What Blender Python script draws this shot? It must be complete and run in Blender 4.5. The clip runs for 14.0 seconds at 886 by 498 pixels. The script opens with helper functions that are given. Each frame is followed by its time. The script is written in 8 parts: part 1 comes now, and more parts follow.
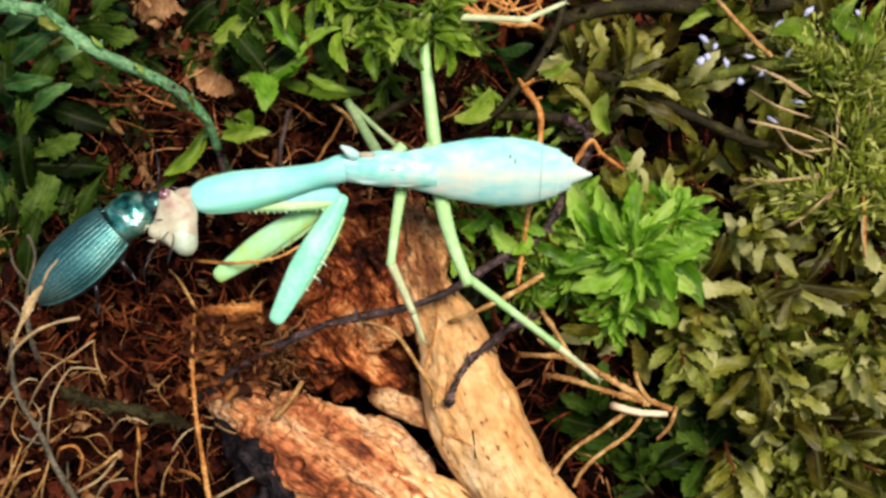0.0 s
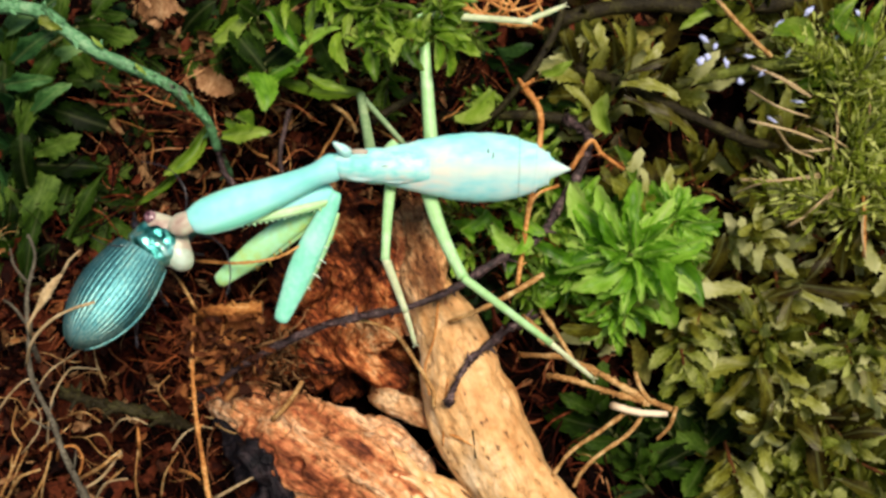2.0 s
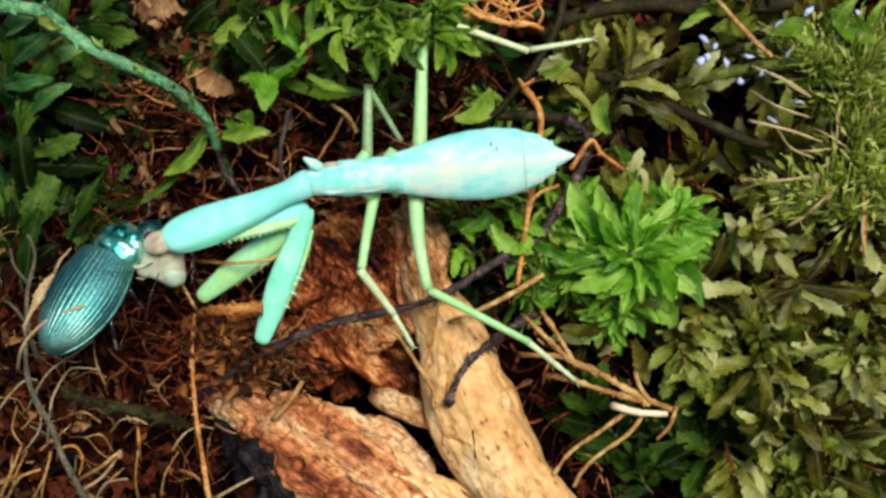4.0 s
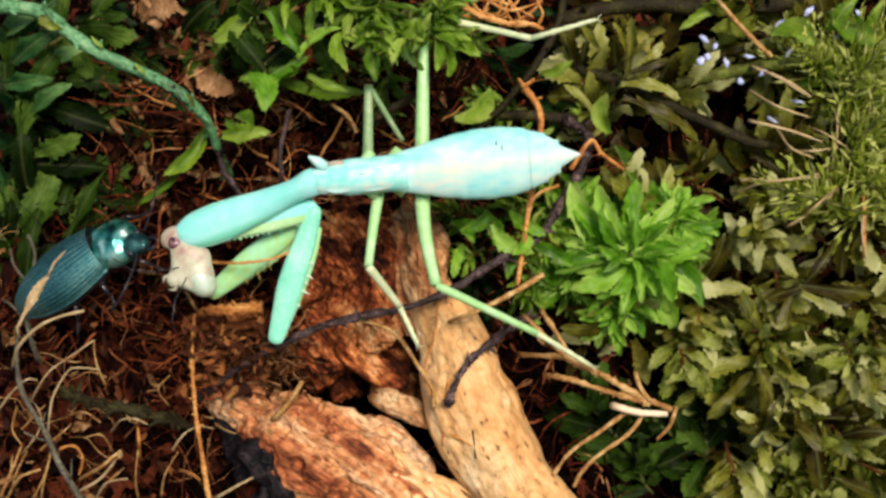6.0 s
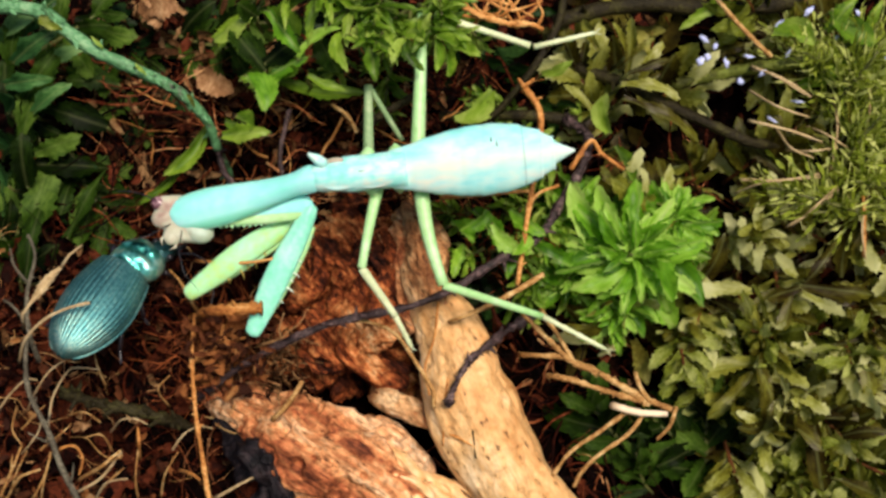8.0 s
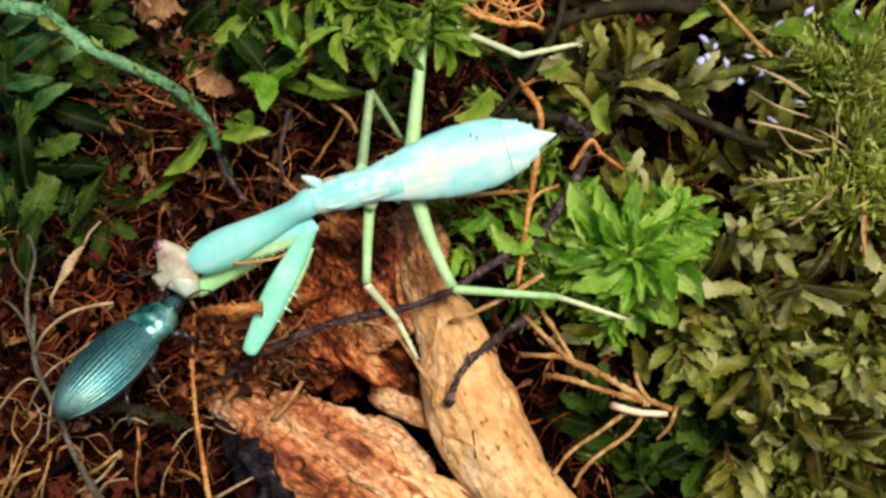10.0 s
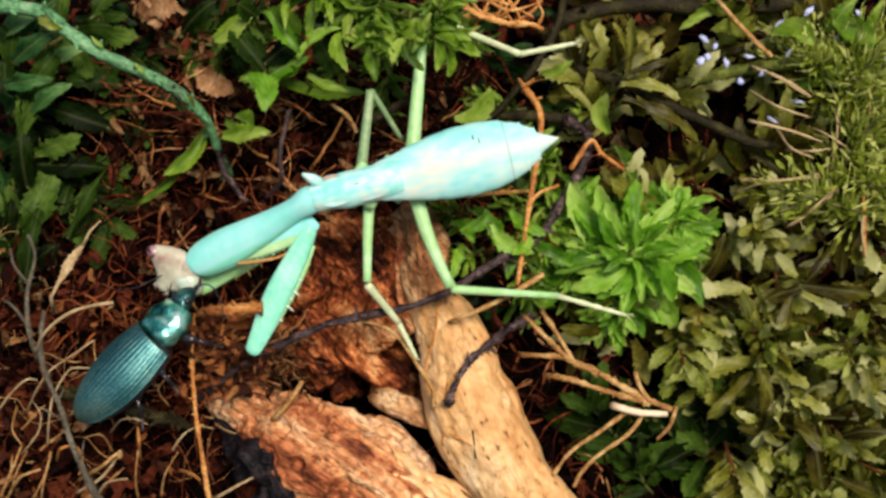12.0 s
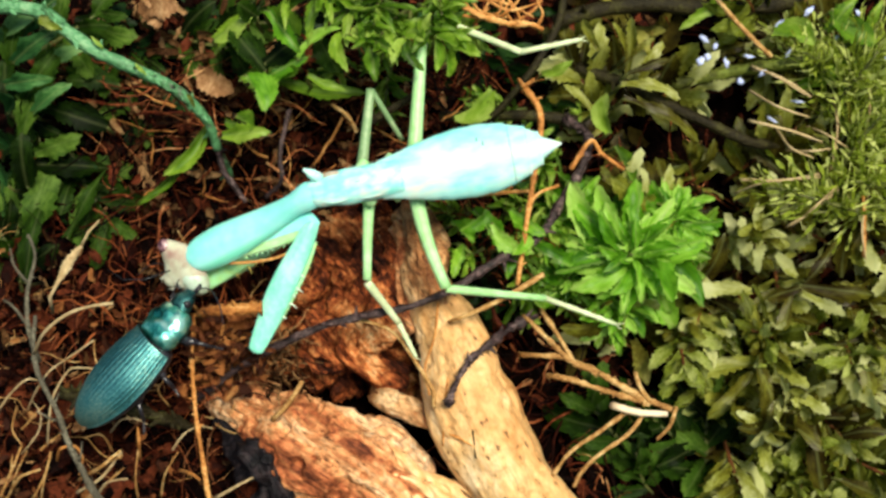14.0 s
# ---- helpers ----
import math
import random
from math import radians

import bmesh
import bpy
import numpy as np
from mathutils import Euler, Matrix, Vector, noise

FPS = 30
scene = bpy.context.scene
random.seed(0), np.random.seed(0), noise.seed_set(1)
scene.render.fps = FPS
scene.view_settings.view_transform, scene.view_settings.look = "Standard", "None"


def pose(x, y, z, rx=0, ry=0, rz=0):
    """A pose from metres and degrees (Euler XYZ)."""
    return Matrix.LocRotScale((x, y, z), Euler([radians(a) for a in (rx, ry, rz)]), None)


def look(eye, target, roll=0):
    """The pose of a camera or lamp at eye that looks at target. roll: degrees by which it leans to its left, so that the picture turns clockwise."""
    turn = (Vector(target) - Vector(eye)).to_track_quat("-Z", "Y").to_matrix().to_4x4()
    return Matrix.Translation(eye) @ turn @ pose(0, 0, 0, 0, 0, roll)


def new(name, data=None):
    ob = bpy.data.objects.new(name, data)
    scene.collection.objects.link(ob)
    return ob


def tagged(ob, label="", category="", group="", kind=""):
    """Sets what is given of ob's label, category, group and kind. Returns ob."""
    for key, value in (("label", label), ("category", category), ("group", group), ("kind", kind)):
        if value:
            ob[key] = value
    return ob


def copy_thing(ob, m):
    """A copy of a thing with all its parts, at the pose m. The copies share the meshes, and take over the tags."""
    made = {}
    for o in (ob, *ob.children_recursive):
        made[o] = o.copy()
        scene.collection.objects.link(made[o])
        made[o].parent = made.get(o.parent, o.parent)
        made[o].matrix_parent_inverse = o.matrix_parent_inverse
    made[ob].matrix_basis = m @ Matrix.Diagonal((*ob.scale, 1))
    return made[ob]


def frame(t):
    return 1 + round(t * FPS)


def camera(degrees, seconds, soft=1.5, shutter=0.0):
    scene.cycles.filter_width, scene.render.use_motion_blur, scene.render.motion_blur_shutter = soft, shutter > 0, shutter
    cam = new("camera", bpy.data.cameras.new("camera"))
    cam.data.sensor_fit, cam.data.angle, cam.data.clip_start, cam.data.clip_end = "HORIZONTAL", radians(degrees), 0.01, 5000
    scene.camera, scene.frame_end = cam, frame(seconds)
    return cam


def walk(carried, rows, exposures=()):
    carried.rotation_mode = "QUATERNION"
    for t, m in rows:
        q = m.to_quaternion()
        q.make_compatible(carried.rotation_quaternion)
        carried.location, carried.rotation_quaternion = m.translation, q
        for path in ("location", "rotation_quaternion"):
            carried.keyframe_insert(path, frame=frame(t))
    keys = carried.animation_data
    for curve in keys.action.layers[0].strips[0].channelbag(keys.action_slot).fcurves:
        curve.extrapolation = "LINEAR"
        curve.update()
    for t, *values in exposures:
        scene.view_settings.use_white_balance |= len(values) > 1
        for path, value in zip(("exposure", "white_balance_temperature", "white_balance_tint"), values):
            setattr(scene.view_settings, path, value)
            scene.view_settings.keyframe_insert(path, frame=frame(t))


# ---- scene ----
# A steep mossy bank seen close up; the bank's own space is in millimetres:
# x along it, y up its slope, z out of it.
MM = 0.001
BANK = Matrix(((1, 0, 0, 0), (0, 0.5, -0.8660254, 0), (0, 0.8660254, 0.5, 0.30), (0, 0, 0, 1)))
EYE = 107.7

cam = camera(40, 14.0, soft=2.9, shutter=0.5)
STAND = BANK @ pose(0, 0, EYE * MM)
walk(cam, [(0.0, STAND), (14.0, STAND)],
     exposures=[(0.0, 0.02, 6700, 14), (0.5, 0.02, 6700, 14), (1.0, -0.08, 6700, 14), (2.0, -0.05, 6600, 12), (2.5, -0.05, 6330, 6), (3.0, -0.07, 6220, 3), (5.5, -0.14, 6150, 0), (5.9, -0.1, 6500, 11), (6.5, -0.05, 6600, 13),
                (8.0, -0.05, 6600, 13), (10.5, -0.11, 6550, 13), (13.5, -0.13, 6550, 13), (13.8, -0.09, 6550, 10), (14.0, 0.23, 6500, -1)])

# ---- sky, sun, exposure ----
SUN_FROM = Vector((0.24, -0.66, 0.74)).normalized()
world = bpy.data.worlds.new("sky")
scene.world = world
world.use_nodes = True
wn = world.node_tree
sky = wn.nodes.new("ShaderNodeTexSky")
sky.sky_type = "NISHITA"
sky.sun_disc = False
sky.sun_elevation = math.asin(SUN_FROM.z)
sky.sun_rotation = math.atan2(SUN_FROM.x, SUN_FROM.y)
wn.nodes["Background"].inputs["Strength"].default_value = 0.085
wn.links.new(sky.outputs["Color"], wn.nodes["Background"].inputs["Color"])
sun = new("sun", bpy.data.lights.new("sun", "SUN"))
sun.data.energy, sun.data.angle, sun.data.color = 5.2, radians(20), (1.0, 0.875, 0.73)
sun.matrix_world = look(SUN_FROM * 3, (0, 0, 0))


# ---- materials ----
def material(name, stops, freq=0.6, rough=0.6, metal=0.0, bump=0.3, stretch=(1, 1, 1), vary="", through_light=0.0, spec=0.5, coat=0.0, fine=6.0, spread=0.35, turn=None, rib=0.0, tip=0.0, cracks=0.0, specks=0.0, bands=(), soft=0.0, fibre=0.0):
    """Noise at two scales (freq, and fine times that, per mm) runs through the colour stops; cracks and specks are dark.
    bands: (from mm, to mm, amount there, amount beyond, colour) by the distance from the thing's long axis."""
    m = bpy.data.materials.new(name)
    m.use_nodes = True
    nt = m.node_tree
    ns, lk = nt.nodes, nt.links
    bsdf, out = ns["Principled BSDF"], ns["Material Output"]
    co = ns.new("ShaderNodeTexCoord")
    mp = ns.new("ShaderNodeMapping")
    if turn is None:
        mp.inputs["Scale"].default_value = [1000 * freq * s for s in stretch]
    else:
        mp.vector_type = "TEXTURE"
        mp.inputs["Rotation"].default_value = (0, 0, radians(turn))
        mp.inputs["Scale"].default_value = [1 / (1000 * freq * s) for s in stretch]
    lk.new(co.outputs["Object"], mp.inputs["Vector"])
    big, small = ns.new("ShaderNodeTexNoise"), ns.new("ShaderNodeTexNoise")
    big.inputs["Scale"].default_value, big.inputs["Detail"].default_value = 1.0, 3
    small.inputs["Scale"].default_value, small.inputs["Detail"].default_value = fine, 4
    if specks:
        small.inputs["Detail"].default_value, small.inputs["Roughness"].default_value = 9, 0.68
    for n in (big, small):
        lk.new(mp.outputs["Vector"], n.inputs["Vector"])
    mix = ns.new("ShaderNodeMath")
    mix.operation = "MULTIPLY_ADD"
    lk.new(small.outputs["Fac"], mix.inputs[0])
    mix.inputs[1].default_value = 0.45
    half = ns.new("ShaderNodeMath")
    half.operation = "MULTIPLY"
    half.inputs[1].default_value = 0.55
    lk.new(big.outputs["Fac"], half.inputs[0])
    lk.new(half.outputs[0], mix.inputs[2])
    value = mix.outputs[0]
    if tip:
        # older towards the base, paler towards the tip
        px, mul = ns.new("ShaderNodeSeparateXYZ"), ns.new("ShaderNodeMath")
        lk.new(co.outputs["Object"], px.inputs[0])
        mul.operation = "MULTIPLY_ADD"
        lk.new(px.outputs["X"], mul.inputs[0])
        mul.inputs[1].default_value, mul.inputs[2].default_value = tip * 1000, -tip / 2
        plus = ns.new("ShaderNodeMath")
        lk.new(mul.outputs[0], plus.inputs[0])
        lk.new(value, plus.inputs[1])
        value = plus.outputs[0]
    if vary:
        rnd = ns.new("ShaderNodeObjectInfo" if vary == "object" else "ShaderNodeNewGeometry").outputs["Random" if vary == "object" else "Random Per Island"]
        add = ns.new("ShaderNodeMath")
        add.operation = "MULTIPLY_ADD"
        lk.new(rnd, add.inputs[0])
        add.inputs[1].default_value = spread
        sub = ns.new("ShaderNodeMath")
        sub.operation = "SUBTRACT"
        lk.new(value, sub.inputs[0])
        sub.inputs[1].default_value = spread / 2
        lk.new(sub.outputs[0], add.inputs[2])
        value = add.outputs[0]
    ramp = ns.new("ShaderNodeValToRGB")
    els = ramp.color_ramp.elements
    while len(els) < len(stops):
        els.new(0.5)
    for el, (p, c) in zip(els, stops):
        el.position, el.color = p, (*c, 1)
    lk.new(value, ramp.inputs["Fac"])
    colour = ramp.outputs["Color"]
    if rib:
        # a paler midrib along the leaf's own x axis
        sep, ab, less, tint = ns.new("ShaderNodeSeparateXYZ"), ns.new("ShaderNodeMath"), ns.new("ShaderNodeMapRange"), ns.new("ShaderNodeMix")
        lk.new(co.outputs["Object"], sep.inputs[0])
        ab.operation = "ABSOLUTE"
        lk.new(sep.outputs["Y"], ab.inputs[0])
        lk.new(ab.outputs[0], less.inputs["Value"])
        less.inputs["From Min"].default_value, less.inputs["From Max"].default_value = 0.006 * MM, 0.03 * MM
        less.inputs["To Min"].default_value, less.inputs["To Max"].default_value = rib, 0.0
        tint.data_type = "RGBA"
        lk.new(less.outputs[0], tint.inputs["Factor"])
        lk.new(colour, tint.inputs["A"])
        tint.inputs["B"].default_value = (0.42, 0.50, 0.18, 1)
        colour = tint.outputs["Result"]
    for near, far, first, last, tone in bands:
        sep, ab, wob, less, tint = ns.new("ShaderNodeSeparateXYZ"), ns.new("ShaderNodeMath"), ns.new("ShaderNodeMath"), ns.new("ShaderNodeMapRange"), ns.new("ShaderNodeMix")
        lk.new(co.outputs["Object"], sep.inputs[0])
        ab.operation, wob.operation = "ABSOLUTE", "MULTIPLY_ADD"
        lk.new(sep.outputs["Y"], ab.inputs[0])
        lk.new(mix.outputs[0], wob.inputs[0])
        wob.inputs[1].default_value = (far - near) * 1.6 * MM
        lk.new(ab.outputs[0], wob.inputs[2])
        lk.new(wob.outputs[0], less.inputs["Value"])
        less.inputs["From Min"].default_value, less.inputs["From Max"].default_value = (near + (far - near) * 0.8) * MM, (far + (far - near) * 0.8) * MM
        less.inputs["To Min"].default_value, less.inputs["To Max"].default_value = first, last
        tint.data_type = "RGBA"
        lk.new(less.outputs[0], tint.inputs["Factor"])
        lk.new(colour, tint.inputs["A"])
        tint.inputs["B"].default_value = (*tone, 1)
        colour = tint.outputs["Result"]
    for amount, scale, low, high in ((cracks, 1.3, 0.0, 0.007), (specks, fine * 2, 0.31, 0.37)):
        if not amount:
            continue
        tex, dist, wide, dark = ns.new("ShaderNodeTexNoise"), ns.new("ShaderNodeMath"), ns.new("ShaderNodeMapRange"), ns.new("ShaderNodeMix")
        tex.inputs["Scale"].default_value, tex.inputs["Detail"].default_value = scale, 5
        lk.new(mp.outputs["Vector"], tex.inputs["Vector"])
        dist.operation = "SUBTRACT"
        lk.new(tex.outputs["Fac"], dist.inputs[0])
        dist.inputs[1].default_value = 0.5 if low == 0.0 else 0.0
        size = ns.new("ShaderNodeMath")
        size.operation = "ABSOLUTE"
        lk.new(dist.outputs[0], size.inputs[0])
        lk.new(size.outputs[0], wide.inputs["Value"])
        wide.inputs["From Min"].default_value, wide.inputs["From Max"].default_value = low, high
        wide.inputs["To Min"].default_value, wide.inputs["To Max"].default_value = amount, 0.0
        dark.data_type = "RGBA"
        lk.new(wide.outputs[0], dark.inputs["Factor"])
        lk.new(colour, dark.inputs["A"])
        dark.inputs["B"].default_value = (0.05, 0.018, 0.01, 1)
        colour = dark.outputs["Result"]
    grain = None
    if fibre:
        # fine fibres along the grain, and pits at the same scale
        run, thread, pit, sum_, lift, shade = ns.new("ShaderNodeMapping"), ns.new("ShaderNodeTexNoise"), ns.new("ShaderNodeTexNoise"), ns.new("ShaderNodeMath"), ns.new("ShaderNodeMapRange"), ns.new("ShaderNodeMix")
        run.vector_type = "TEXTURE"
        run.inputs["Rotation"].default_value = (0, 0, radians(turn or 0))
        run.inputs["Scale"].default_value = (1.6 * MM, 0.26 * MM, 0.26 * MM)
        lk.new(co.outputs["Object"], run.inputs["Vector"])
        thread.inputs["Scale"].default_value, thread.inputs["Detail"].default_value, thread.inputs["Distortion"].default_value = 1.0, 4, 0.6
        lk.new(run.outputs["Vector"], thread.inputs["Vector"])
        pit.inputs["Scale"].default_value, pit.inputs["Detail"].default_value = 1.6 / MM, 6
        lk.new(co.outputs["Object"], pit.inputs["Vector"])
        lk.new(thread.outputs["Fac"], sum_.inputs[0])
        lk.new(pit.outputs["Fac"], sum_.inputs[1])
        grain = sum_.outputs[0]
        lk.new(grain, lift.inputs["Value"])
        lift.inputs["From Min"].default_value, lift.inputs["From Max"].default_value = 0.72, 1.22
        lift.inputs["To Min"].default_value, lift.inputs["To Max"].default_value = 1.0 - fibre, 1.0 + 0.35 * fibre
        shade.data_type, shade.blend_type = "RGBA", "MULTIPLY"
        shade.inputs["Factor"].default_value = 1.0
        lk.new(colour, shade.inputs["A"])
        lk.new(lift.outputs[0], shade.inputs["B"])
        colour = shade.outputs["Result"]
    lk.new(colour, bsdf.inputs["Base Color"])
    bsdf.inputs["Roughness"].default_value = rough
    bsdf.inputs["Metallic"].default_value = metal
    bsdf.inputs["Specular IOR Level"].default_value = spec
    bsdf.inputs["Coat Weight"].default_value = coat
    bsdf.inputs["Coat Roughness"].default_value = 0.15
    if soft:
        bsdf.inputs["Subsurface Weight"].default_value = soft
        bsdf.inputs["Subsurface Scale"].default_value = 0.5 * MM
        bsdf.inputs["Subsurface Radius"].default_value = (0.7, 1.0, 0.9)
    if bump:
        bp = ns.new("ShaderNodeBump")
        bp.inputs["Strength"].default_value = bump
        bp.inputs["Distance"].default_value = (0.06 if tip else 0.25) * MM
        lk.new(grain or small.outputs["Fac"], bp.inputs["Height"])
        lk.new(bp.outputs["Normal"], bsdf.inputs["Normal"])
    if through_light:
        tr, mx = ns.new("ShaderNodeBsdfTranslucent"), ns.new("ShaderNodeMixShader")
        lk.new(colour, tr.inputs["Color"])
        mx.inputs["Fac"].default_value = through_light
        lk.new(bsdf.outputs[0], mx.inputs[1])
        lk.new(tr.outputs[0], mx.inputs[2])
        lk.new(mx.outputs[0], out.inputs["Surface"])
    return m


# Blacker than peat: the shade of the deep gaps is put into this colour.
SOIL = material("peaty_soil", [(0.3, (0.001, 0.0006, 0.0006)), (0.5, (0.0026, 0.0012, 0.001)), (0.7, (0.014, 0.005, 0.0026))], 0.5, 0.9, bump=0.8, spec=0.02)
WOOD_PALE = material("pale_wood", [(0.37, (0.42, 0.17, 0.052)), (0.46, (0.6, 0.31, 0.11)), (0.54, (0.74, 0.45, 0.19)), (0.64, (0.88, 0.66, 0.39))], 0.11, 0.6, bump=0.5, stretch=(0.4, 0.9, 0.9), fine=9, turn=-64, spec=0.25, cracks=0.3, specks=0.8, fibre=0.2)
WOOD_TAN = material("orange_tan_wood", [(0.36, (0.1, 0.028, 0.01)), (0.45, (0.38, 0.155, 0.055)), (0.54, (0.62, 0.35, 0.155)), (0.66, (0.82, 0.6, 0.35))], 0.25, 0.7, bump=0.9, stretch=(0.4, 1.0, 1.0), fine=7, turn=-60, spec=0.2, cracks=0.6, specks=0.7, fibre=0.6)
WOOD_RED = material("red_rotten_wood", [(0.39, (0.005, 0.0014, 0.001)), (0.46, (0.065, 0.014, 0.005)), (0.52, (0.27, 0.064, 0.018)), (0.58, (0.56, 0.21, 0.066)), (0.67, (0.88, 0.56, 0.27))], 0.34, 0.75, bump=1, stretch=(0.4, 1.0, 1.0), fine=7, turn=-50, spec=0.1, cracks=0.2, specks=0.6, fibre=0.65)
WOOD_LOW = material("weathered_red_wood", [(0.36, (0.1, 0.023, 0.01)), (0.44, (0.4, 0.115, 0.042)), (0.52, (0.65, 0.29, 0.115)), (0.6, (0.84, 0.54, 0.3)), (0.69, (0.93, 0.8, 0.62))], 0.24, 0.7, bump=1, stretch=(0.2, 1.0, 1.0), fine=7, turn=-35, spec=0.18, cracks=0.7, specks=0.9, fibre=0.6)
LEAF_BRIGHT = material("bright_moss_leaf", [(0.2, (0.045, 0.15, 0.006)), (0.42, (0.14, 0.36, 0.016)), (0.58, (0.28, 0.56, 0.045)), (0.8, (0.5, 0.76, 0.16))], 2.2, 0.42, bump=0.8, stretch=(0.45, 2.2, 1), vary="object", through_light=0.5, rib=0.3, spec=0.3, tip=0.1, fine=4, spread=0.5)
LEAF_TOP = material("green_moss_leaf", [(0.22, (0.035, 0.085, 0.005)), (0.45, (0.12, 0.25, 0.014)), (0.62, (0.26, 0.43, 0.035)), (0.82, (0.46, 0.62, 0.12))], 2.2, 0.42, bump=0.8, stretch=(0.45, 2.2, 1), vary="object", through_light=0.5, rib=0.2, spec=0.3, tip=0.2, fine=4, spread=0.5)
LEAF_OLIVE = material("olive_moss_leaf", [(0.16, (0.03, 0.02, 0.003)), (0.38, (0.11, 0.1, 0.01)), (0.55, (0.23, 0.24, 0.026)), (0.7, (0.4, 0.42, 0.085)), (0.84, (0.6, 0.62, 0.27))], 2.6, 0.4, bump=0.8, stretch=(0.6, 1.8, 1), vary="object", through_light=0.5, spread=0.75, rib=0.2, spec=0.3, tip=0.24, fine=5)
LEAF_MID = material("mid_green_moss_leaf", [(0.2, (0.035, 0.033, 0.004)), (0.42, (0.12, 0.14, 0.014)), (0.6, (0.25, 0.31, 0.036)), (0.8, (0.52, 0.57, 0.18))], 2.6, 0.5, bump=0.8, stretch=(0.6, 1.8, 1), vary="object", through_light=0.5, spec=0.15, spread=0.5, rib=0.2, tip=0.16, fine=5)
LEAF_FINE = material("fine_yellow_green_moss_leaf", [(0.2, (0.12, 0.16, 0.014)), (0.48, (0.4, 0.5, 0.05)), (0.78, (0.72, 0.78, 0.26))], 2.6, 0.5, bump=0.6, vary="object", through_light=0.5, spec=0.2, tip=0.16, fine=5, spread=0.6)
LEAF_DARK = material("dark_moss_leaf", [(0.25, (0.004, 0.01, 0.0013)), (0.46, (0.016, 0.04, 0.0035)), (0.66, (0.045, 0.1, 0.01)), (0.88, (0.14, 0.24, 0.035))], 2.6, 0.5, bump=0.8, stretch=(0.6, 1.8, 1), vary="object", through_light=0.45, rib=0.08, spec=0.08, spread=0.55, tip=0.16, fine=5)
LEAF_BLUE = material("blue_green_moss_leaf", [(0.25, (0.014, 0.055, 0.014)), (0.5, (0.06, 0.18, 0.045)), (0.78, (0.24, 0.45, 0.15))], 2.6, 0.4, bump=0.8, stretch=(0.6, 1.8, 1), vary="object", through_light=0.45, rib=0.15, spec=0.2, spread=0.6, tip=0.2, fine=5)
# Leaf colours darkened for the moss underneath; its shade is put in here.
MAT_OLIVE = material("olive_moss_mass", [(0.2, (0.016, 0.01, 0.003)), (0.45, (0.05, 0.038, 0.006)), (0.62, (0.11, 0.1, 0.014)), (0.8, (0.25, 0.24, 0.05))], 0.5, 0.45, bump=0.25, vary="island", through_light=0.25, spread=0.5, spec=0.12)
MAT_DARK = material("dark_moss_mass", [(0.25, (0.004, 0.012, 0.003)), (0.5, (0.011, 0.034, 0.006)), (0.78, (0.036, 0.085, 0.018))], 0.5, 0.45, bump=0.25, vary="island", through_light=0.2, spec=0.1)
# The near-black low stops carry the shade between roots, in fibre, rootlet and litter.
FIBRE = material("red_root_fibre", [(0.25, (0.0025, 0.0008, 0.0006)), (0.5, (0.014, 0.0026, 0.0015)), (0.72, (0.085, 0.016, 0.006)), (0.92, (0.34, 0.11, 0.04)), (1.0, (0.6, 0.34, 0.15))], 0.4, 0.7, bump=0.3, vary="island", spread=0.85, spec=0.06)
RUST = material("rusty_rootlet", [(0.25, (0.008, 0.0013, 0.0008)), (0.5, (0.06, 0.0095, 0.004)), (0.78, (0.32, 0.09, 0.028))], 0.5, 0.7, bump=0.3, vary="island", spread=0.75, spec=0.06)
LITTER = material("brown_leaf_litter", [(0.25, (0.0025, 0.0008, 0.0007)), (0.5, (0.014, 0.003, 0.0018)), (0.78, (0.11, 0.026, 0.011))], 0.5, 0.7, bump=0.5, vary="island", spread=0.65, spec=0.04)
LITTER_TAN = material("tan_leaf_litter", [(0.25, (0.012, 0.004, 0.002)), (0.5, (0.095, 0.042, 0.015)), (0.8, (0.48, 0.28, 0.125))], 0.7, 0.7, bump=0.6, vary="island", spread=0.5, spec=0.06, through_light=0.2)
BARK_ORANGE = material("orange_bark_flake", [(0.25, (0.03, 0.007, 0.002)), (0.5, (0.14, 0.04, 0.011)), (0.72, (0.36, 0.135, 0.036)), (0.92, (0.64, 0.35, 0.13))], 1.2, 0.6, bump=0.8, vary="island", spread=0.6, spec=0.2, through_light=0.25)
BARK_STUB = material("orange_brown_bark", [(0.34, (0.06, 0.016, 0.004)), (0.48, (0.26, 0.085, 0.016)), (0.6, (0.44, 0.18, 0.04)), (0.72, (0.62, 0.34, 0.12))], 0.6, 0.6, bump=1, stretch=(0.5, 1.4, 1.4), spec=0.25, fine=6)
STEM_RED = material("red_brown_moss_stem", [(0.3, (0.03, 0.009, 0.004)), (0.6, (0.14, 0.05, 0.016))], 0.6, 0.6, bump=0.3, spec=0.15)
KNOT_AND_SHADE = material("knot_and_crevice_shade", [(0.38, (0.002, 0.002, 0.003)), (0.5, (0.008, 0.007, 0.01)), (0.62, (0.035, 0.024, 0.026)), (0.74, (0.22, 0.14, 0.1))], 0.7, 0.5, bump=1, fine=5, spec=0.15, specks=0.4, fibre=0.7)
ROOT_ORANGE = material("orange_root", [(0.32, (0.18, 0.055, 0.012)), (0.5, (0.5, 0.21, 0.05)), (0.68, (0.8, 0.48, 0.18))], 0.5, 0.6, bump=0.7, spec=0.25)
ROOT_TAN = material("tan_root", [(0.34, (0.14, 0.055, 0.013)), (0.5, (0.42, 0.22, 0.066)), (0.66, (0.74, 0.54, 0.25))], 0.9, 0.6, bump=0.7, spec=0.25)
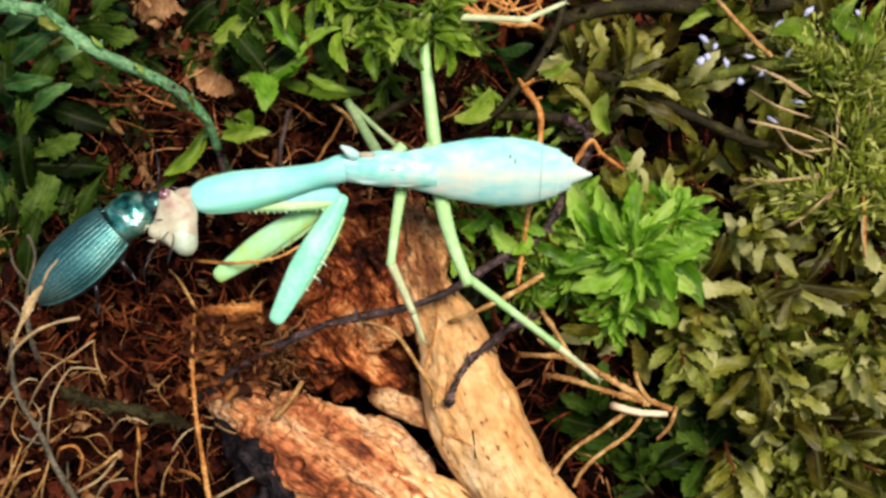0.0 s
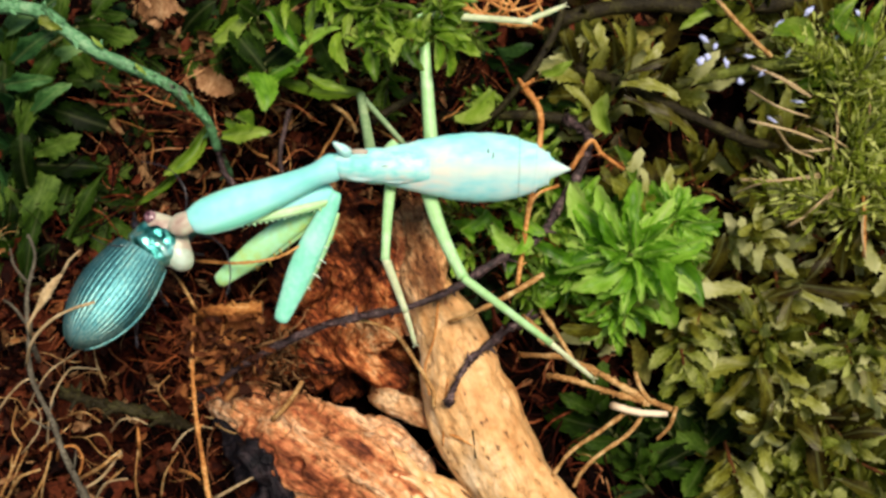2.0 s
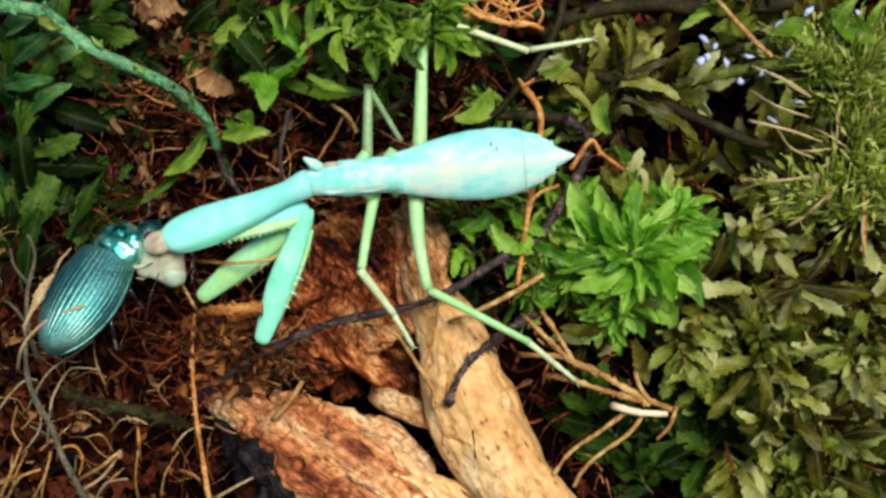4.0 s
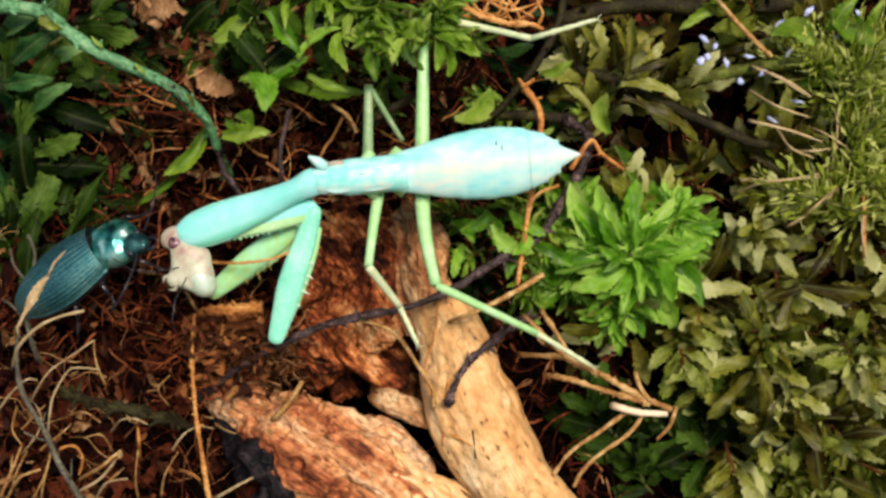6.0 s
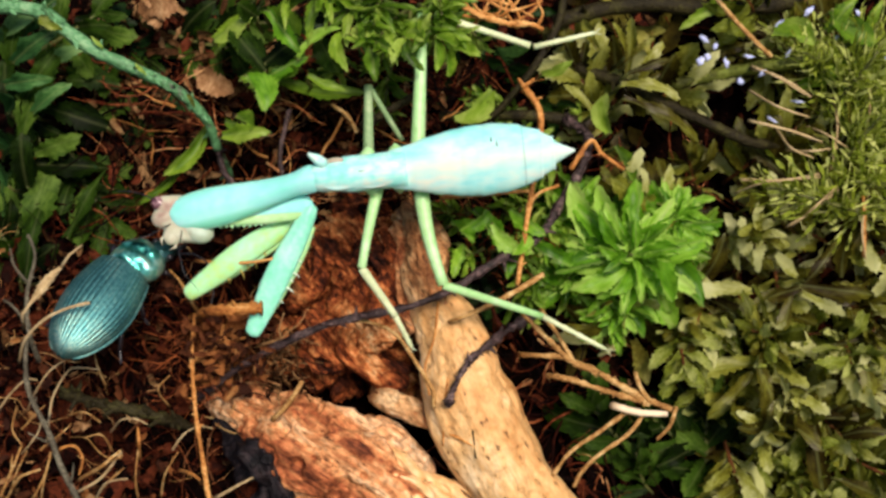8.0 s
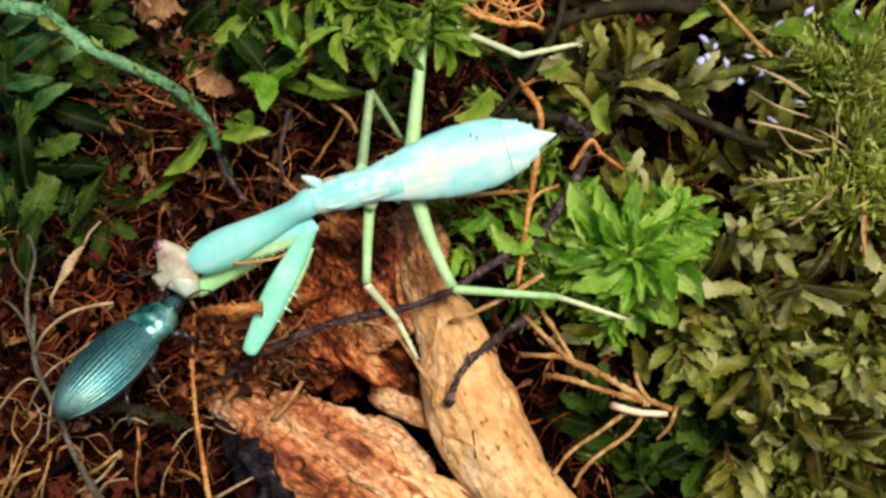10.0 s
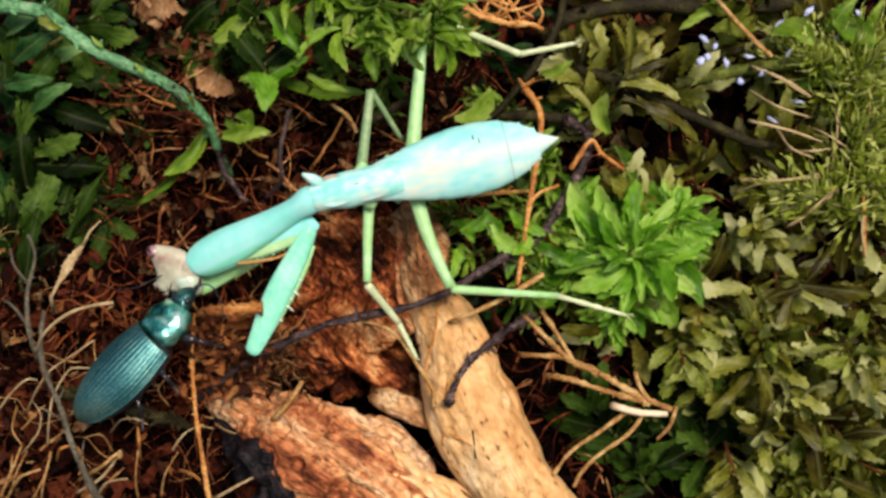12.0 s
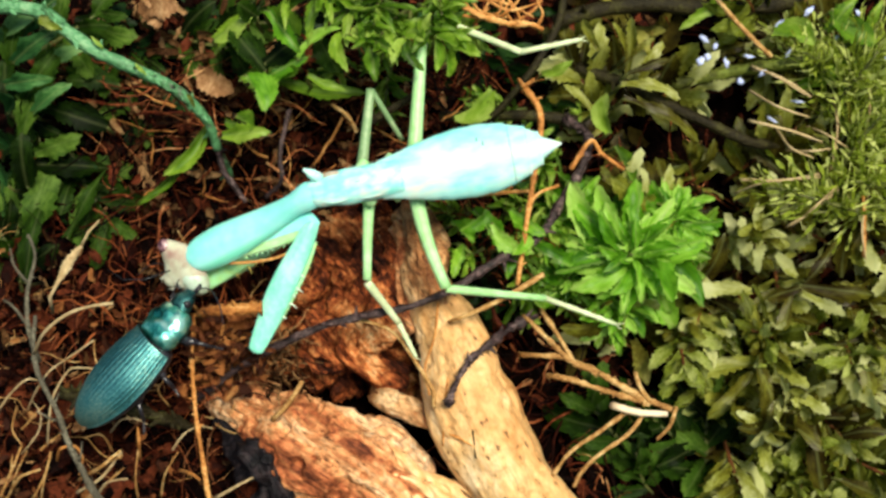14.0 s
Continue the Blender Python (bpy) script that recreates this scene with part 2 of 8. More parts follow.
ROOT_HIGHLIGHT = material("white_root_highlight", [(0.3, (0.62, 0.45, 0.27)), (0.6, (0.82, 0.68, 0.48))], 0.5, 0.5, bump=0.3)
TWIG_DARK = material("dark_bark", [(0.34, (0.01, 0.006, 0.007)), (0.48, (0.04, 0.023, 0.024)), (0.6, (0.11, 0.07, 0.068)), (0.72, (0.26, 0.19, 0.18))], 1.1, 0.5, bump=1, spec=0.3, fine=4, fibre=0.8)
TWIG_BROWN = material("brown_mossy_bark", [(0.3, (0.006, 0.005, 0.002)), (0.5, (0.02, 0.016, 0.006)), (0.7, (0.06, 0.058, 0.014))], 0.6, 0.65, bump=0.7, spec=0.15)
STEM_GREY = material("grey_green_stem", [(0.34, (0.1, 0.07, 0.075)), (0.43, (0.06, 0.16, 0.065)), (0.55, (0.11, 0.3, 0.13)), (0.66, (0.24, 0.42, 0.22)), (0.76, (0.52, 0.54, 0.38))], 0.4, 0.42, bump=0.9, spec=0.35)
BRANCH_OLIVE = material("olive_mossy_bark", [(0.3, (0.02, 0.02, 0.004)), (0.5, (0.07, 0.08, 0.012)), (0.7, (0.15, 0.19, 0.03))], 0.4, 0.6, bump=0.8, spec=0.2)
STEM_MOSS = material("moss_stem", [(0.3, (0.035, 0.05, 0.01)), (0.6, (0.12, 0.13, 0.03))], 0.6, 0.6, bump=0.3)
STRAW = material("dry_straw", [(0.3, (0.20, 0.13, 0.06)), (0.5, (0.42, 0.31, 0.16)), (0.7, (0.62, 0.50, 0.30))], 0.6, 0.6, bump=0.4, spec=0.25)
STRAW_LEAF = material("tan_dead_leaf", [(0.3, (0.08, 0.03, 0.012)), (0.5, (0.25, 0.125, 0.052)), (0.72, (0.52, 0.32, 0.16))], 2.6, 0.65, bump=0.8, through_light=0.2, spec=0.15, tip=0.1, fine=5)
GREY_STALK = material("grey_dead_stalk", [(0.3, (0.025, 0.02, 0.014)), (0.5, (0.09, 0.08, 0.055)), (0.72, (0.26, 0.24, 0.17))], 0.6, 0.65, bump=1, spec=0.25)
FLECK = material("pale_blue_flake", [(0.3, (0.26, 0.32, 0.62)), (0.7, (0.62, 0.68, 0.9))], 0.8, 0.5, bump=0.2)
MINT = material("mint_cuticle", [(0.34, (0.22, 0.74, 0.65)), (0.5, (0.29, 0.78, 0.74)), (0.66, (0.4, 0.82, 0.8))], 0.25, 0.5, bump=0.12, fine=3, soft=0.35, spec=0.3, bands=((1.05, 1.45, 0.0, 0.7, (0.15, 0.67, 0.42)),))
# The cream midline band paints the blown-out light along the back into the colour.
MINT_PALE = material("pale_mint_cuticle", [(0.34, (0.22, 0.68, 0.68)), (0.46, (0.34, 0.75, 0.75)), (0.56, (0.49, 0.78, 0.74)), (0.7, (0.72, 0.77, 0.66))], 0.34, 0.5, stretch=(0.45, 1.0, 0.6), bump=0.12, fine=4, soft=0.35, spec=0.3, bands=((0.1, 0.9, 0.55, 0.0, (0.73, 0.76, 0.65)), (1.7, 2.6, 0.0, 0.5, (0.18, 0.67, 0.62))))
MINT_THORAX = material("mottled_mint_cuticle", [(0.34, (0.2, 0.72, 0.62)), (0.46, (0.3, 0.79, 0.74)), (0.58, (0.48, 0.83, 0.78)), (0.72, (0.74, 0.8, 0.68))], 0.5, 0.5, stretch=(0.6, 1.0, 0.6), bump=0.15, fine=4, soft=0.35, spec=0.3)
TEAL = material("teal_green_cuticle", [(0.3, (0.17, 0.66, 0.44)), (0.5, (0.27, 0.79, 0.58)), (0.7, (0.45, 0.88, 0.72))], 0.4, 0.42, bump=0.2, soft=0.35)
LIME = material("yellow_green_cuticle", [(0.3, (0.46, 0.62, 0.12)), (0.48, (0.38, 0.74, 0.34)), (0.7, (0.4, 0.82, 0.55))], 0.3, 0.42, bump=0.2, soft=0.35)
LEG_GREEN = material("light_green_cuticle", [(0.3, (0.26, 0.52, 0.18)), (0.5, (0.36, 0.64, 0.28)), (0.7, (0.48, 0.74, 0.42))], 0.3, 0.42, bump=0.08, soft=0.35)
# Darker copy of the leg green: the far middle leg's shade is in it.
LEG_SHADED = material("shaded_green_cuticle", [(0.3, (0.12, 0.22, 0.09)), (0.5, (0.2, 0.33, 0.15)), (0.7, (0.34, 0.44, 0.24))], 0.4, 0.5, bump=0.1)
LEG_PALE = material("pale_leg_cuticle", [(0.3, (0.42, 0.5, 0.26)), (0.6, (0.62, 0.7, 0.44))], 0.4, 0.45, bump=0.1, soft=0.35)
PINKISH = material("pinkish_membrane", [(0.3, (0.27, 0.15, 0.13)), (0.42, (0.42, 0.33, 0.26)), (0.54, (0.5, 0.5, 0.37)), (0.72, (0.62, 0.66, 0.53))], 0.4, 0.4, bump=0.25, soft=0.4, fine=3, spec=0.35)
EYE_PINK = material("mauve_eye", [(0.42, (0.025, 0.008, 0.014)), (0.5, (0.13, 0.05, 0.07)), (0.6, (0.4, 0.26, 0.27))], 0.9, 0.25, bump=0.0, coat=0.4)
EYE_PALE = material("milky_green_eye", [(0.34, (0.36, 0.38, 0.26)), (0.5, (0.44, 0.54, 0.42)), (0.68, (0.56, 0.7, 0.6))], 0.5, 0.35, bump=0.0, coat=0.1, soft=0.4, fine=3)
DARK_LINE = material("dark_crease", [(0.3, (0.12, 0.24, 0.24)), (0.7, (0.24, 0.42, 0.42))], 1.0, 0.6, bump=0.0)
SPINE = material("amber_spine", [(0.3, (0.30, 0.20, 0.03)), (0.7, (0.58, 0.46, 0.12))], 1.0, 0.5, bump=0.0)
SPINE_PALE = material("pale_spine", [(0.3, (0.60, 0.80, 0.60)), (0.7, (0.85, 0.92, 0.80))], 1.0, 0.5, bump=0.0)
SHELL = material("blue_green_metallic_shell", [(0.34, (0.035, 0.14, 0.165)), (0.48, (0.085, 0.28, 0.29)), (0.6, (0.21, 0.4, 0.36)), (0.72, (0.45, 0.52, 0.42))], 0.3, 0.47, metal=0.92, bump=0.15, fine=16)
SHIELD = material("bright_green_metallic_shield", [(0.38, (0.006, 0.05, 0.05)), (0.45, (0.04, 0.3, 0.26)), (0.53, (0.15, 0.6, 0.52)), (0.64, (0.55, 0.88, 0.75))], 0.55, 0.3, metal=0.85, bump=0.8, fine=2.2)
HEAD_TEAL = material("black_green_chitin", [(0.36, (0.004, 0.012, 0.016)), (0.5, (0.014, 0.06, 0.065)), (0.66, (0.06, 0.2, 0.19))], 0.8, 0.28, metal=0.7, bump=0.5, fine=3)
BLACK = material("black_chitin", [(0.3, (0.006, 0.006, 0.009)), (0.7, (0.025, 0.022, 0.028))], 0.8, 0.3, bump=0.1)


# ---- mesh helpers (millimetres in, metres out) ----
def mesh_of(name, verts, faces, mat, smooth=True):
    me = bpy.data.meshes.new(name)
    me.from_pydata([(x * MM, y * MM, z * MM) for x, y, z in verts], [], faces)
    me.materials.append(mat)
    if smooth:
        me.polygons.foreach_set("use_smooth", [True] * len(me.polygons))
    me.update()
    return me


def part(name, me, parent, label="", at=None):
    ob = new(name, me)
    ob.parent = parent
    if at is not None:
        ob.matrix_basis = at
    return tagged(ob, label)


def at_mm(x, y, z, rx=0, ry=0, rz=0):
    return pose(x * MM, y * MM, z * MM, rx, ry, rz)


def thing(name, label, category, group="", at=None, me=None, kind=""):
    ob = new(name, me)
    ob.matrix_basis = BANK @ (at if at is not None else Matrix())
    return tagged(ob, label, category, group, kind)


def loft(stations, sides=16, closed=True, shape=None):
    """Rings (x, half width, half height, y, z) along x. Returns verts and faces."""
    verts, faces = [], []
    for i, (x, w, h, y, z) in enumerate(stations):
        for k in range(sides):
            a = 2 * math.pi * k / sides
            ww, hh = (w, h) if shape is None else shape(i, a, w, h)
            verts.append((x, y + ww * math.cos(a), z + hh * math.sin(a)))
    n = len(stations)
    for i in range(n - 1):
        for k in range(sides):
            j = (k + 1) % sides
            faces.append((i * sides + k, i * sides + j, (i + 1) * sides + j, (i + 1) * sides + k))
    if closed:
        faces.append(tuple(range(sides))[::-1])
        faces.append(tuple(range((n - 1) * sides, n * sides)))
    return verts, faces


def smooth_line(pts, per=6):
    """A Catmull-Rom line through points of any width."""
    p = [np.array(q, float) for q in pts]
    p = [2 * p[0] - p[1]] + p + [2 * p[-1] - p[-2]]
    out = []
    for i in range(1, len(p) - 2):
        for k in range(per):
            t = k / per
            out.append(0.5 * (2 * p[i] + (p[i + 1] - p[i - 1]) * t + (2 * p[i - 1] - 5 * p[i] + 4 * p[i + 1] - p[i + 2]) * t * t
                              + (3 * p[i] - p[i - 1] - 3 * p[i + 1] + p[i + 2]) * t ** 3))
    out.append(p[-2])
    return out


def tube(line, radii, sides=8, rough=0.0, rng=None, base=0):
    """A closed tube along a line of points."""
    verts, faces = [], []
    n = len(line)
    side = None
    for i in range(n):
        d = line[min(i + 1, n - 1)] - line[max(i - 1, 0)]
        d = d / (np.linalg.norm(d) + 1e-9)
        if side is None:
            side = np.cross(d, (0, 0, 1.0)) if abs(d[2]) < 0.9 else np.cross(d, (1.0, 0, 0))
        side = side - d * np.dot(side, d)
        side = side / (np.linalg.norm(side) + 1e-9)
        up = np.cross(side, d)
        for k in range(sides):
            a = 2 * math.pi * k / sides
            r = radii[i] * (1 + (rng.uniform(-rough, rough) if rng else 0))
            verts.append(tuple(line[i] + (side * math.cos(a) + up * math.sin(a)) * r))
    for i in range(n - 1):
        for k in range(sides):
            j = (k + 1) % sides
            faces.append((base + i * sides + k, base + i * sides + j, base + (i + 1) * sides + j, base + (i + 1) * sides + k))
    faces.append(tuple(base + k for k in range(sides))[::-1])
    faces.append(tuple(base + (n - 1) * sides + k for k in range(sides)))
    return verts, faces


def blob(rx, ry, rz, rings=10, sides=14, cx=0, cy=0, cz=0):
    st = []
    for i in range(rings + 1):
        a = math.pi * (i / rings)
        s = max(math.sin(a), 0.03)
        st.append((cx - rx * math.cos(a), ry * s, rz * s, cy, cz))
    return loft(st, sides)


RNG = random.Random(7)


def lerp(a, b, t):
    return a + (b - a) * t


# ---- the bank: one sheet of ground that reaches the horizon ----
def relief(x, y):
    return (-7.5 + 3.0 * noise.noise((x * 0.06, y * 0.06, 3)) + 1.6 * noise.noise((x * 0.2, y * 0.2, 7))
            + 0.8 * noise.noise((x * 0.7, y * 0.7, 1)))


def build_ground():
    fine = [i * 0.8 for i in range(-85, 86)]
    grow = [68 * 1.35 ** k for k in range(1, 24)]
    xs = [-g for g in grow[::-1]] + fine + grow
    vs = [i * 0.8 for i in range(-62, 63)]
    low = [49.6 * 1.35 ** k for k in range(1, 25)]
    ys = [-g for g in low[::-1]] + vs + low
    verts, faces = [], []
    for s in ys:
        for x in xs:
            far = max(abs(x) / 68, abs(s) / 50)
            h = relief(x, s) * (1.0 if far <= 1.4 else 1.4 / far + 0.5 * min(far, 12))
            if s < -330:
                y, z, nz = -165 + (s + 330) , 300 - 285.8, 1
            elif s > 260:
                y, z, nz = 130 + (s - 260), 300 + 225.2, 1
            else:
                y, z, nz = s * 0.5, 300 + s * 0.8660254, 0
            if nz:
                verts.append((x, y, z + h * 0.6))
            else:
                verts.append((x, y - 0.8660254 * h, z + 0.5 * h))
    w = len(xs)
    for j in range(len(ys) - 1):
        for i in range(w - 1):
            faces.append((j * w + i, j * w + i + 1, (j + 1) * w + i + 1, (j + 1) * w + i))
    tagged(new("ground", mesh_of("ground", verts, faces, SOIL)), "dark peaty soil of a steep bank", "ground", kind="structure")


build_ground()


# ---- driftwood: three limbs of one weathered log ----
def limb(axis, mat, name, parent, grain, rough, seed, label=""):
    """axis: rows x, y, z, radius."""
    line = smooth_line(axis, 30)
    n, sides = len(line), 96
    verts, faces = [], []
    side = None
    run = 0.0
    for i in range(n):
        p = line[i][:3]
        d = line[min(i + 1, n - 1)][:3] - line[max(i - 1, 0)][:3]
        d = d / np.linalg.norm(d)
        run += float(np.linalg.norm(line[i][:3] - line[max(i - 1, 0)][:3]))
        side = np.cross(d, (0, 0, 1.0))
        side = side / np.linalg.norm(side)
        up = np.cross(side, d)
        for k in range(sides):
            a = 2 * math.pi * k / sides
            ca, sa = math.cos(a), math.sin(a)
            r = float(line[i][3])
            q = (run * 0.09 + seed, ca * r * 0.35, sa * r * 0.35)
            g = noise.noise((q[0], q[1] * 2.2, q[2] * 2.2)) * grain * 1.3
            g += noise.noise((run * 0.25 + seed, ca * r * 1.1, sa * r * 1.1)) * grain * 0.55
            g += noise.noise((run * 0.35 + seed, ca * r * 2.6, sa * r * 2.6)) * grain * 0.3
            v = noise.noise((run * 0.28 + seed, ca * r * 0.28 + 9, sa * r * 0.28))
            g += v * rough + noise.noise((run * (0.8 if rough > 2 else 0.4) + seed, ca * r * 0.8, sa * r * 0.8)) * rough * (0.5 if rough > 2 else 0.18)
            if rough > 0.8:
                g -= max(0.0, noise.noise((run * 0.4 + seed, ca * r * 0.4 + 3, sa * r * 0.4)) - 0.15) * rough * 3.0
            g += abs(noise.noise((run * (1.6 if rough > 2 else 0.45) + seed, ca * r * 1.6, sa * r * 1.6))) * rough * (0.4 if rough > 2 else 0.3)
            g -= max(0.0, noise.noise((run * 1.1 + seed, ca * r * 1.1 + 7, sa * r * 1.1)) - 0.22) * min(rough, 1.6) * 1.5
            crack = abs(noise.noise((run * 0.06 + seed * 2, ca * r * 0.7 + 5, sa * r * 0.7)))
            g -= max(0.0, 0.05 - crack) * 20 * grain * 0.8
            w = p + (side * ca + up * sa) * (r + g)
            verts.append(tuple(w))
    for i in range(n - 1):
        for k in range(sides):
            j = (k + 1) % sides
            faces.append((i * sides + k, (i + 1) * sides + k, (i + 1) * sides + j, i * sides + j))
    faces.append(tuple(range(sides)))
    faces.append(tuple(range((n - 1) * sides, n * sides))[::-1])
    return part(name, mesh_of(name, verts, faces, mat), parent, label)


def build_log():
    log = thing("driftwood_log", "weathered forked log with a rotten hollow heart, half sunk in moss", "log")
    limb([(-2.14, -0.71, -2, 1.32), (-1.44, -2.69, 0.5, 1.89), (-0.59, -4.85, 2.2, 2.25), (1.07, -8.21, 3, 3.01), (2.04, -12.59, 3, 3.79), (4.28, -17.45, 3, 3.79), (7.34, -21.82, 3, 3.40), (10.60, -25.47, 2, 3.44)],
         WOOD_PALE, "pale_limb", log, 0.22, 0.35, 4.0, "smooth pale tan limb with dark cracks")
    limb([(-4.87, 3.16, -4, 3.11), (-7.40, -1.49, -3, 4.11), (-9.97, -5.09, -3, 4.37), (-10.02, -8.3, -4.6, 3.8), (-5.39, -10.4, -6, 3.5), (-1.26, -12.2, -7, 3.0)],
         WOOD_RED, "rotten_heart", log, 0.7, 3.0, 11.0, "crumbling red-brown rotten heartwood full of cavities")
    limb([(-20.78, -12.75, -4.5, 1.5), (-16.66, -14.5, -1.4, 2.8), (-11.89, -17.3, 0.5, 4.4), (-7.2, -18.9, 1.2, 4.35), (-2.2, -22.3, 0.5, 3.4), (3.40, -25.4, 0, 3.00)],
         WOOD_LOW, "lower_limb", log, 0.5, 1.15, 23.0, "reddish weathered limb with coarse grain")
    # Besides the knot, this dark limb paints in the black-blue shade of the crevice.
    limb([(-19.30, -14.97, -2, 1.22), (-17.12, -17.12, 0.5, 1.89), (-15.29, -19.04, 2.8, 1.85), (-13.97, -21.78, 3.2, 1.75), (-13.20, -24.00, 2, 1.47)], KNOT_AND_SHADE, "knot", log, 0.9, 1.7, 61.0, "dark rotten knot and, coloured in with it, the shaded crevice beside it")
    limb([(-8.94, 2.11, -3, 1.54), (-7.23, -0.45, -0.5, 1.71), (-7.57, -3.44, 0.4, 1.79), (-9.17, -5.93, 0.4, 1.69), (-12.26, -7.99, -0.5, 1.31)], WOOD_RED, "splinter", log, 0.5, 0.9, 67.0)
    limb([(-3.20, -6.95, 0, 1.00), (-6.17, -7.91, 0.6, 1.19), (-9.68, -9.68, 0.2, 1.20), (-13.83, -10.04, -1, 1.01), (-17.17, -11.26, -3, 0.82)], WOOD_RED, "splinter", log, 0.5, 0.9, 71.0)
    limb([(-5.91, 2.09, -2, 1.32), (-4.67, -1.44, 0.8, 1.59), (-5.34, -4.89, 1.2, 1.48), (-4.67, -7.89, 0.8, 1.29)], WOOD_RED, "splinter", log, 0.5, 0.9, 73.0)
    limb([(-4.06, -17.37, 3.5, 0.48), (-2.70, -18.63, 4, 0.63), (-1.16, -19.77, 3.6, 0.53), (0.29, -20.95, 3, 0.44)], WOOD_PALE, "splinter", log, 0.4, 0.6, 79.0)
    limb([(-11.41, 1.58, -2, 0.92), (-10.45, -0.45, 0, 1.30), (-11.15, -2.94, 0.5, 1.09), (-13.32, -4.49, -1, 0.81)], WOOD_RED, "splinter", log, 0.5, 0.7, 31.0)
    limb([(-7.23, -5.98, -0.5, 1.00), (-8.64, -8.88, 0.8, 1.29), (-6.4, -10.6, 0.2, 1.1), (-3.45, -11.9, -0.8, 0.9)], WOOD_RED, "splinter", log, 0.5, 0.8, 37.0)
    limb([(-4.45, 1.55, 0, 1.20), (-3.24, -1.43, 1.8, 1.38), (-3.35, -4.38, 1.7, 1.18), (-2.06, -7.08, 1.8, 0.98)], WOOD_LOW, "splinter", log, 0.5, 0.6, 41.0)
    limb([(-2.46, 3.57, -0.5, 1.41), (-1.92, 0.54, 1.6, 1.77), (-1.27, -2.39, 2.8, 1.66), (-0.44, -5.79, 2.9, 1.26), (-0.44, -8.75, 2.4, 0.98)], WOOD_TAN, "splinter", log, 0.5, 0.7, 53.0)
    limb([(-6.4, -13.1, -1.5, 0.7), (-4.6, -13.4, 0.6, 1.0), (-2.6, -14.1, 1.2, 1.15), (-0.6, -14.9, 1.0, 1.0)], WOOD_TAN, "splinter", log, 0.4, 0.7, 43.0)
    x, y, z = (-14.93, -17.76, 4.6)
    v, f = loft([(-0.35, 0.5, 0.5, 0, 0), (0.0, 0.62, 0.62, 0, 0), (0.3, 0.5, 0.5, 0, 0), (0.34, 0.3, 0.3, 0, 0), (0.1, 0.16, 0.16, 0, 0)], 18)
    part("knot_ring", mesh_of("knot_ring", [(x + q[1] * 1.1, y + q[2] * 0.9, z + q[0]) for q in v], f, KNOT_AND_SHADE), log, "dark ring of a small branch scar")
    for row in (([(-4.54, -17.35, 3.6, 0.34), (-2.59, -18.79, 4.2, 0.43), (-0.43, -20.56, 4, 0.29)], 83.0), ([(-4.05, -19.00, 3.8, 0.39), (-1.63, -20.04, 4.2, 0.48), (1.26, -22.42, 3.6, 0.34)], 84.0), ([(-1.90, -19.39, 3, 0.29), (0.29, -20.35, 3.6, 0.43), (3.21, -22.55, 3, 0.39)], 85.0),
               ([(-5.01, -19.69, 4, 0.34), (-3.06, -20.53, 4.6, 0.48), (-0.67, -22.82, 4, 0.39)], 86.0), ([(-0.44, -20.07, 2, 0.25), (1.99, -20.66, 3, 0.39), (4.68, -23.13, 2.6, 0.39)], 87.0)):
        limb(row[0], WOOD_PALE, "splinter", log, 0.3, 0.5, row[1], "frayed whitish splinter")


build_log()


# ---- twigs, stems and roots, each a thing ----
def twig(name, pts, r0, r1, mat, label, category, knobs=0.12, buds=0, group="", sides=8):
    line = smooth_line(pts, 7)
    n = len(line)
    rng = random.Random(len(name) * 31 + n + int(100 * pts[0][0]))
    radii = [lerp(r0, r1, i / (n - 1)) * (1 + knobs * rng.uniform(-1, 1)) for i in range(n)]
    o = line[0]
    verts, faces = tube([p - o for p in line], radii, sides, knobs * 0.6, rng)
    ob = thing(name, label, category, group, at_mm(*o), mesh_of(name, verts, faces, mat))
    for b in range(buds):
        i = rng.randrange(1, n - 1)
        d = line[i + 1] - line[i - 1]
        d = d / np.linalg.norm(d)
        out = np.array([rng.uniform(-1, 1), rng.uniform(-1, 1), rng.uniform(0, 1)]) + d * 0.6
        out = out / np.linalg.norm(out)
        v, f = tube([line[i] - o + out * k * radii[i] * 0.9 for k in range(4)], [radii[i] * q for q in (0.5, 0.45, 0.3, 0.08)], 6)
        part("bud_scale", mesh_of("bud_scale", v, f, mat), ob)
    return ob


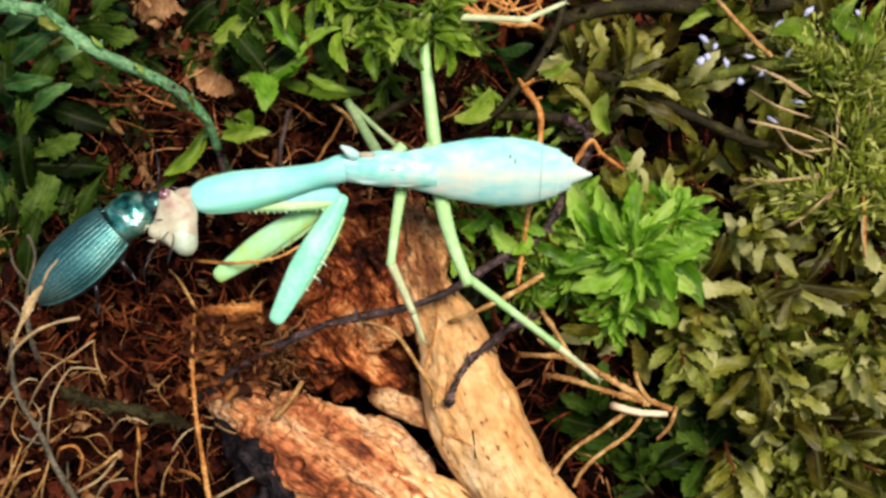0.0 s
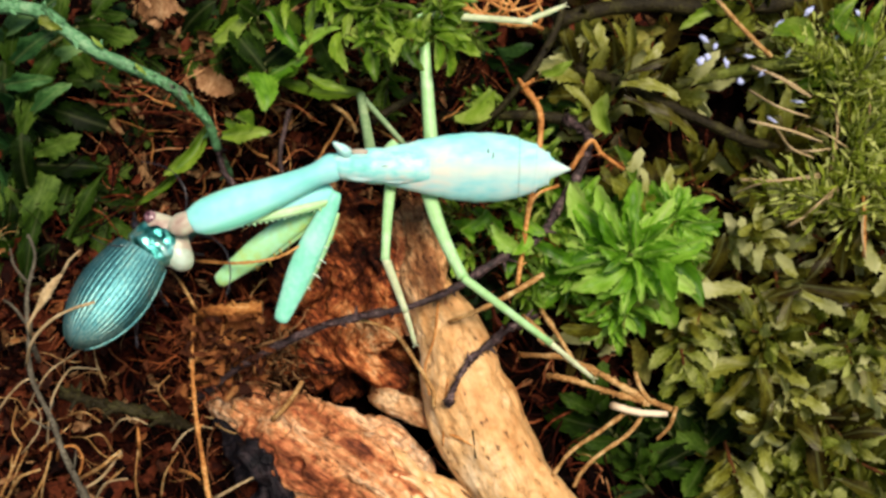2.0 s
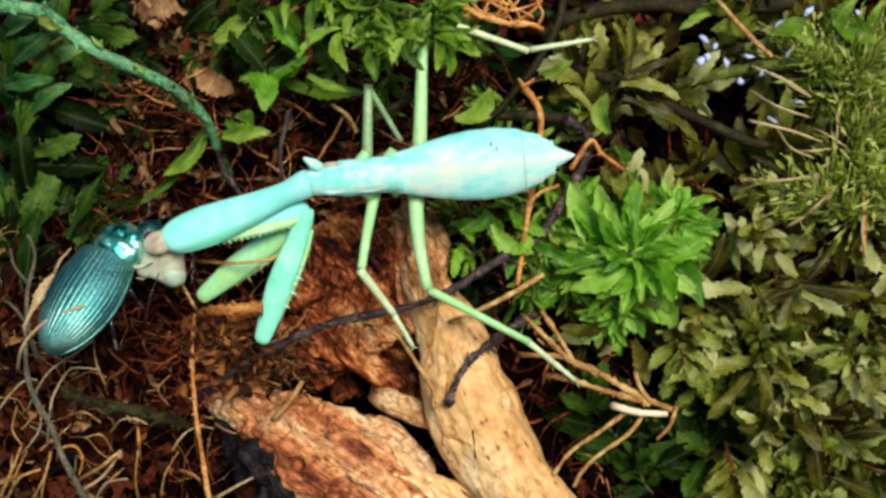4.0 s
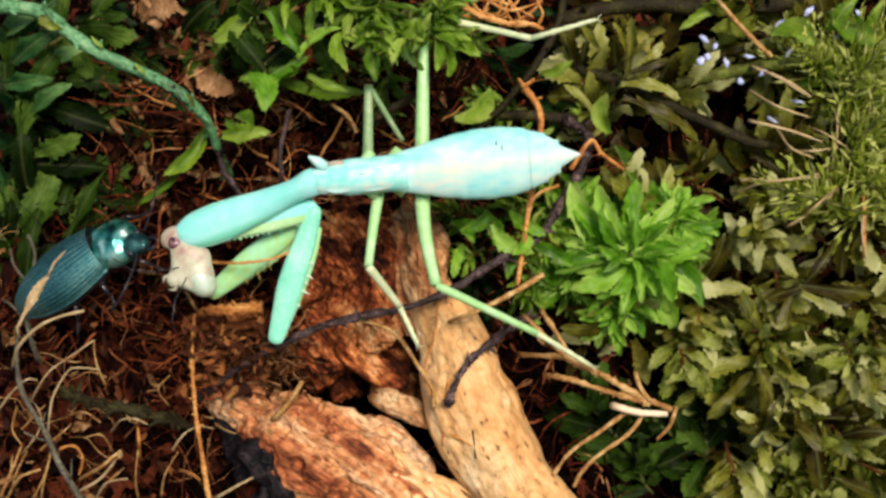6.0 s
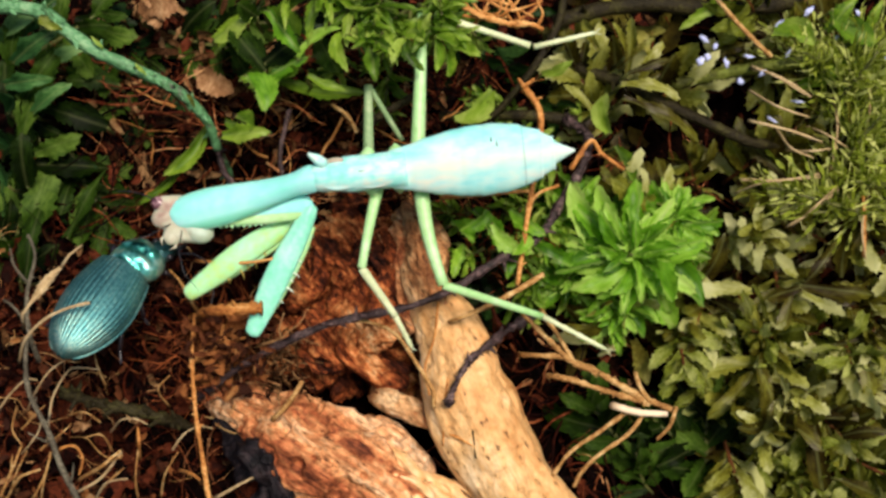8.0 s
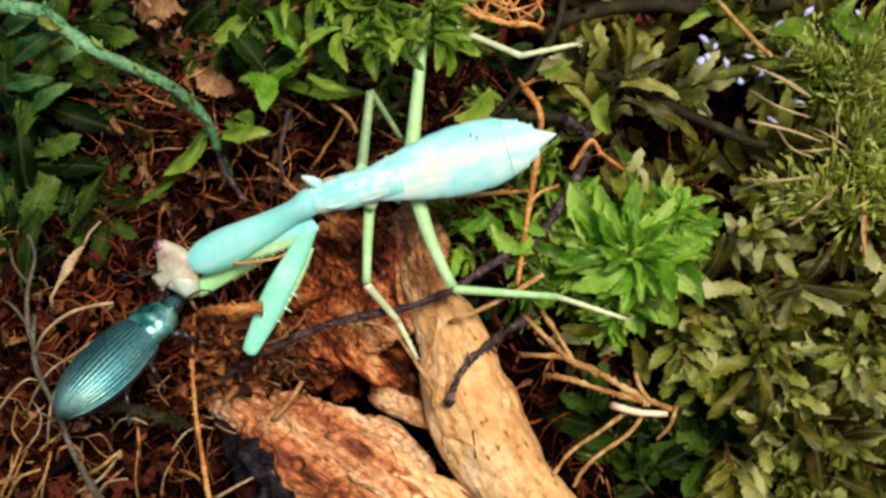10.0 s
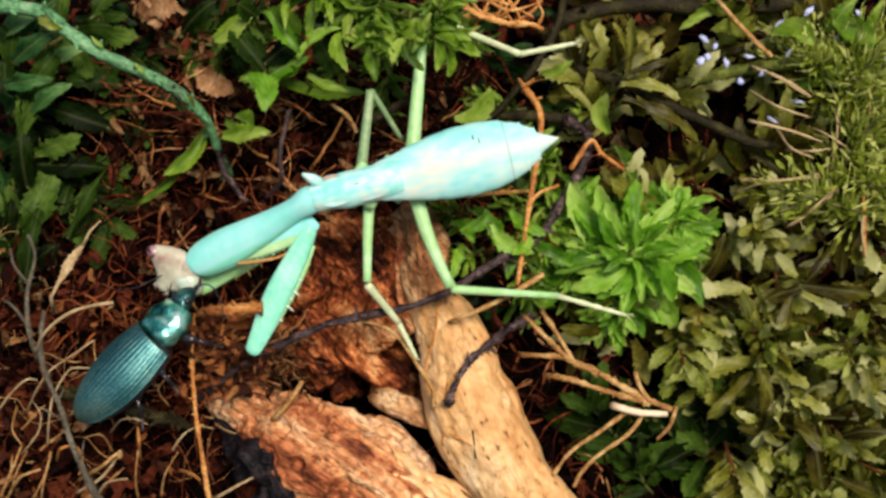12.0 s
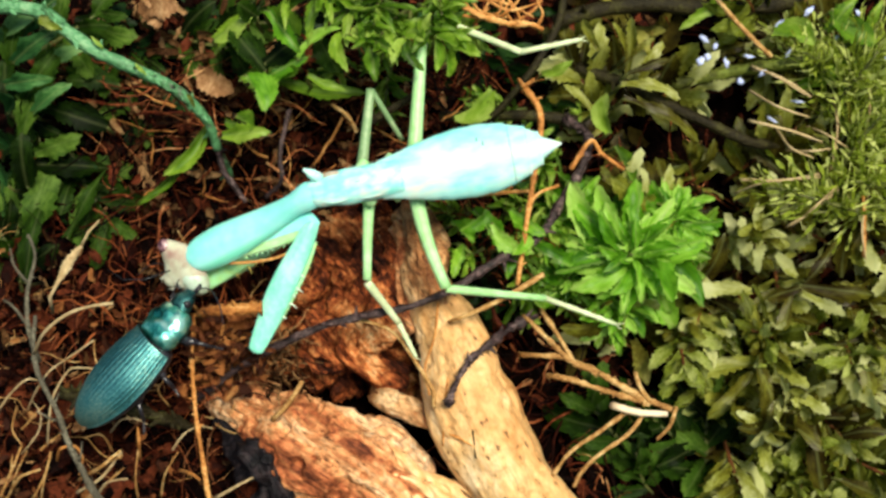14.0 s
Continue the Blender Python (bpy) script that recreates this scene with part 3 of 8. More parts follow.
def build_twigs():
    twig("plant_stem", [(-38.05, 20.15, 7), (-33.68, 19.68, 7.5), (-31.20, 18.33, 8)], 0.62, 0.6, STEM_GREY, "grey-green bristly plant stem arching over the moss", "stem", 0.1, 6)
    stem = twig("plant_stem", [(-32.35, 19.02, 8), (-28.65, 16.34, 8), (-24.84, 14.56, 7.5), (-22.03, 13.11, 6.5), (-20.07, 10.97, 4.5), (-19.58, 8.78, 2), (-19.06, 6.54, -1.5)], 0.58, 0.36, STEM_GREY, "grey-green scaly stem bending down into the litter", "stem", 0.1, 16)
    twig("dark_twig", [(-21.89, -13.36, 1.5), (-16.40, -9.49, 5), (-10.52, -6.62, 6.5), (-6.73, -5.56, 7), (-2.99, -4.86, 7), (0.75, -3.34, 6.5), (4.55, -1.00, 5.5), (8.19, 1.10, 4.5), (10.45, 4.64, 3.5), (12.01, 7.13, 2.5), (12.62, 9.91, 1.5), (10.80, 11.45, 0)],
         0.3, 0.44, TWIG_DARK, "long crooked dark twig lying across the log", "twig", 0.26, 26)
    twig("dark_twig", [(11.85, 11.35, -0.5), (7.80, 11.80, 0), (3.30, 11.80, 0), (-0.20, 11.91, -1.5)], 0.55, 0.4, TWIG_BROWN, "straight dark olive twig behind the mantis", "twig", 0.08, 3)
    twig("dark_twig", [(-0.45, 8.88, -1), (3.76, 11.20, 1), (7.16, 14.77, 2), (9.86, 19.19, 2), (10.70, 22.84, 1)], 0.3, 0.36, TWIG_BROWN, "dark brown twig slanting up behind the moss", "twig", 0.12, 4)
    twig("brown_twig", [(-6.93, 10.40, 4), (-4.50, 11.79, 4.5), (-2.36, 13.14, 4)], 0.4, 0.3, TWIG_BROWN, "short dark brown twig under the moss tuft", "twig", 0.1, 2)
    twig("branch", [(12.13, 16.50, -3), (16.53, 14.75, -1.5), (20.30, 12.55, 0), (23.58, 10.85, 1), (27.05, 9.36, 1), (31.09, 9.23, -1)], 0.55, 0.45, TWIG_BROWN, "brown-green mossy branch among the leaves", "branch", 0.12, 5)
    twig("branch", [(20.49, 14.69, -1), (25.30, 15.65, 0), (29.88, 16.22, 1.5), (34.15, 16.98, 2), (39.85, 18.22, 2.5)], 0.5, 0.75, BRANCH_OLIVE, "thick olive-brown branch with moss on it", "branch", 0.12, 5)
    twig("branch", [(9.80, 20.05, 0), (13.80, 21.15, 0), (18.30, 21.65, 0), (26.04, 21.35, -1), (32.10, 22.25, -1)], 0.7, 0.7, TWIG_BROWN, "dark branch at the top of the bank", "branch", 0.12, 4)
    twig("orange_root", [(7.30, 14.15, 0), (6.96, 13.49, 5), (7.97, 11.91, 5.5), (8.21, 9.77, 5.5), (7.50, 5.27, 5.5), (6.83, 1.00, 5.5), (6.29, -3.05, 5)], 0.32, 0.2, ROOT_ORANGE, "thin orange root standing up behind the mantis", "root", 0.12, 3)
    twig("orange_root", [(7.30, 14.15, 0), (6.96, 13.49, 5), (6.36, 14.28, 5.5), (6.83, 13.79, 5.6), (7.68, 14.35, 5)], 0.2, 0.1, ROOT_ORANGE, "frayed orange root tip in moss", "root", 0.12)
    twig("orange_root", [(16.09, 7.28, -2), (15.36, 6.95, 3), (13.59, 8.18, 3.5), (12.57, 9.20, 4), (10.88, 6.79, 4)], 0.17, 0.22, ROOT_ORANGE, "short forked orange root beside the twig", "root", 0.12, 2)
    twig("orange_root", [(10.24, 5.65, -2), (9.77, 5.40, 3), (7.99, 4.62, 4), (7.06, 2.91, 5)], 0.16, 0.12, ROOT_ORANGE, "thin orange side root in moss", "root", 0.12)
    twig("orange_root", [(-0.20, 4.51, 1), (4.71, 4.86, 2), (7.58, 5.01, 3)], 0.22, 0.16, ROOT_ORANGE, "rusty brown root lying behind the abdomen", "root", 0.12)
    twig("tan_root", [(0.79, -6.26, 1.5), (0.75, -5.97, 6.5), (3.09, -5.00, 7), (5.66, -3.69, 7), (8.36, -2.11, 6.5)], 0.16, 0.26, ROOT_TAN, "pale tan root stub lying on the log", "root", 0.08)
    twig("tan_root", [(7.37, -6.11, -1), (7.03, -5.83, 4), (9.11, -7.82, 5), (10.82, -9.44, 5.5), (12.62, -10.15, 5.5), (14.11, -11.01, 5), (16.97, -12.59, 5), (19.69, -13.75, 4.5)], 0.18, 0.34, ROOT_TAN, "forked tan root with peeling rootlets", "root", 0.3, 10)
    twig("tan_root", [(8.96, -5.65, -2), (8.55, -5.40, 3), (9.63, -7.14, 4.5), (11.01, -9.49, 5)], 0.2, 0.2, ROOT_TAN, "thin tan rootlet in the gap", "root", 0.24)
    twig("tan_root", [(7.12, -9.44, -1), (6.79, -9.00, 4), (8.87, -9.01, 5), (10.52, -9.09, 5.2)], 0.14, 0.3, ROOT_TAN, "frayed tan rootlet beside the log", "root", 0.2, 4)
    twig("tan_root", [(9.40, -11.20, 0), (8.96, -10.68, 5), (10.72, -10.96, 5.5), (12.62, -11.58, 5.5), (15.07, -12.35, 5), (17.45, -13.06, 5)], 0.2, 0.28, ROOT_TAN, "pale tan root with a broken end", "root", 0.3, 6)
    # A white piece laid along the root paints in its highlight.
    twig("pale_root", [(15.06, -13.77, 1), (14.35, -13.13, 6), (16.30, -13.62, 6.2), (18.77, -13.84, 5.6)], 0.36, 0.26, ROOT_HIGHLIGHT, "whitish piece laid on the root as its highlight", "root", 0.06)
    twig("tan_root", [(16.97, -11.00, 0.5), (16.18, -10.49, 5.5), (16.65, -11.81, 5.5), (17.51, -12.90, 5.2)], 0.16, 0.24, ROOT_TAN, "short upright tan rootlet, pale", "root", 0.1)
    twig("tan_root", [(16.30, -14.35, 0), (15.54, -13.68, 5), (13.10, -15.37, 5.5), (10.72, -17.03, 5.5), (9.25, -19.12, 5)], 0.2, 0.15, ROOT_TAN, "hanging tan rootlet below the root", "root", 0.24)
    twig("tan_root", [(17.70, -14.70, 0), (16.88, -14.02, 5), (15.47, -15.61, 5.5), (13.10, -17.27, 5.5), (11.67, -18.69, 5.5), (11.06, -20.07, 5)], 0.2, 0.15, ROOT_TAN, "hanging tan rootlet below the root", "root", 0.24)
    twig("tan_root", [(20.55, -14.20, 0), (19.60, -13.54, 5), (19.12, -14.97, 5), (18.11, -16.15, 4.5)], 0.22, 0.14, ROOT_TAN, "hanging tan rootlet tip, curled", "root", 0.1)
    twig("tan_root", [(-9.20, -6.45, 0), (-8.77, -6.15, 5), (-6.33, -6.09, 6), (-3.95, -7.11, 6.3), (-2.16, -9.58, 6.5), (-0.89, -11.66, 6.8), (-0.75, -13.20, 6.5)], 0.14, 0.2, ROOT_TAN, "thin tan root curling over the log", "root", 0.1)
    twig("orange_root", [(-0.45, -4.90, 1), (-0.42, -4.67, 6), (-0.75, -7.47, 6.5), (-1.50, -9.82, 6.5), (-1.13, -12.16, 6.6)], 0.12, 0.1, ROOT_ORANGE, "thread-like orange root on the log", "root", 0.1)
    twig("dark_twig", [(0.42, -13.04, 7), (0.84, -11.59, 7.4), (2.15, -9.28, 7.2), (3.97, -7.88, 6), (5.80, -6.66, 4.5), (8.07, -5.78, 3)], 0.3, 0.4, TWIG_DARK, "short dark crusty twig on the pale limb", "twig", 0.42, 26)
    twig("dark_twig", [(5.83, -7.56, 4), (4.60, -6.08, 4.5), (4.14, -4.77, 4)], 0.3, 0.15, LITTER, "brown broken rootlet beside the log", "root", 0.2, 2)
    twig("orange_stalk", [(-19.83, -22.10, 4), (-20.22, -18.07, 5), (-20.69, -14.42, 5.5), (-20.97, -11.34, 5.5), (-21.07, -8.49, 5.5), (-20.93, -5.44, 5)], 0.22, 0.15, ROOT_ORANGE, "upright orange stalk in the root tangle", "stalk", 0.3, 34)
    twig("orange_root", [(-22.10, -9.95, 0), (-21.07, -9.49, 5), (-19.64, -8.40, 5.5), (-18.22, -7.83, 5.5), (-16.37, -7.38, 5.2)], 0.24, 0.12, ROOT_ORANGE, "forked orange side root, broken", "root", 0.14, 2)
    twig("orange_root", [(-20.36, -8.81, 0.5), (-19.41, -8.40, 5.5), (-18.68, -7.54, 5.6), (-18.43, -6.36, 5.4)], 0.24, 0.14, ROOT_ORANGE, "short orange root prong, upright", "root", 0.1)
    twig("orange_root", [(-21.95, -5.20, 0), (-20.93, -4.96, 5), (-22.02, -2.80, 5.5), (-23.03, -1.76, 5.2)], 0.16, 0.1, ROOT_TAN, "thin curled tan root tip", "root", 0.1)
    twig("brown_stub", [(-21.0, -6.08, 3.0), (-19.9, -5.42, 8.0), (-18.79, -4.97, 10.4), (-16.58, -4.81, 10.9), (-14.37, -4.67, 11.0)], 0.3, 0.52, BARK_STUB, "orange-brown broken bark stub standing out of the roots", "bark", 0.3, 6)
    twig("orange_root", [(-20.93, -1.00, 5), (-16.59, -1.14, 9.5), (-13.28, -0.68, 10.4), (-11.07, 0.50, 10)], 0.14, 0.09, ROOT_ORANGE, "thin rusty root behind the forelegs", "root", 0.15)
    twig("tan_root", [(-15.02, -15.02, -0.5), (-14.33, -14.33, 4.5), (-12.91, -12.86, 5.5), (-11.76, -11.05, 6)], 0.26, 0.2, ROOT_TAN, "short tan stick leaning on the log", "root", 0.1)
    twig("tan_root", [(-9.88, 12.88, -2), (-9.43, 12.30, 3), (-8.18, 11.42, 3.5), (-7.37, 9.99, 3.2)], 0.14, 0.18, ROOT_TAN, "short pale root under moss", "root", 0.1)
    twig("dark_twig", [(-19.64, 9.60, 2.2), (-19.18, 6.95, 1.5), (-18.24, 5.49, 1.2), (-17.29, 4.11, 1)], 0.34, 0.2, TWIG_DARK, "dark withered end of the grey-green stem", "twig", 0.15, 3)
    twig("dark_twig", [(-15.55, 4.51, 1), (-13.97, 5.91, 2.5), (-14.00, 8.31, 3), (-13.35, 12.07, 2)], 0.22, 0.2, TWIG_DARK, "dark curved rootlet behind the mantis", "twig", 0.12, 2)
    twig("dark_twig", [(-21.3, -15.65, 2.0), (-24.99, -14.0, 4.4), (-27.99, -13.3, 5.0), (-32.53, -12.32, 3.6)], 0.5, 0.42, TWIG_BROWN, "dark rotting twig with a mossy crust", "twig", 0.45, 36)
    twig("tan_root", [(-35.73, -13.8, 3.0), (-33.83, -11.64, 6.2), (-32.7, -10.08, 6.2), (-30.72, -8.72, 6.2), (-29.23, -7.65, 6.0)], 0.08, 0.06, STRAW, "thin pale root thread arching over the tangle", "root", 0.12, 1)
    twig("tan_root", [(-34.03, -16.96, 3.0), (-32.84, -14.14, 6.2), (-32.47, -12.2, 6.2), (-31.34, -10.27, 6.2), (-30.53, -9.9, 6.2), (-28.66, -10.06, 6.0)], 0.09, 0.07, STRAW, "long pale root thread with a bent tip", "root", 0.12, 1)
    twig("tan_root", [(-26.05, -18.03, 3.0), (-25.35, -16.21, 6.2), (-25.5, -14.92, 6.0)], 0.14, 0.1, ROOT_ORANGE, "short upright orange root tip", "root", 0.12, 1)
    twig("tan_root", [(-33.2, -18.18, 3.0), (-31.9, -16.68, 6.2), (-30.72, -16.45, 6.2), (-30.06, -17.44, 6.2), (-30.41, -18.93, 6.0)], 0.12, 0.09, ROOT_ORANGE, "looped orange-brown rootlet in the tangle", "root", 0.12, 1)
    twig("tan_root", [(-31.4, -19.88, 3.0), (-28.6, -18.19, 6.2), (-27.71, -17.48, 6.2), (-26.91, -16.81, 6.0)], 0.15, 0.1, ROOT_TAN, "forked tan rootlet in the tangle", "root", 0.12, 1)
    twig("tan_root", [(-29.07, -18.52, 3.0), (-27.42, -17.58, 6.2), (-26.77, -17.23, 6.0)], 0.1, 0.08, ROOT_TAN, "tan prong of a forked rootlet", "root", 0.12, 1)
    twig("tan_root", [(-30.04, -21.82, 3.0), (-28.23, -19.65, 6.2), (-27.28, -19.27, 6.2), (-26.35, -19.22, 6.0)], 0.11, 0.07, STRAW, "hooked pale rootlet in the tangle", "root", 0.12, 1)
    twig("tan_root", [(-37.72, -21.82, 3.0), (-35.39, -19.18, 6.2), (-34.59, -18.71, 6.2), (-33.62, -18.41, 6.0)], 0.12, 0.08, ROOT_TAN, "curved tan rootlet in the tangle", "root", 0.12, 1)
    twig("tan_root", [(-38.01, -20.76, 3.0), (-36.14, -19.04, 6.2), (-35.98, -17.23, 6.0)], 0.1, 0.06, ROOT_TAN, "thin tan rootlet beside the stalk", "root", 0.12, 1)
    twig("tan_root", [(-28.58, -15.75, 3.0), (-26.86, -14.28, 6.2), (-25.63, -14.18, 6.2), (-24.65, -14.68, 6.0)], 0.08, 0.06, STRAW, "pale arched rootlet under the beetle", "root", 0.12, 1)
    twig("tan_root", [(-22.65, -19.01, 3.0), (-21.02, -18.71, 6.2), (-20.3, -19.31, 6.0)], 0.14, 0.1, ROOT_ORANGE, "orange side rootlet of the stalk", "root", 0.12, 1)
    twig("straw", [(23.46, 22.13, 2), (25.08, 19.73, 3), (27.14, 17.37, 3.5), (28.24, 16.58, 3)], 0.2, 0.22, ROOT_TAN, "thin tan straw slanting over the moss", "straw", 0.06)
    twig("straw", [(25.81, 6.04, 2), (29.21, 5.88, 3), (32.37, 6.46, 3)], 0.14, 0.12, STRAW, "thin dry straw in the moss", "straw", 0.06)
    twig("straw", [(31.12, 2.09, -2), (29.70, 1.99, 3), (31.73, 3.34, 3.5), (34.01, 5.14, 3.2)], 0.13, 0.11, STRAW, "thin dry straw in the moss", "straw", 0.06)
    twig("straw", [(27.93, 11.56, -2.5), (26.67, 11.04, 2.5), (29.94, 10.16, 3), (32.62, 9.19, 3)], 0.13, 0.13, STRAW, "thin dry straw in the moss", "straw", 0.06)
    twig("straw", [(28.19, 16.42, -2.5), (26.91, 15.68, 2.5), (29.32, 14.46, 3.5), (31.64, 13.08, 3)], 0.15, 0.12, STRAW, "thin dry straw in the moss", "straw", 0.06)
    twig("straw", [(37.89, 4.63, -2), (36.16, 4.42, 3), (36.09, 1.98, 3.5), (36.21, -0.68, 3)], 0.13, 0.16, ROOT_ORANGE, "thin rusty straw in the moss", "straw", 0.06)
    for pts in ([(27.05, 15.8, 1.0), (28.14, 14.65, 4.6), (30.86, 13.14, 4.0)], [(26.8, 13.92, 1.0), (28.29, 12.11, 4.6), (31.2, 11.22, 4.0)], [(30.12, 8.67, 1.0), (31.02, 8.28, 4.6), (33.6, 8.62, 4.0)], [(25.56, 4.9, 1.0), (27.57, 5.7, 4.6), (32.16, 6.11, 4.0)], [(30.51, 1.93, 1.0), (31.4, 3.49, 4.6), (33.6, 5.34, 4.0)], [(31.9, 10.75, 1.0), (32.45, 9.72, 4.6), (34.47, 8.62, 4.0)], [(36.95, 15.9, 1.0), (36.19, 12.49, 4.6), (35.82, 9.2, 4.0)], [(34.23, 13.67, 1.0), (33.41, 10.1, 4.6), (33.03, 6.79, 4.0)], [(29.28, 10.45, 1.0), (29.48, 8.57, 4.6), (31.58, 7.75, 4.0)], [(37.45, 5.5, 1.0), (35.52, 1.96, 4.6), (36.01, -0.91, 4.0)]):
        twig("straw", pts, 0.13, 0.08, STRAW, "thin curved dry straw in the fine moss", "straw", 0.1)
    twig("brown_rootlet", [(1.69, -13.19, 6.6), (2.30, -14.25, 6.7), (2.53, -15.66, 6.7), (2.72, -17.43, 6.5)], 0.1, 0.07, TWIG_BROWN, "thin dark rootlet stuck to the pale limb", "root", 0.25, 2)
    twig("brown_rootlet", [(0.05, -15.31, 5.6), (1.32, -15.77, 6.3), (2.53, -16.38, 6.6), (3.66, -16.93, 6.7)], 0.14, 0.06, ROOT_ORANGE, "thin brown rootlet stuck to the pale limb", "root", 0.25)
    twig("brown_rootlet", [(0.76, -9.45, 5.4), (0.28, -11.73, 6.2), (0.09, -14.12, 6), (0.00, -16.61, 5.2)], 0.13, 0.09, ROOT_ORANGE, "thin orange-brown rootlet stuck to the pale limb", "root", 0.2, 2)
    for pts in ([(-37.14, -21.10, 3), (-35.87, -18.93, 5.5), (-34.75, -16.86, 6)], [(-34.61, -21.82, 3), (-33.50, -19.41, 5.5), (-32.93, -17.41, 5.5)], [(-26.30, -22.28, 2), (-25.94, -19.50, 5), (-25.65, -16.26, 5)], [(-24.49, -21.54, 2), (-23.57, -19.12, 4.5), (-22.36, -17.12, 5)],
                [(-29.84, -21.34, 3), (-27.95, -19.41, 5.5), (-26.76, -18.36, 5.5)], [(-32.28, -14.29, 3), (-30.08, -13.71, 5.5), (-28.89, -14.64, 5)], [(-28.66, -17.62, 2), (-28.80, -15.69, 5), (-30.23, -15.92, 5)], [(-23.75, -13.69, 2), (-24.03, -11.87, 5), (-22.96, -10.63, 5.5)], [(-36.65, -13.56, 3), (-35.98, -15.06, 6), (-35.13, -16.48, 6)]):
        twig("tan_root", pts, 0.1, 0.05, ROOT_TAN, "short hooked tan rootlet in the tangle", "root", 0.15, 1)
    rng = random.Random(77)
    for k in range(9):
        x, y, a = rng.uniform(-38, -19.5), rng.uniform(-21.5, -8.5), radians(rng.uniform(35, 120))
        p, pts, turn = np.array((x, y, rng.uniform(1.5, 3.5))), [], rng.uniform(-0.9, 0.9)
        step = rng.uniform(0.7, 1.5)
        for q in range(5):
            pts.append(tuple(p))
            p = p + np.array((math.cos(a), math.sin(a), rng.uniform(-0.1, 0.9) if q < 2 else rng.uniform(-0.5, 0.2))) * step
            a += turn * (0.3 + 0.35 * q) + rng.uniform(-0.15, 0.15)
        twig("tan_root", pts, rng.uniform(0.07, 0.11), 0.04, rng.choice((ROOT_TAN, STRAW, STEM_RED)), "curled hooked rootlet in the tangle", "root", 0.2, 1)
    twig("dead_stalk", [(-34.71, -9.67, 3), (-34.90, -7.10, 5), (-34.92, -3.75, 5.5), (-34.26, -0.66, 5.5), (-35.00, 1.24, 5)], 0.24, 0.12, GREY_STALK, "grey-green dead stalk with side shoots", "stalk", 0.12, 6)
    twig("dead_stalk", [(-34.90, -6.63, 5), (-36.01, -4.93, 5.5), (-37.14, -4.24, 5)], 0.16, 0.09, GREY_STALK, "thin grey dead side shoot", "stalk", 0.1, 2)
    twig("dead_stalk", [(-34.92, -2.80, 5.5), (-36.01, -1.38, 5.5), (-36.52, 0.05, 5)], 0.14, 0.08, GREY_STALK, "thin grey dead side shoot", "stalk", 0.1, 2)
    twig("orange_root", [(1.70, 20.3, 6), (3.2, 19.35, 6.5), (5.4, 18.75, 6.6), (7.2, 18.7, 6.5), (8.31, 18.35, 6)], 0.3, 0.24, ROOT_ORANGE, "thick bright orange root in the moss", "root", 0.4, 6)
    for pts in ([(3.12, 21.20, 6), (5.44, 19.85, 6.6), (8.07, 20.59, 6)], [(4.06, 18.93, 6), (5.67, 19.96, 6.8), (6.66, 21.29, 6)],
                [(5.50, 18.93, 5.5), (7.37, 19.78, 6), (8.40, 21.06, 6)], [(2.19, 21.50, 5), (3.12, 19.88, 6), (5.70, 19.27, 6.2)],
                [(1.6, 19.6, 5.6), (3.6, 19.1, 6.4), (6.2, 18.5, 6.2)], [(2.6, 18.9, 5.4), (3.6, 20.2, 6.2), (4.2, 21.6, 6)], [(6.6, 18.7, 5.8), (6.0, 20.1, 6.5), (4.9, 21.4, 6)], [(2.0, 20.9, 5.8), (4.6, 20.6, 6.6), (7.6, 19.4, 6)],
                [(7.9, 18.6, 5.9), (8.3, 19.6, 6.4), (7.9, 20.6, 6.2), (8.2, 21.5, 6)], [(5.9, 18.8, 6), (5.2, 19.9, 6.5), (5.6, 20.8, 6.4), (5.2, 21.6, 6)], [(3.4, 19.3, 6), (4.6, 19.6, 6.7), (5.0, 20.7, 6.4), (6.2, 21.4, 6)]):
        twig("orange_root", pts, 0.13, 0.08, ROOT_ORANGE, "tangled bright orange rootlets in the moss", "root", 0.18, 2)
    twig("straw", [(-38.35, -14.29, 3), (-37.20, -13.33, 5.5), (-35.66, -11.70, 6.5), (-34.58, -10.85, 6.5), (-33.90, -10.95, 6)], 0.1, 0.07, STRAW, "bent dry straw in the root tangle", "straw", 0.08)
    twig("straw", [(-32.50, -21.65, -1), (-31.00, -20.65, 4), (-28.80, -19.26, 5), (-27.13, -17.12, 5)], 0.14, 0.1, STRAW, "tan rootlet in the tangle", "straw", 0.08)
    twig("straw", [(-20.14, -22.15, -1), (-19.21, -21.13, 4), (-17.36, -19.98, 5), (-15.75, -19.19, 4.6)], 0.16, 0.1, STRAW, "pale rootlet beside the log", "straw", 0.08)
    twig("straw", [(-39.38, -22.05, -0.5), (-37.56, -21.03, 4.5), (-36.25, -18.69, 5.5), (-35.57, -16.64, 5)], 0.14, 0.1, ROOT_TAN, "tan rootlet in the tangle", "straw", 0.08)
    twig("straw", [(-36.37, -22.05, -0.5), (-34.69, -21.03, 4.5), (-33.40, -18.93, 5.5), (-33.09, -17.12, 5)], 0.14, 0.1, ROOT_TAN, "tan rootlet in the tangle", "straw", 0.08)

    return stem


SCALY_STEM = build_twigs()


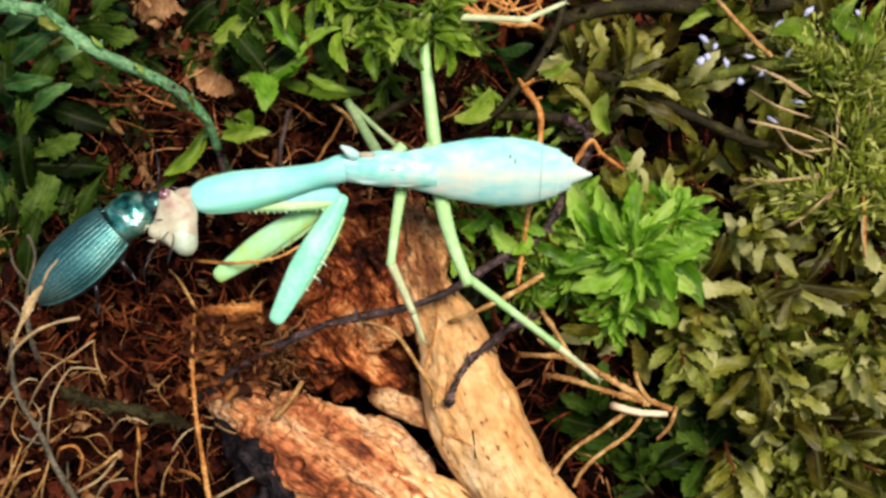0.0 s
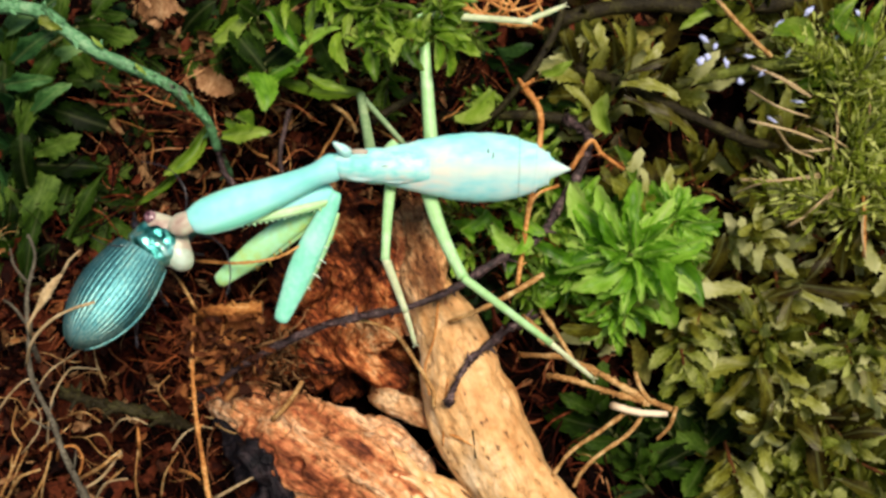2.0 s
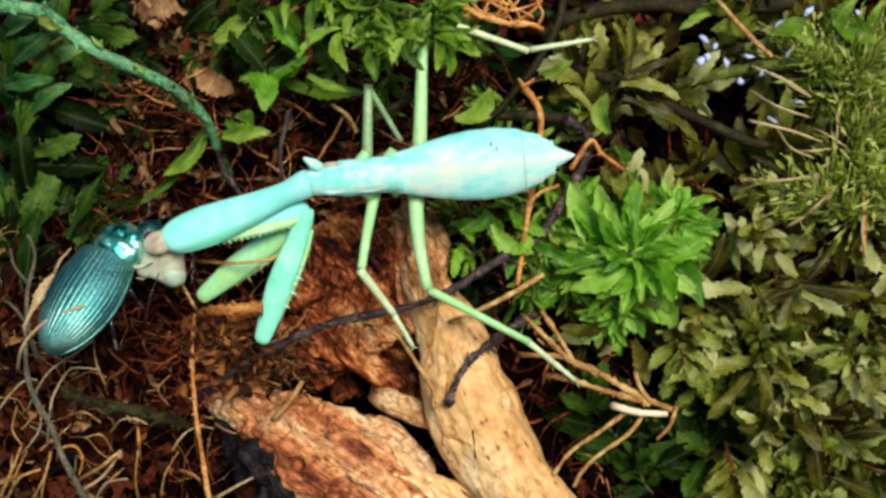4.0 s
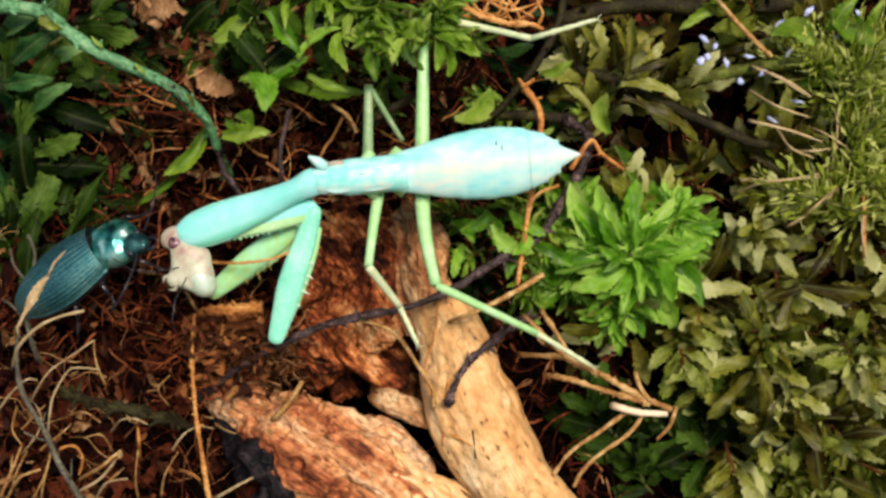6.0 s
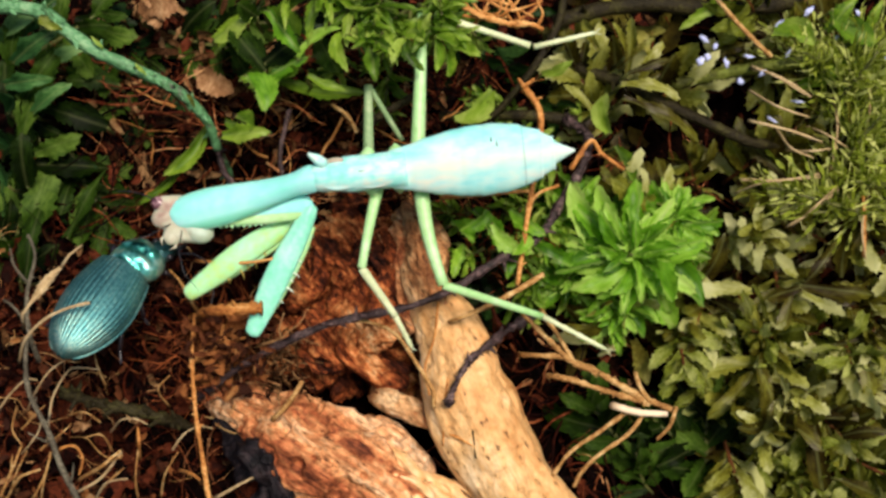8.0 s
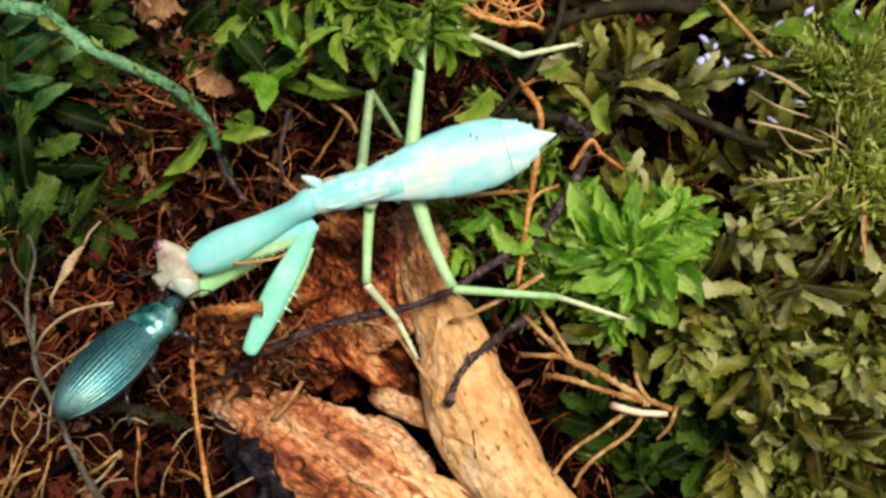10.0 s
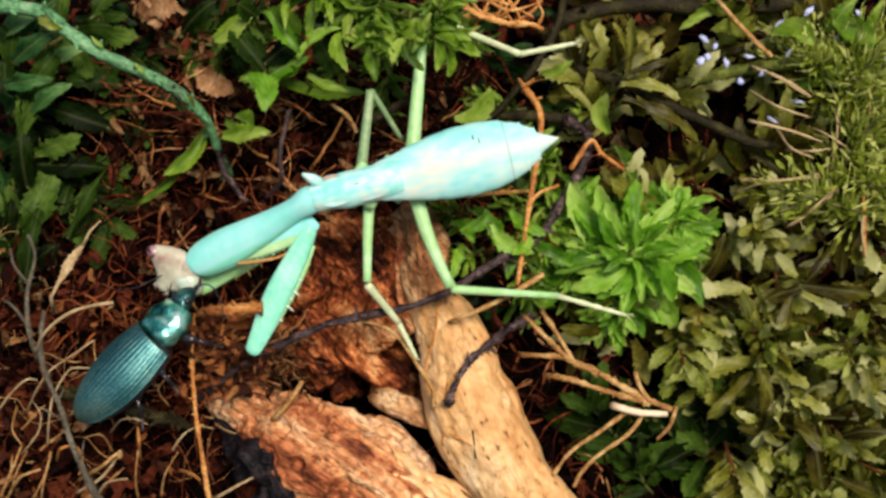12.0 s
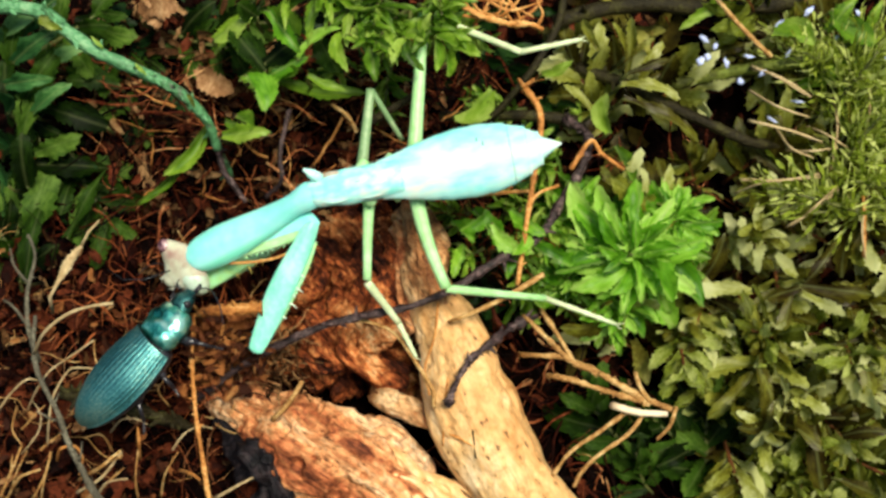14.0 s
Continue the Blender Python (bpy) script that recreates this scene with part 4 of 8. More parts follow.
# ---- leaves ----
def leaf_geometry(rng, slim=0.42, serrate=0.12, curl=0.25, fold=0.22, blunt=0.62):
    """A tongue-shaped leaf of unit length along x, toothed towards its blunt wavy tip: verts and faces."""
    n = 19
    verts, faces = [], []
    twist, wave, phase = rng.uniform(-0.45, 0.45), rng.uniform(0.015, 0.06), rng.uniform(0, 6)
    bend, hook = rng.uniform(-0.14, 0.14), rng.uniform(-1.8, 0.8)
    beat = rng.uniform(9, 14)
    lip = rng.uniform(-0.12, 0.3)
    for i in range(n):
        t = i / (n - 1)
        w = slim * 0.5 * min(1.0, 0.4 + 1.3 * t) * math.sqrt(max(0.0, 1 - max(0.0, (t - blunt) / (1.0 - blunt)) ** 2))
        w = max(w * (1 + 0.1 * math.sin(beat * t + phase)), 0.012)
        sides = [1.0, 1.0]
        if 1 < i < n - 1:
            teeth = serrate * min(1.0, 0.35 + 1.2 * t)
            sides = [1 + (teeth if (i + s) % 2 else -teeth * 0.5) * rng.uniform(0.1, 1.2) + rng.uniform(-0.08, 0.06) for s in (0, 1)]
        for k in (-1, -0.5, 0, 0.5, 1):
            y = w * k * sides[k > 0]
            z = (curl * t * t + hook * max(0.0, t - 0.65) ** 2 + fold * abs(k) * w * 1.6 + twist * y * t
                 + wave * math.sin(beat * t + phase + 1.5 * k) * abs(k) + (lip * w if abs(k) == 1 else 0.0))
            verts.append((t - (0.03 if abs(k) == 1 and i % 2 == 0 else 0), y + bend * math.sin(math.pi * t), z))
    for i in range(n - 1):
        for k in range(4):
            faces.append((i * 5 + k, i * 5 + k + 1, (i + 1) * 5 + k + 1, (i + 1) * 5 + k))
    return verts, faces


def leaf_set(name, mat, count, seed, **kw):
    rng = random.Random(seed)
    return [mesh_of(name, *leaf_geometry(rng, curl=rng.uniform(-0.45, 0.3), **kw), mat) for _ in range(count)]


def aim(origin, direction, roll=0.0):
    """A pose whose x axis runs along direction, with z turned out of the bank."""
    x = Vector(direction).normalized()
    up = Vector((0, 0, 1)) if abs(x.z) < 0.97 else Vector((0, 1, 0))
    y = up.cross(x).normalized()
    z = x.cross(y)
    m = Matrix((x, y, z)).transposed().to_4x4()
    return Matrix.Translation(Vector(origin) * MM) @ m @ Matrix.Rotation(roll, 4, "X")


def moss_shoot(seed, leaves, length, size, mat, count, label, group, flat=0.5, stem_mat=STEM_MOSS):
    """A shoot along +x of its own space, with leaves all round its stem."""
    rng = random.Random(seed)
    ob = thing("moss_shoot", label, "moss", group)
    bend = rng.uniform(-0.12, 0.12)
    line = [np.array((length * t, bend * length * t * t * 2, 0.06 * length * math.sin(3 * t))) for t in [k / 5 for k in range(6)]]
    v, f = tube(line, [0.26, 0.24, 0.22, 0.2, 0.17, 0.1], 6)
    part("stem", mesh_of("stem", v, f, stem_mat), ob)
    for i in range(count):
        t = 0.15 + 0.85 * (i + 0.5) / count
        p = line[0] * 0 + np.array((length * t, bend * length * t * t * 2, 0.06 * length * math.sin(3 * t)))
        az = i * 2.4 + rng.uniform(-0.4, 0.4)
        open_ = lerp(1.25, 0.6, t) + rng.uniform(-0.2, 0.2)
        d = (math.cos(open_), math.sin(open_) * math.cos(az), math.sin(open_) * math.sin(az) * flat + 0.12)
        m = aim(p, d, rng.uniform(-0.5, 0.5))
        s = size * rng.uniform(0.7, 1.2) * (1.0 if t < 0.8 else 0.75)
        part("leaf", rng.choice(leaves), ob, at=m @ Matrix.Diagonal((s, s, s * rng.uniform(0.7, 1.3), 1)))
    return ob


def in_ellipse(x, y, e):
    return ((x - e[0]) / e[2]) ** 2 + ((y - e[1]) / e[3]) ** 2 < 1


def scatter(protos, count, zone, lift, azimuth, spread, rise, seed, avoid=()):
    """Copies of the shoots in a zone (x0, x1, y0, y1), evenly jittered."""
    rng = random.Random(seed)
    x0, x1, y0, y1 = zone
    nx = max(1, round(math.sqrt(count * (x1 - x0) / (y1 - y0))))
    ny = max(1, round(count / nx))
    first = True
    for j in range(ny):
        for i in range(nx):
            x = x0 + (x1 - x0) * (i + rng.uniform(0.1, 0.9)) / nx
            y = y0 + (y1 - y0) * (j + rng.uniform(0.1, 0.9)) / ny
            if any(in_ellipse(x, y, e) for e in avoid):
                continue
            a = radians(azimuth + rng.uniform(-spread, spread))
            r = radians(rng.uniform(*rise))
            d = (math.cos(a) * math.cos(r), math.sin(a) * math.cos(r), math.sin(r))
            size = rng.uniform(0.62, 1.02)
            copy_thing(rng.choice(protos), BANK @ aim((x, y, rng.uniform(*lift)), d, rng.uniform(-0.6, 0.6)) @ Matrix.Diagonal((size, size, size, 1)))


def drop_protos(protos):
    for p in protos:
        for o in (*p.children_recursive, p):
            bpy.data.objects.remove(o)


BRIGHT = leaf_set("leaf", LEAF_BRIGHT, 10, 11, slim=0.25, serrate=0.24, fold=0.5, blunt=0.5)
GREEN = leaf_set("leaf", LEAF_TOP, 9, 12, slim=0.25, serrate=0.16, fold=0.5, blunt=0.4)
OLIVE = leaf_set("leaf", LEAF_OLIVE, 10, 13, slim=0.28, serrate=0.3, fold=0.12, blunt=0.72)
DARK = leaf_set("leaf", LEAF_DARK, 7, 14, slim=0.38, serrate=0.24, fold=0.2, blunt=0.6)
BLUE = leaf_set("leaf", LEAF_BLUE, 6, 18, slim=0.4, serrate=0.18, fold=0.3, blunt=0.5)
DEAD = leaf_set("leaf", STRAW_LEAF, 4, 17, slim=0.34, serrate=0.2, fold=0.4)
MID = leaf_set("leaf", LEAF_MID, 8, 16, slim=0.3, serrate=0.3, fold=0.12, blunt=0.7)
SLIM = leaf_set("leaf", LEAF_FINE, 6, 15, slim=0.05, serrate=0.1, fold=0.2, blunt=0.3)


def rosette(c, scale, seed, label):
    rng = random.Random(seed)
    ob = thing("moss_rosette", label, "moss", "bright moss rosettes", at_mm(*c))
    v, f = tube([np.array((0, 0, -9.0)), np.array((0.3, 0, -4)), np.array((0, 0, 0.2))], [0.5, 0.5, 0.35], 8)
    part("stem", mesh_of("stem", v, f, STEM_MOSS), ob)
    rings = ((19, 6.4, 8.8, -4, -2.4), (18, 5.6, 7.8, 8, -1.5), (15, 4.4, 6.4, 20, -0.8), (12, 2.8, 4.6, 36, -0.2), (9, 1.2, 2.4, 56, 0.2))
    for count, s0, s1, lift, z in rings:
        for i in range(count):
            a = 2 * math.pi * (i + rng.uniform(-0.5, 0.5)) / count + lift
            r = radians(lift + rng.uniform(-16, 16))
            d = (math.cos(a) * math.cos(r), math.sin(a) * math.cos(r), math.sin(r))
            s = scale * rng.uniform(s0, s1) * (1.0 + 0.12 * math.cos(a * 2 + 1))
            m = aim((rng.uniform(-0.7, 0.7) * scale, rng.uniform(-0.7, 0.7) * scale, (z + rng.uniform(-0.6, 0.6)) * scale), d, rng.uniform(-0.3, 0.3))
            part("leaf", rng.choice(BRIGHT + GREEN[:3] if lift < 0 else BRIGHT), ob, at=m @ Matrix.Diagonal((s, s * rng.uniform(0.8, 1.25), s, 1)))


rosette((16.02, -0.52, 5), 0.92, 5, "bright green moss rosette with broad toothed leaves")
rosette((12.38, 2.76, 1.5), 0.55, 6, "small bright green moss rosette beside the twig")
rosette((20.07, 2.39, 2.5), 0.58, 7, "small bright green moss rosette with upright leaves")
rosette((15.02, -4.86, 2), 0.55, 8, "small bright green moss rosette with drooping leaves")
rosette((11.00, -2.44, 0.5), 0.5, 9, "small half-hidden green moss rosette near the log")


def sprig(name, label, leaves, rows, group=""):
    """Leaves set one by one: base and tip in the bank's space, and width over length."""
    first = rows[0][0]
    ob = thing(name, label, "moss", group, at_mm(*first))
    rng = random.Random(int(abs(first[0]) * 100))
    for base, tip, wide in rows:
        d = Vector(tip) - Vector(base)
        s = d.length
        m = aim(Vector(base) - Vector(first), d, rng.uniform(-0.3, 0.3))
        part("leaf", rng.choice(leaves), ob, at=m @ Matrix.Diagonal((s, s * wide, s, 1)))
        o = np.array(base) - np.array(first)
        v, f = tube([o, o + np.array((-0.3, -0.3, -2.5)), o + np.array((-0.4, -0.2, -6.0))], [0.13, 0.16, 0.18], 6)
        part("stem", mesh_of("stem", v, f, STEM_MOSS), ob)
    return ob


def build_sprigs():
    sprig("broad_moss", "dark green moss with broad toothed leaves", DARK, [((-29.98, 10.90, -1), (-34.13, 12.19, 1), 1.3), ((-36.87, 7.59, -2), (-30.48, 7.62, -1), 0.7), ((-36.44, 8.63, -1), (-32.89, 9.36, 1), 1.1), ((-37.85, 13.67, 1), (-33.56, 13.79, 2), 1.0), ((-28.97, 14.69, -1), (-32.89, 14.91, 1), 1.2)])
    sprig("broad_moss", "large rounded dark green moss leaves on an upright stem", DARK, [((-37.04, 1.46, -1), (-35.29, 6.92, 0.5), 1.2), ((-36.80, 5.55, 0), (-36.65, 9.28, 3), 1.2), ((-36.95, -2.95, 0), (-35.77, 2.99, 2), 0.6), ((-33.51, 1.06, -1), (-30.56, 7.02, 0.5), 0.5), ((-36.85, 9.96, 1), (-34.76, 14.97, 4), 0.9), ((-37.35, 10.95, 1), (-38.23, 15.45, 4), 1.0), ((-36.26, 12.81, 2), (-33.49, 16.82, 4.5), 0.9), ((-37.49, 15.75, 2), (-36.66, 19.12, 5), 1.0)])
    sprig("broad_moss", "blue-green moss with crowded upright leaves", BLUE, [((-36.89, 16.09, 3), (-33.71, 17.99, 6), 0.9), ((-37.62, 14.14, 3), (-34.18, 14.21, 6), 0.8), ((-37.87, 17.55, 3), (-37.25, 19.88, 6), 1.0), ((-36.16, 18.52, 3), (-33.48, 20.35, 6), 0.9), ((-37.38, 11.71, 3), (-34.89, 13.27, 6), 0.9), ((-35.53, 11.83, 2), (-32.85, 13.87, 5), 0.8), ((-37.49, 8.88, 2), (-37.86, 11.49, 5), 0.9), ((-34.06, 16.24, 2), (-31.49, 17.14, 4), 0.9), ((-37.62, 18.52, 3), (-35.13, 19.17, 6), 1.0), ((-37.74, 5.45, 2), (-37.50, 8.23, 4), 0.9)])
    sprig("broad_moss", "fresh green moss with bright toothed tips", GREEN, [((-15.12, 20.27, 4), (-11.99, 16.34, 6), 1.5), ((-16.95, 14.73, 4), (-14.66, 11.20, 5.5), 2.0), ((-12.10, 17.55, 3), (-16.96, 14.42, 4.5), 0.9), ((-20.56, 10.60, 2), (-24.11, 6.27, 3), 1.0), ((-22.49, 7.48, 1), (-26.69, 3.73, 2), 0.5), ((-19.02, 11.20, 1), (-15.16, 10.11, 2), 1.2), ((-13.94, 14.53, 2), (-6.76, 13.56, 3), 0.8), ((-15.41, 15.75, 2), (-18.49, 18.34, 4), 1.3), ((-17.21, 19.98, 3), (-19.45, 16.90, 4), 1.3)])
    sprig("broad_moss", "bright green moss leaves arching over brown litter", BRIGHT, [((-14.11, 19.29, 9), (-11.61, 15.92, 10), 1.2), ((-16.11, 14.16, 8), (-14.39, 11.18, 9), 2.2), ((-15.6, 13.58, 6.5), (-11.29, 15.88, 8), 0.8), ((-11.85, 15.6, 8), (-8.21, 17.92, 9.5), 0.8)])
    sprig("broad_moss", "broad dark green moss leaves round a lime stem", DARK, [((-14.83, 14.92, 6), (-17.58, 18.37, 7), 1.2), ((-15.53, 19.41, 6), (-16.85, 20.18, 8), 1.8), ((-14.75, 15.46, 6.5), (-11.91, 17.63, 7.5), 1.5), ((-10.58, 17.99, 6), (-9.07, 15.1, 7), 1.4), ((-11.52, 19.41, 6), (-8.52, 19.49, 8), 1.2)])
    sprig("broad_moss", "mid-green toothed moss leaves hanging over litter", GREEN, [((-14.07, 13.74, 6), (-10.92, 14.26, 8), 1.2), ((-11.04, 14.24, 7.8), (-7.96, 13.1, 8), 1.1), ((-18.55, 9.58, 5), (-14.59, 9.77, 7), 1.4), ((-17.36, 11.25, 5), (-15.39, 9.87, 6), 1.9), ((-19.26, 17.69, 5), (-16.08, 19.21, 7), 1.4)])
    sprig("broad_moss", "fresh green moss shoot with curled drooping leaves", GREEN, [((-6.56, 20.01, 9.5), (-6.16, 17.37, 11.5), 0.9), ((-8.16, 17.55, 9), (-7.72, 14.5, 11), 1.3), ((-7.8, 17.1, 10), (-4.02, 17.02, 11.5), 1.0), ((-5.82, 16.38, 10.5), (-5.31, 13.35, 11.5), 1.5), ((-5.96, 16.92, 10.5), (-3.73, 15.24, 12), 1.2), ((-3.05, 16.66, 11), (-3.99, 14.75, 12.3), 1.5), ((-2.87, 16.66, 11), (-1.95, 14.57, 12.3), 1.4), ((-3.05, 16.83, 11), (-1.24, 16.34, 12.3), 1.6), ((-3.81, 17.73, 10), (-1.74, 18.36, 11.5), 1.6), ((-4.26, 18.01, 10), (-5.54, 19.07, 11.5), 1.8), ((-1.44, 17.82, 10.5), (0.98, 17.46, 11.5), 1.3), ((-1.89, 17.1, 11), (-1.07, 18.7, 12), 2.0)])
    sprig("broad_moss", "fresh green moss shoot beside the pale foot", GREEN, [((-0.54, 16.74, 10.5), (-0.36, 13.8, 11.5), 1.2), ((0.18, 16.19, 10), (3.05, 15.22, 11), 1.4), ((0.27, 15.83, 10), (0.45, 13.15, 11), 1.2), ((-0.54, 16.92, 11), (1.42, 15.51, 12), 1.4), ((-0.18, 17.64, 10.5), (2.05, 16.75, 11.5), 1.4), ((-0.54, 18.1, 10.5), (1.61, 18.71, 11.5), 1.5), ((-0.73, 18.64, 10), (0.72, 19.62, 11), 1.8), ((-1.08, 17.28, 11), (-2.39, 15.47, 12.2), 1.5)])
    sprig("broad_moss", "soft green moss leaves in the shade of the abdomen", BRIGHT, [((0.77, 2.21, 4), (2.93, 0.42, 6), 1.4), ((2.6, 3.32, 4), (4.82, 0.24, 6), 1.3), ((4.2, 2.15, 5), (7.05, -0.23, 6.5), 1.4), ((5.83, 3.32, 4), (8.4, 1.37, 6), 1.4), ((7.7, 0.24, 4), (10.44, -1.57, 5.5), 1.4), ((1.85, 0.24, 3), (1.05, -2.15, 5), 1.4), ((4.62, 0.05, 4), (5.5, -2.14, 5.5), 1.7), ((6.96, 1.95, 5), (5.68, -0.52, 6.5), 1.4), ((3.72, 3.29, 5), (1.97, 1.74, 6.5), 1.6)])
    sprig("broad_moss", "pale-tipped moss shoot on a rusty stem", OLIVE, [((16.15, 15.41, 1), (16.23, 19.98, 3), 0.6), ((16.17, 16.32, 1.5), (17.89, 18.03, 3), 0.7), ((16.17, 15.33, 1.5), (19.15, 16.58, 3), 0.7), ((15.97, 16.81, 1.5), (14.63, 19.49, 3), 0.7), ((15.65, 14.41, 1), (20.66, 13.69, 2), 0.7), ((15.90, 13.18, 1), (22.37, 10.06, 2.5), 0.5), ((13.67, 17.39, 1), (12.07, 20.17, 2), 0.8), ((13.30, 12.05, 0), (11.20, 14.41, 1), 0.8)])
    sprig("broad_moss", "green toothed moss leaves beside the dark twig", GREEN, [((14.43, 10.11, 2), (13.87, 13.53, 4), 1.6), ((15.16, 8.97, 1), (16.49, 5.45, 2), 1.2), ((8.80, 15.55, 0), (11.09, 16.24, 2), 1.2), ((4.30, 14.05, 0), (0.79, 10.40, 1.5), 1.5), ((6.05, 10.05, 0), (10.20, 8.97, 1), 1.0)])
    sprig("broad_moss", "mid-green moss leaves at the top of the bank", GREEN, [((28.4, 18.6, 3), (31.6, 17.2, 5), 2.0), ((33.6, 20.6, 3), (36.6, 17.6, 5), 1.9), ((32.99, 18.87, 3), (34.80, 20.95, 5), 1.5), ((25.80, 21.55, 0), (21.89, 19.68, 2), 1.0), ((36.95, 18.87, 1), (37.72, 20.95, 3), 1.2), ((30.80, 14.05, 0), (36.12, 16.24, 2), 0.9), ((38.19, 17.39, 1), (33.50, 15.19, 2.5), 1.0)])
    sprig("broad_moss", "pale olive moss with long hanging leaves", OLIVE, [((28.04, -8.37, 1), (26.19, -5.49, 4), 0.9), ((27.79, -9.86, 1), (21.58, -10.59, 3.5), 0.8), ((27.79, -10.35, 1), (27.97, -15.36, 4), 1.0), ((28.78, -9.86, 1), (31.20, -11.99, 4), 0.9), ((27.05, -10.85, 1), (23.99, -14.46, 3.5), 0.7), ((30.51, -12.33, 1), (33.34, -14.29, 3), 0.9), ((29.80, -12.95, 0), (30.23, -14.92, 2), 1.0)])
    sprig("broad_moss", "olive moss with broad pale leaves", OLIVE, [((32.65, -15.13, 0.5), (32.22, -21.24, 3.5), 0.9), ((33.15, -14.88, 0.5), (36.26, -14.53, 3), 1.0), ((35.47, -8.87, 1), (33.19, -10.59, 3.5), 1.3), ((36.46, -8.87, 1), (37.30, -12.53, 3.5), 0.9), ((34.48, -8.37, 1), (37.72, -7.73, 3), 0.8), ((33.30, -9.95, 0), (30.23, -7.80, 2), 1.0), ((34.97, -20.26, 1), (37.72, -21.34, 3), 1.2), ((24.30, -21.45, 0), (27.03, -21.58, 3), 1.2)])
    sprig("broad_moss", "olive moss with spreading leaves", OLIVE, [((31.50, -3.17, 1), (36.81, -3.92, 3.5), 0.8), ((31.01, -2.43, 1), (27.25, -0.43, 4), 0.9), ((31.26, -3.42, 1), (27.03, -4.33, 3), 0.8), ((31.75, -2.92, 1), (34.32, 0.05, 3), 0.8), ((27.30, -3.70, 0), (22.16, -4.08, 3), 0.8), ((27.54, -1.44, 1), (25.81, 1.99, 3), 0.9), ((31.50, -3.91, 1), (34.64, -6.24, 3.5), 0.8), ((30.51, -3.91, 1), (29.46, -7.24, 3), 0.9)])
    sprig("broad_moss", "slender olive moss leaves", OLIVE, [((33.98, 5.50, 1), (28.24, 2.48, 3), 0.45), ((29.03, 2.53, 1), (24.60, 1.02, 3), 0.6), ((34.15, 5.94, 2), (35.91, 8.23, 4), 0.4), ((34.40, 5.69, 2), (37.36, 4.86, 4), 0.4), ((34.64, 5.45, 2), (36.40, 1.97, 4), 0.45), ((33.91, 6.18, 2), (32.06, 9.20, 4), 0.45), ((35.14, 8.88, 2), (34.47, 12.57, 4), 0.4), ((36.12, 9.37, 2), (37.36, 12.08, 4), 0.4)])


def build_dead_leaves():
    sprig("dead_leaf", "curled tan dead leaf in the root tangle", DEAD, [((-31.79, -15.60, 3), (-30.04, -14.88, 4), 1.2)])
    sprig("dead_leaf", "pale brown dead leaves at the top of the bank", DEAD, [((-26.45, 20.36, 1), (-23.05, 20.95, 2.5), 2.0), ((-26.20, 20.61, 1), (-24.49, 19.43, 2), 2.0), ((-23.98, 21.45, 1), (-26.20, 22.13, 2), 2.0)])
    sprig("dead_leaf", "brown dead leaf under the moss", DEAD, [((-21.70, 16.05, 0), (-18.93, 13.85, 1.5), 1.6)])


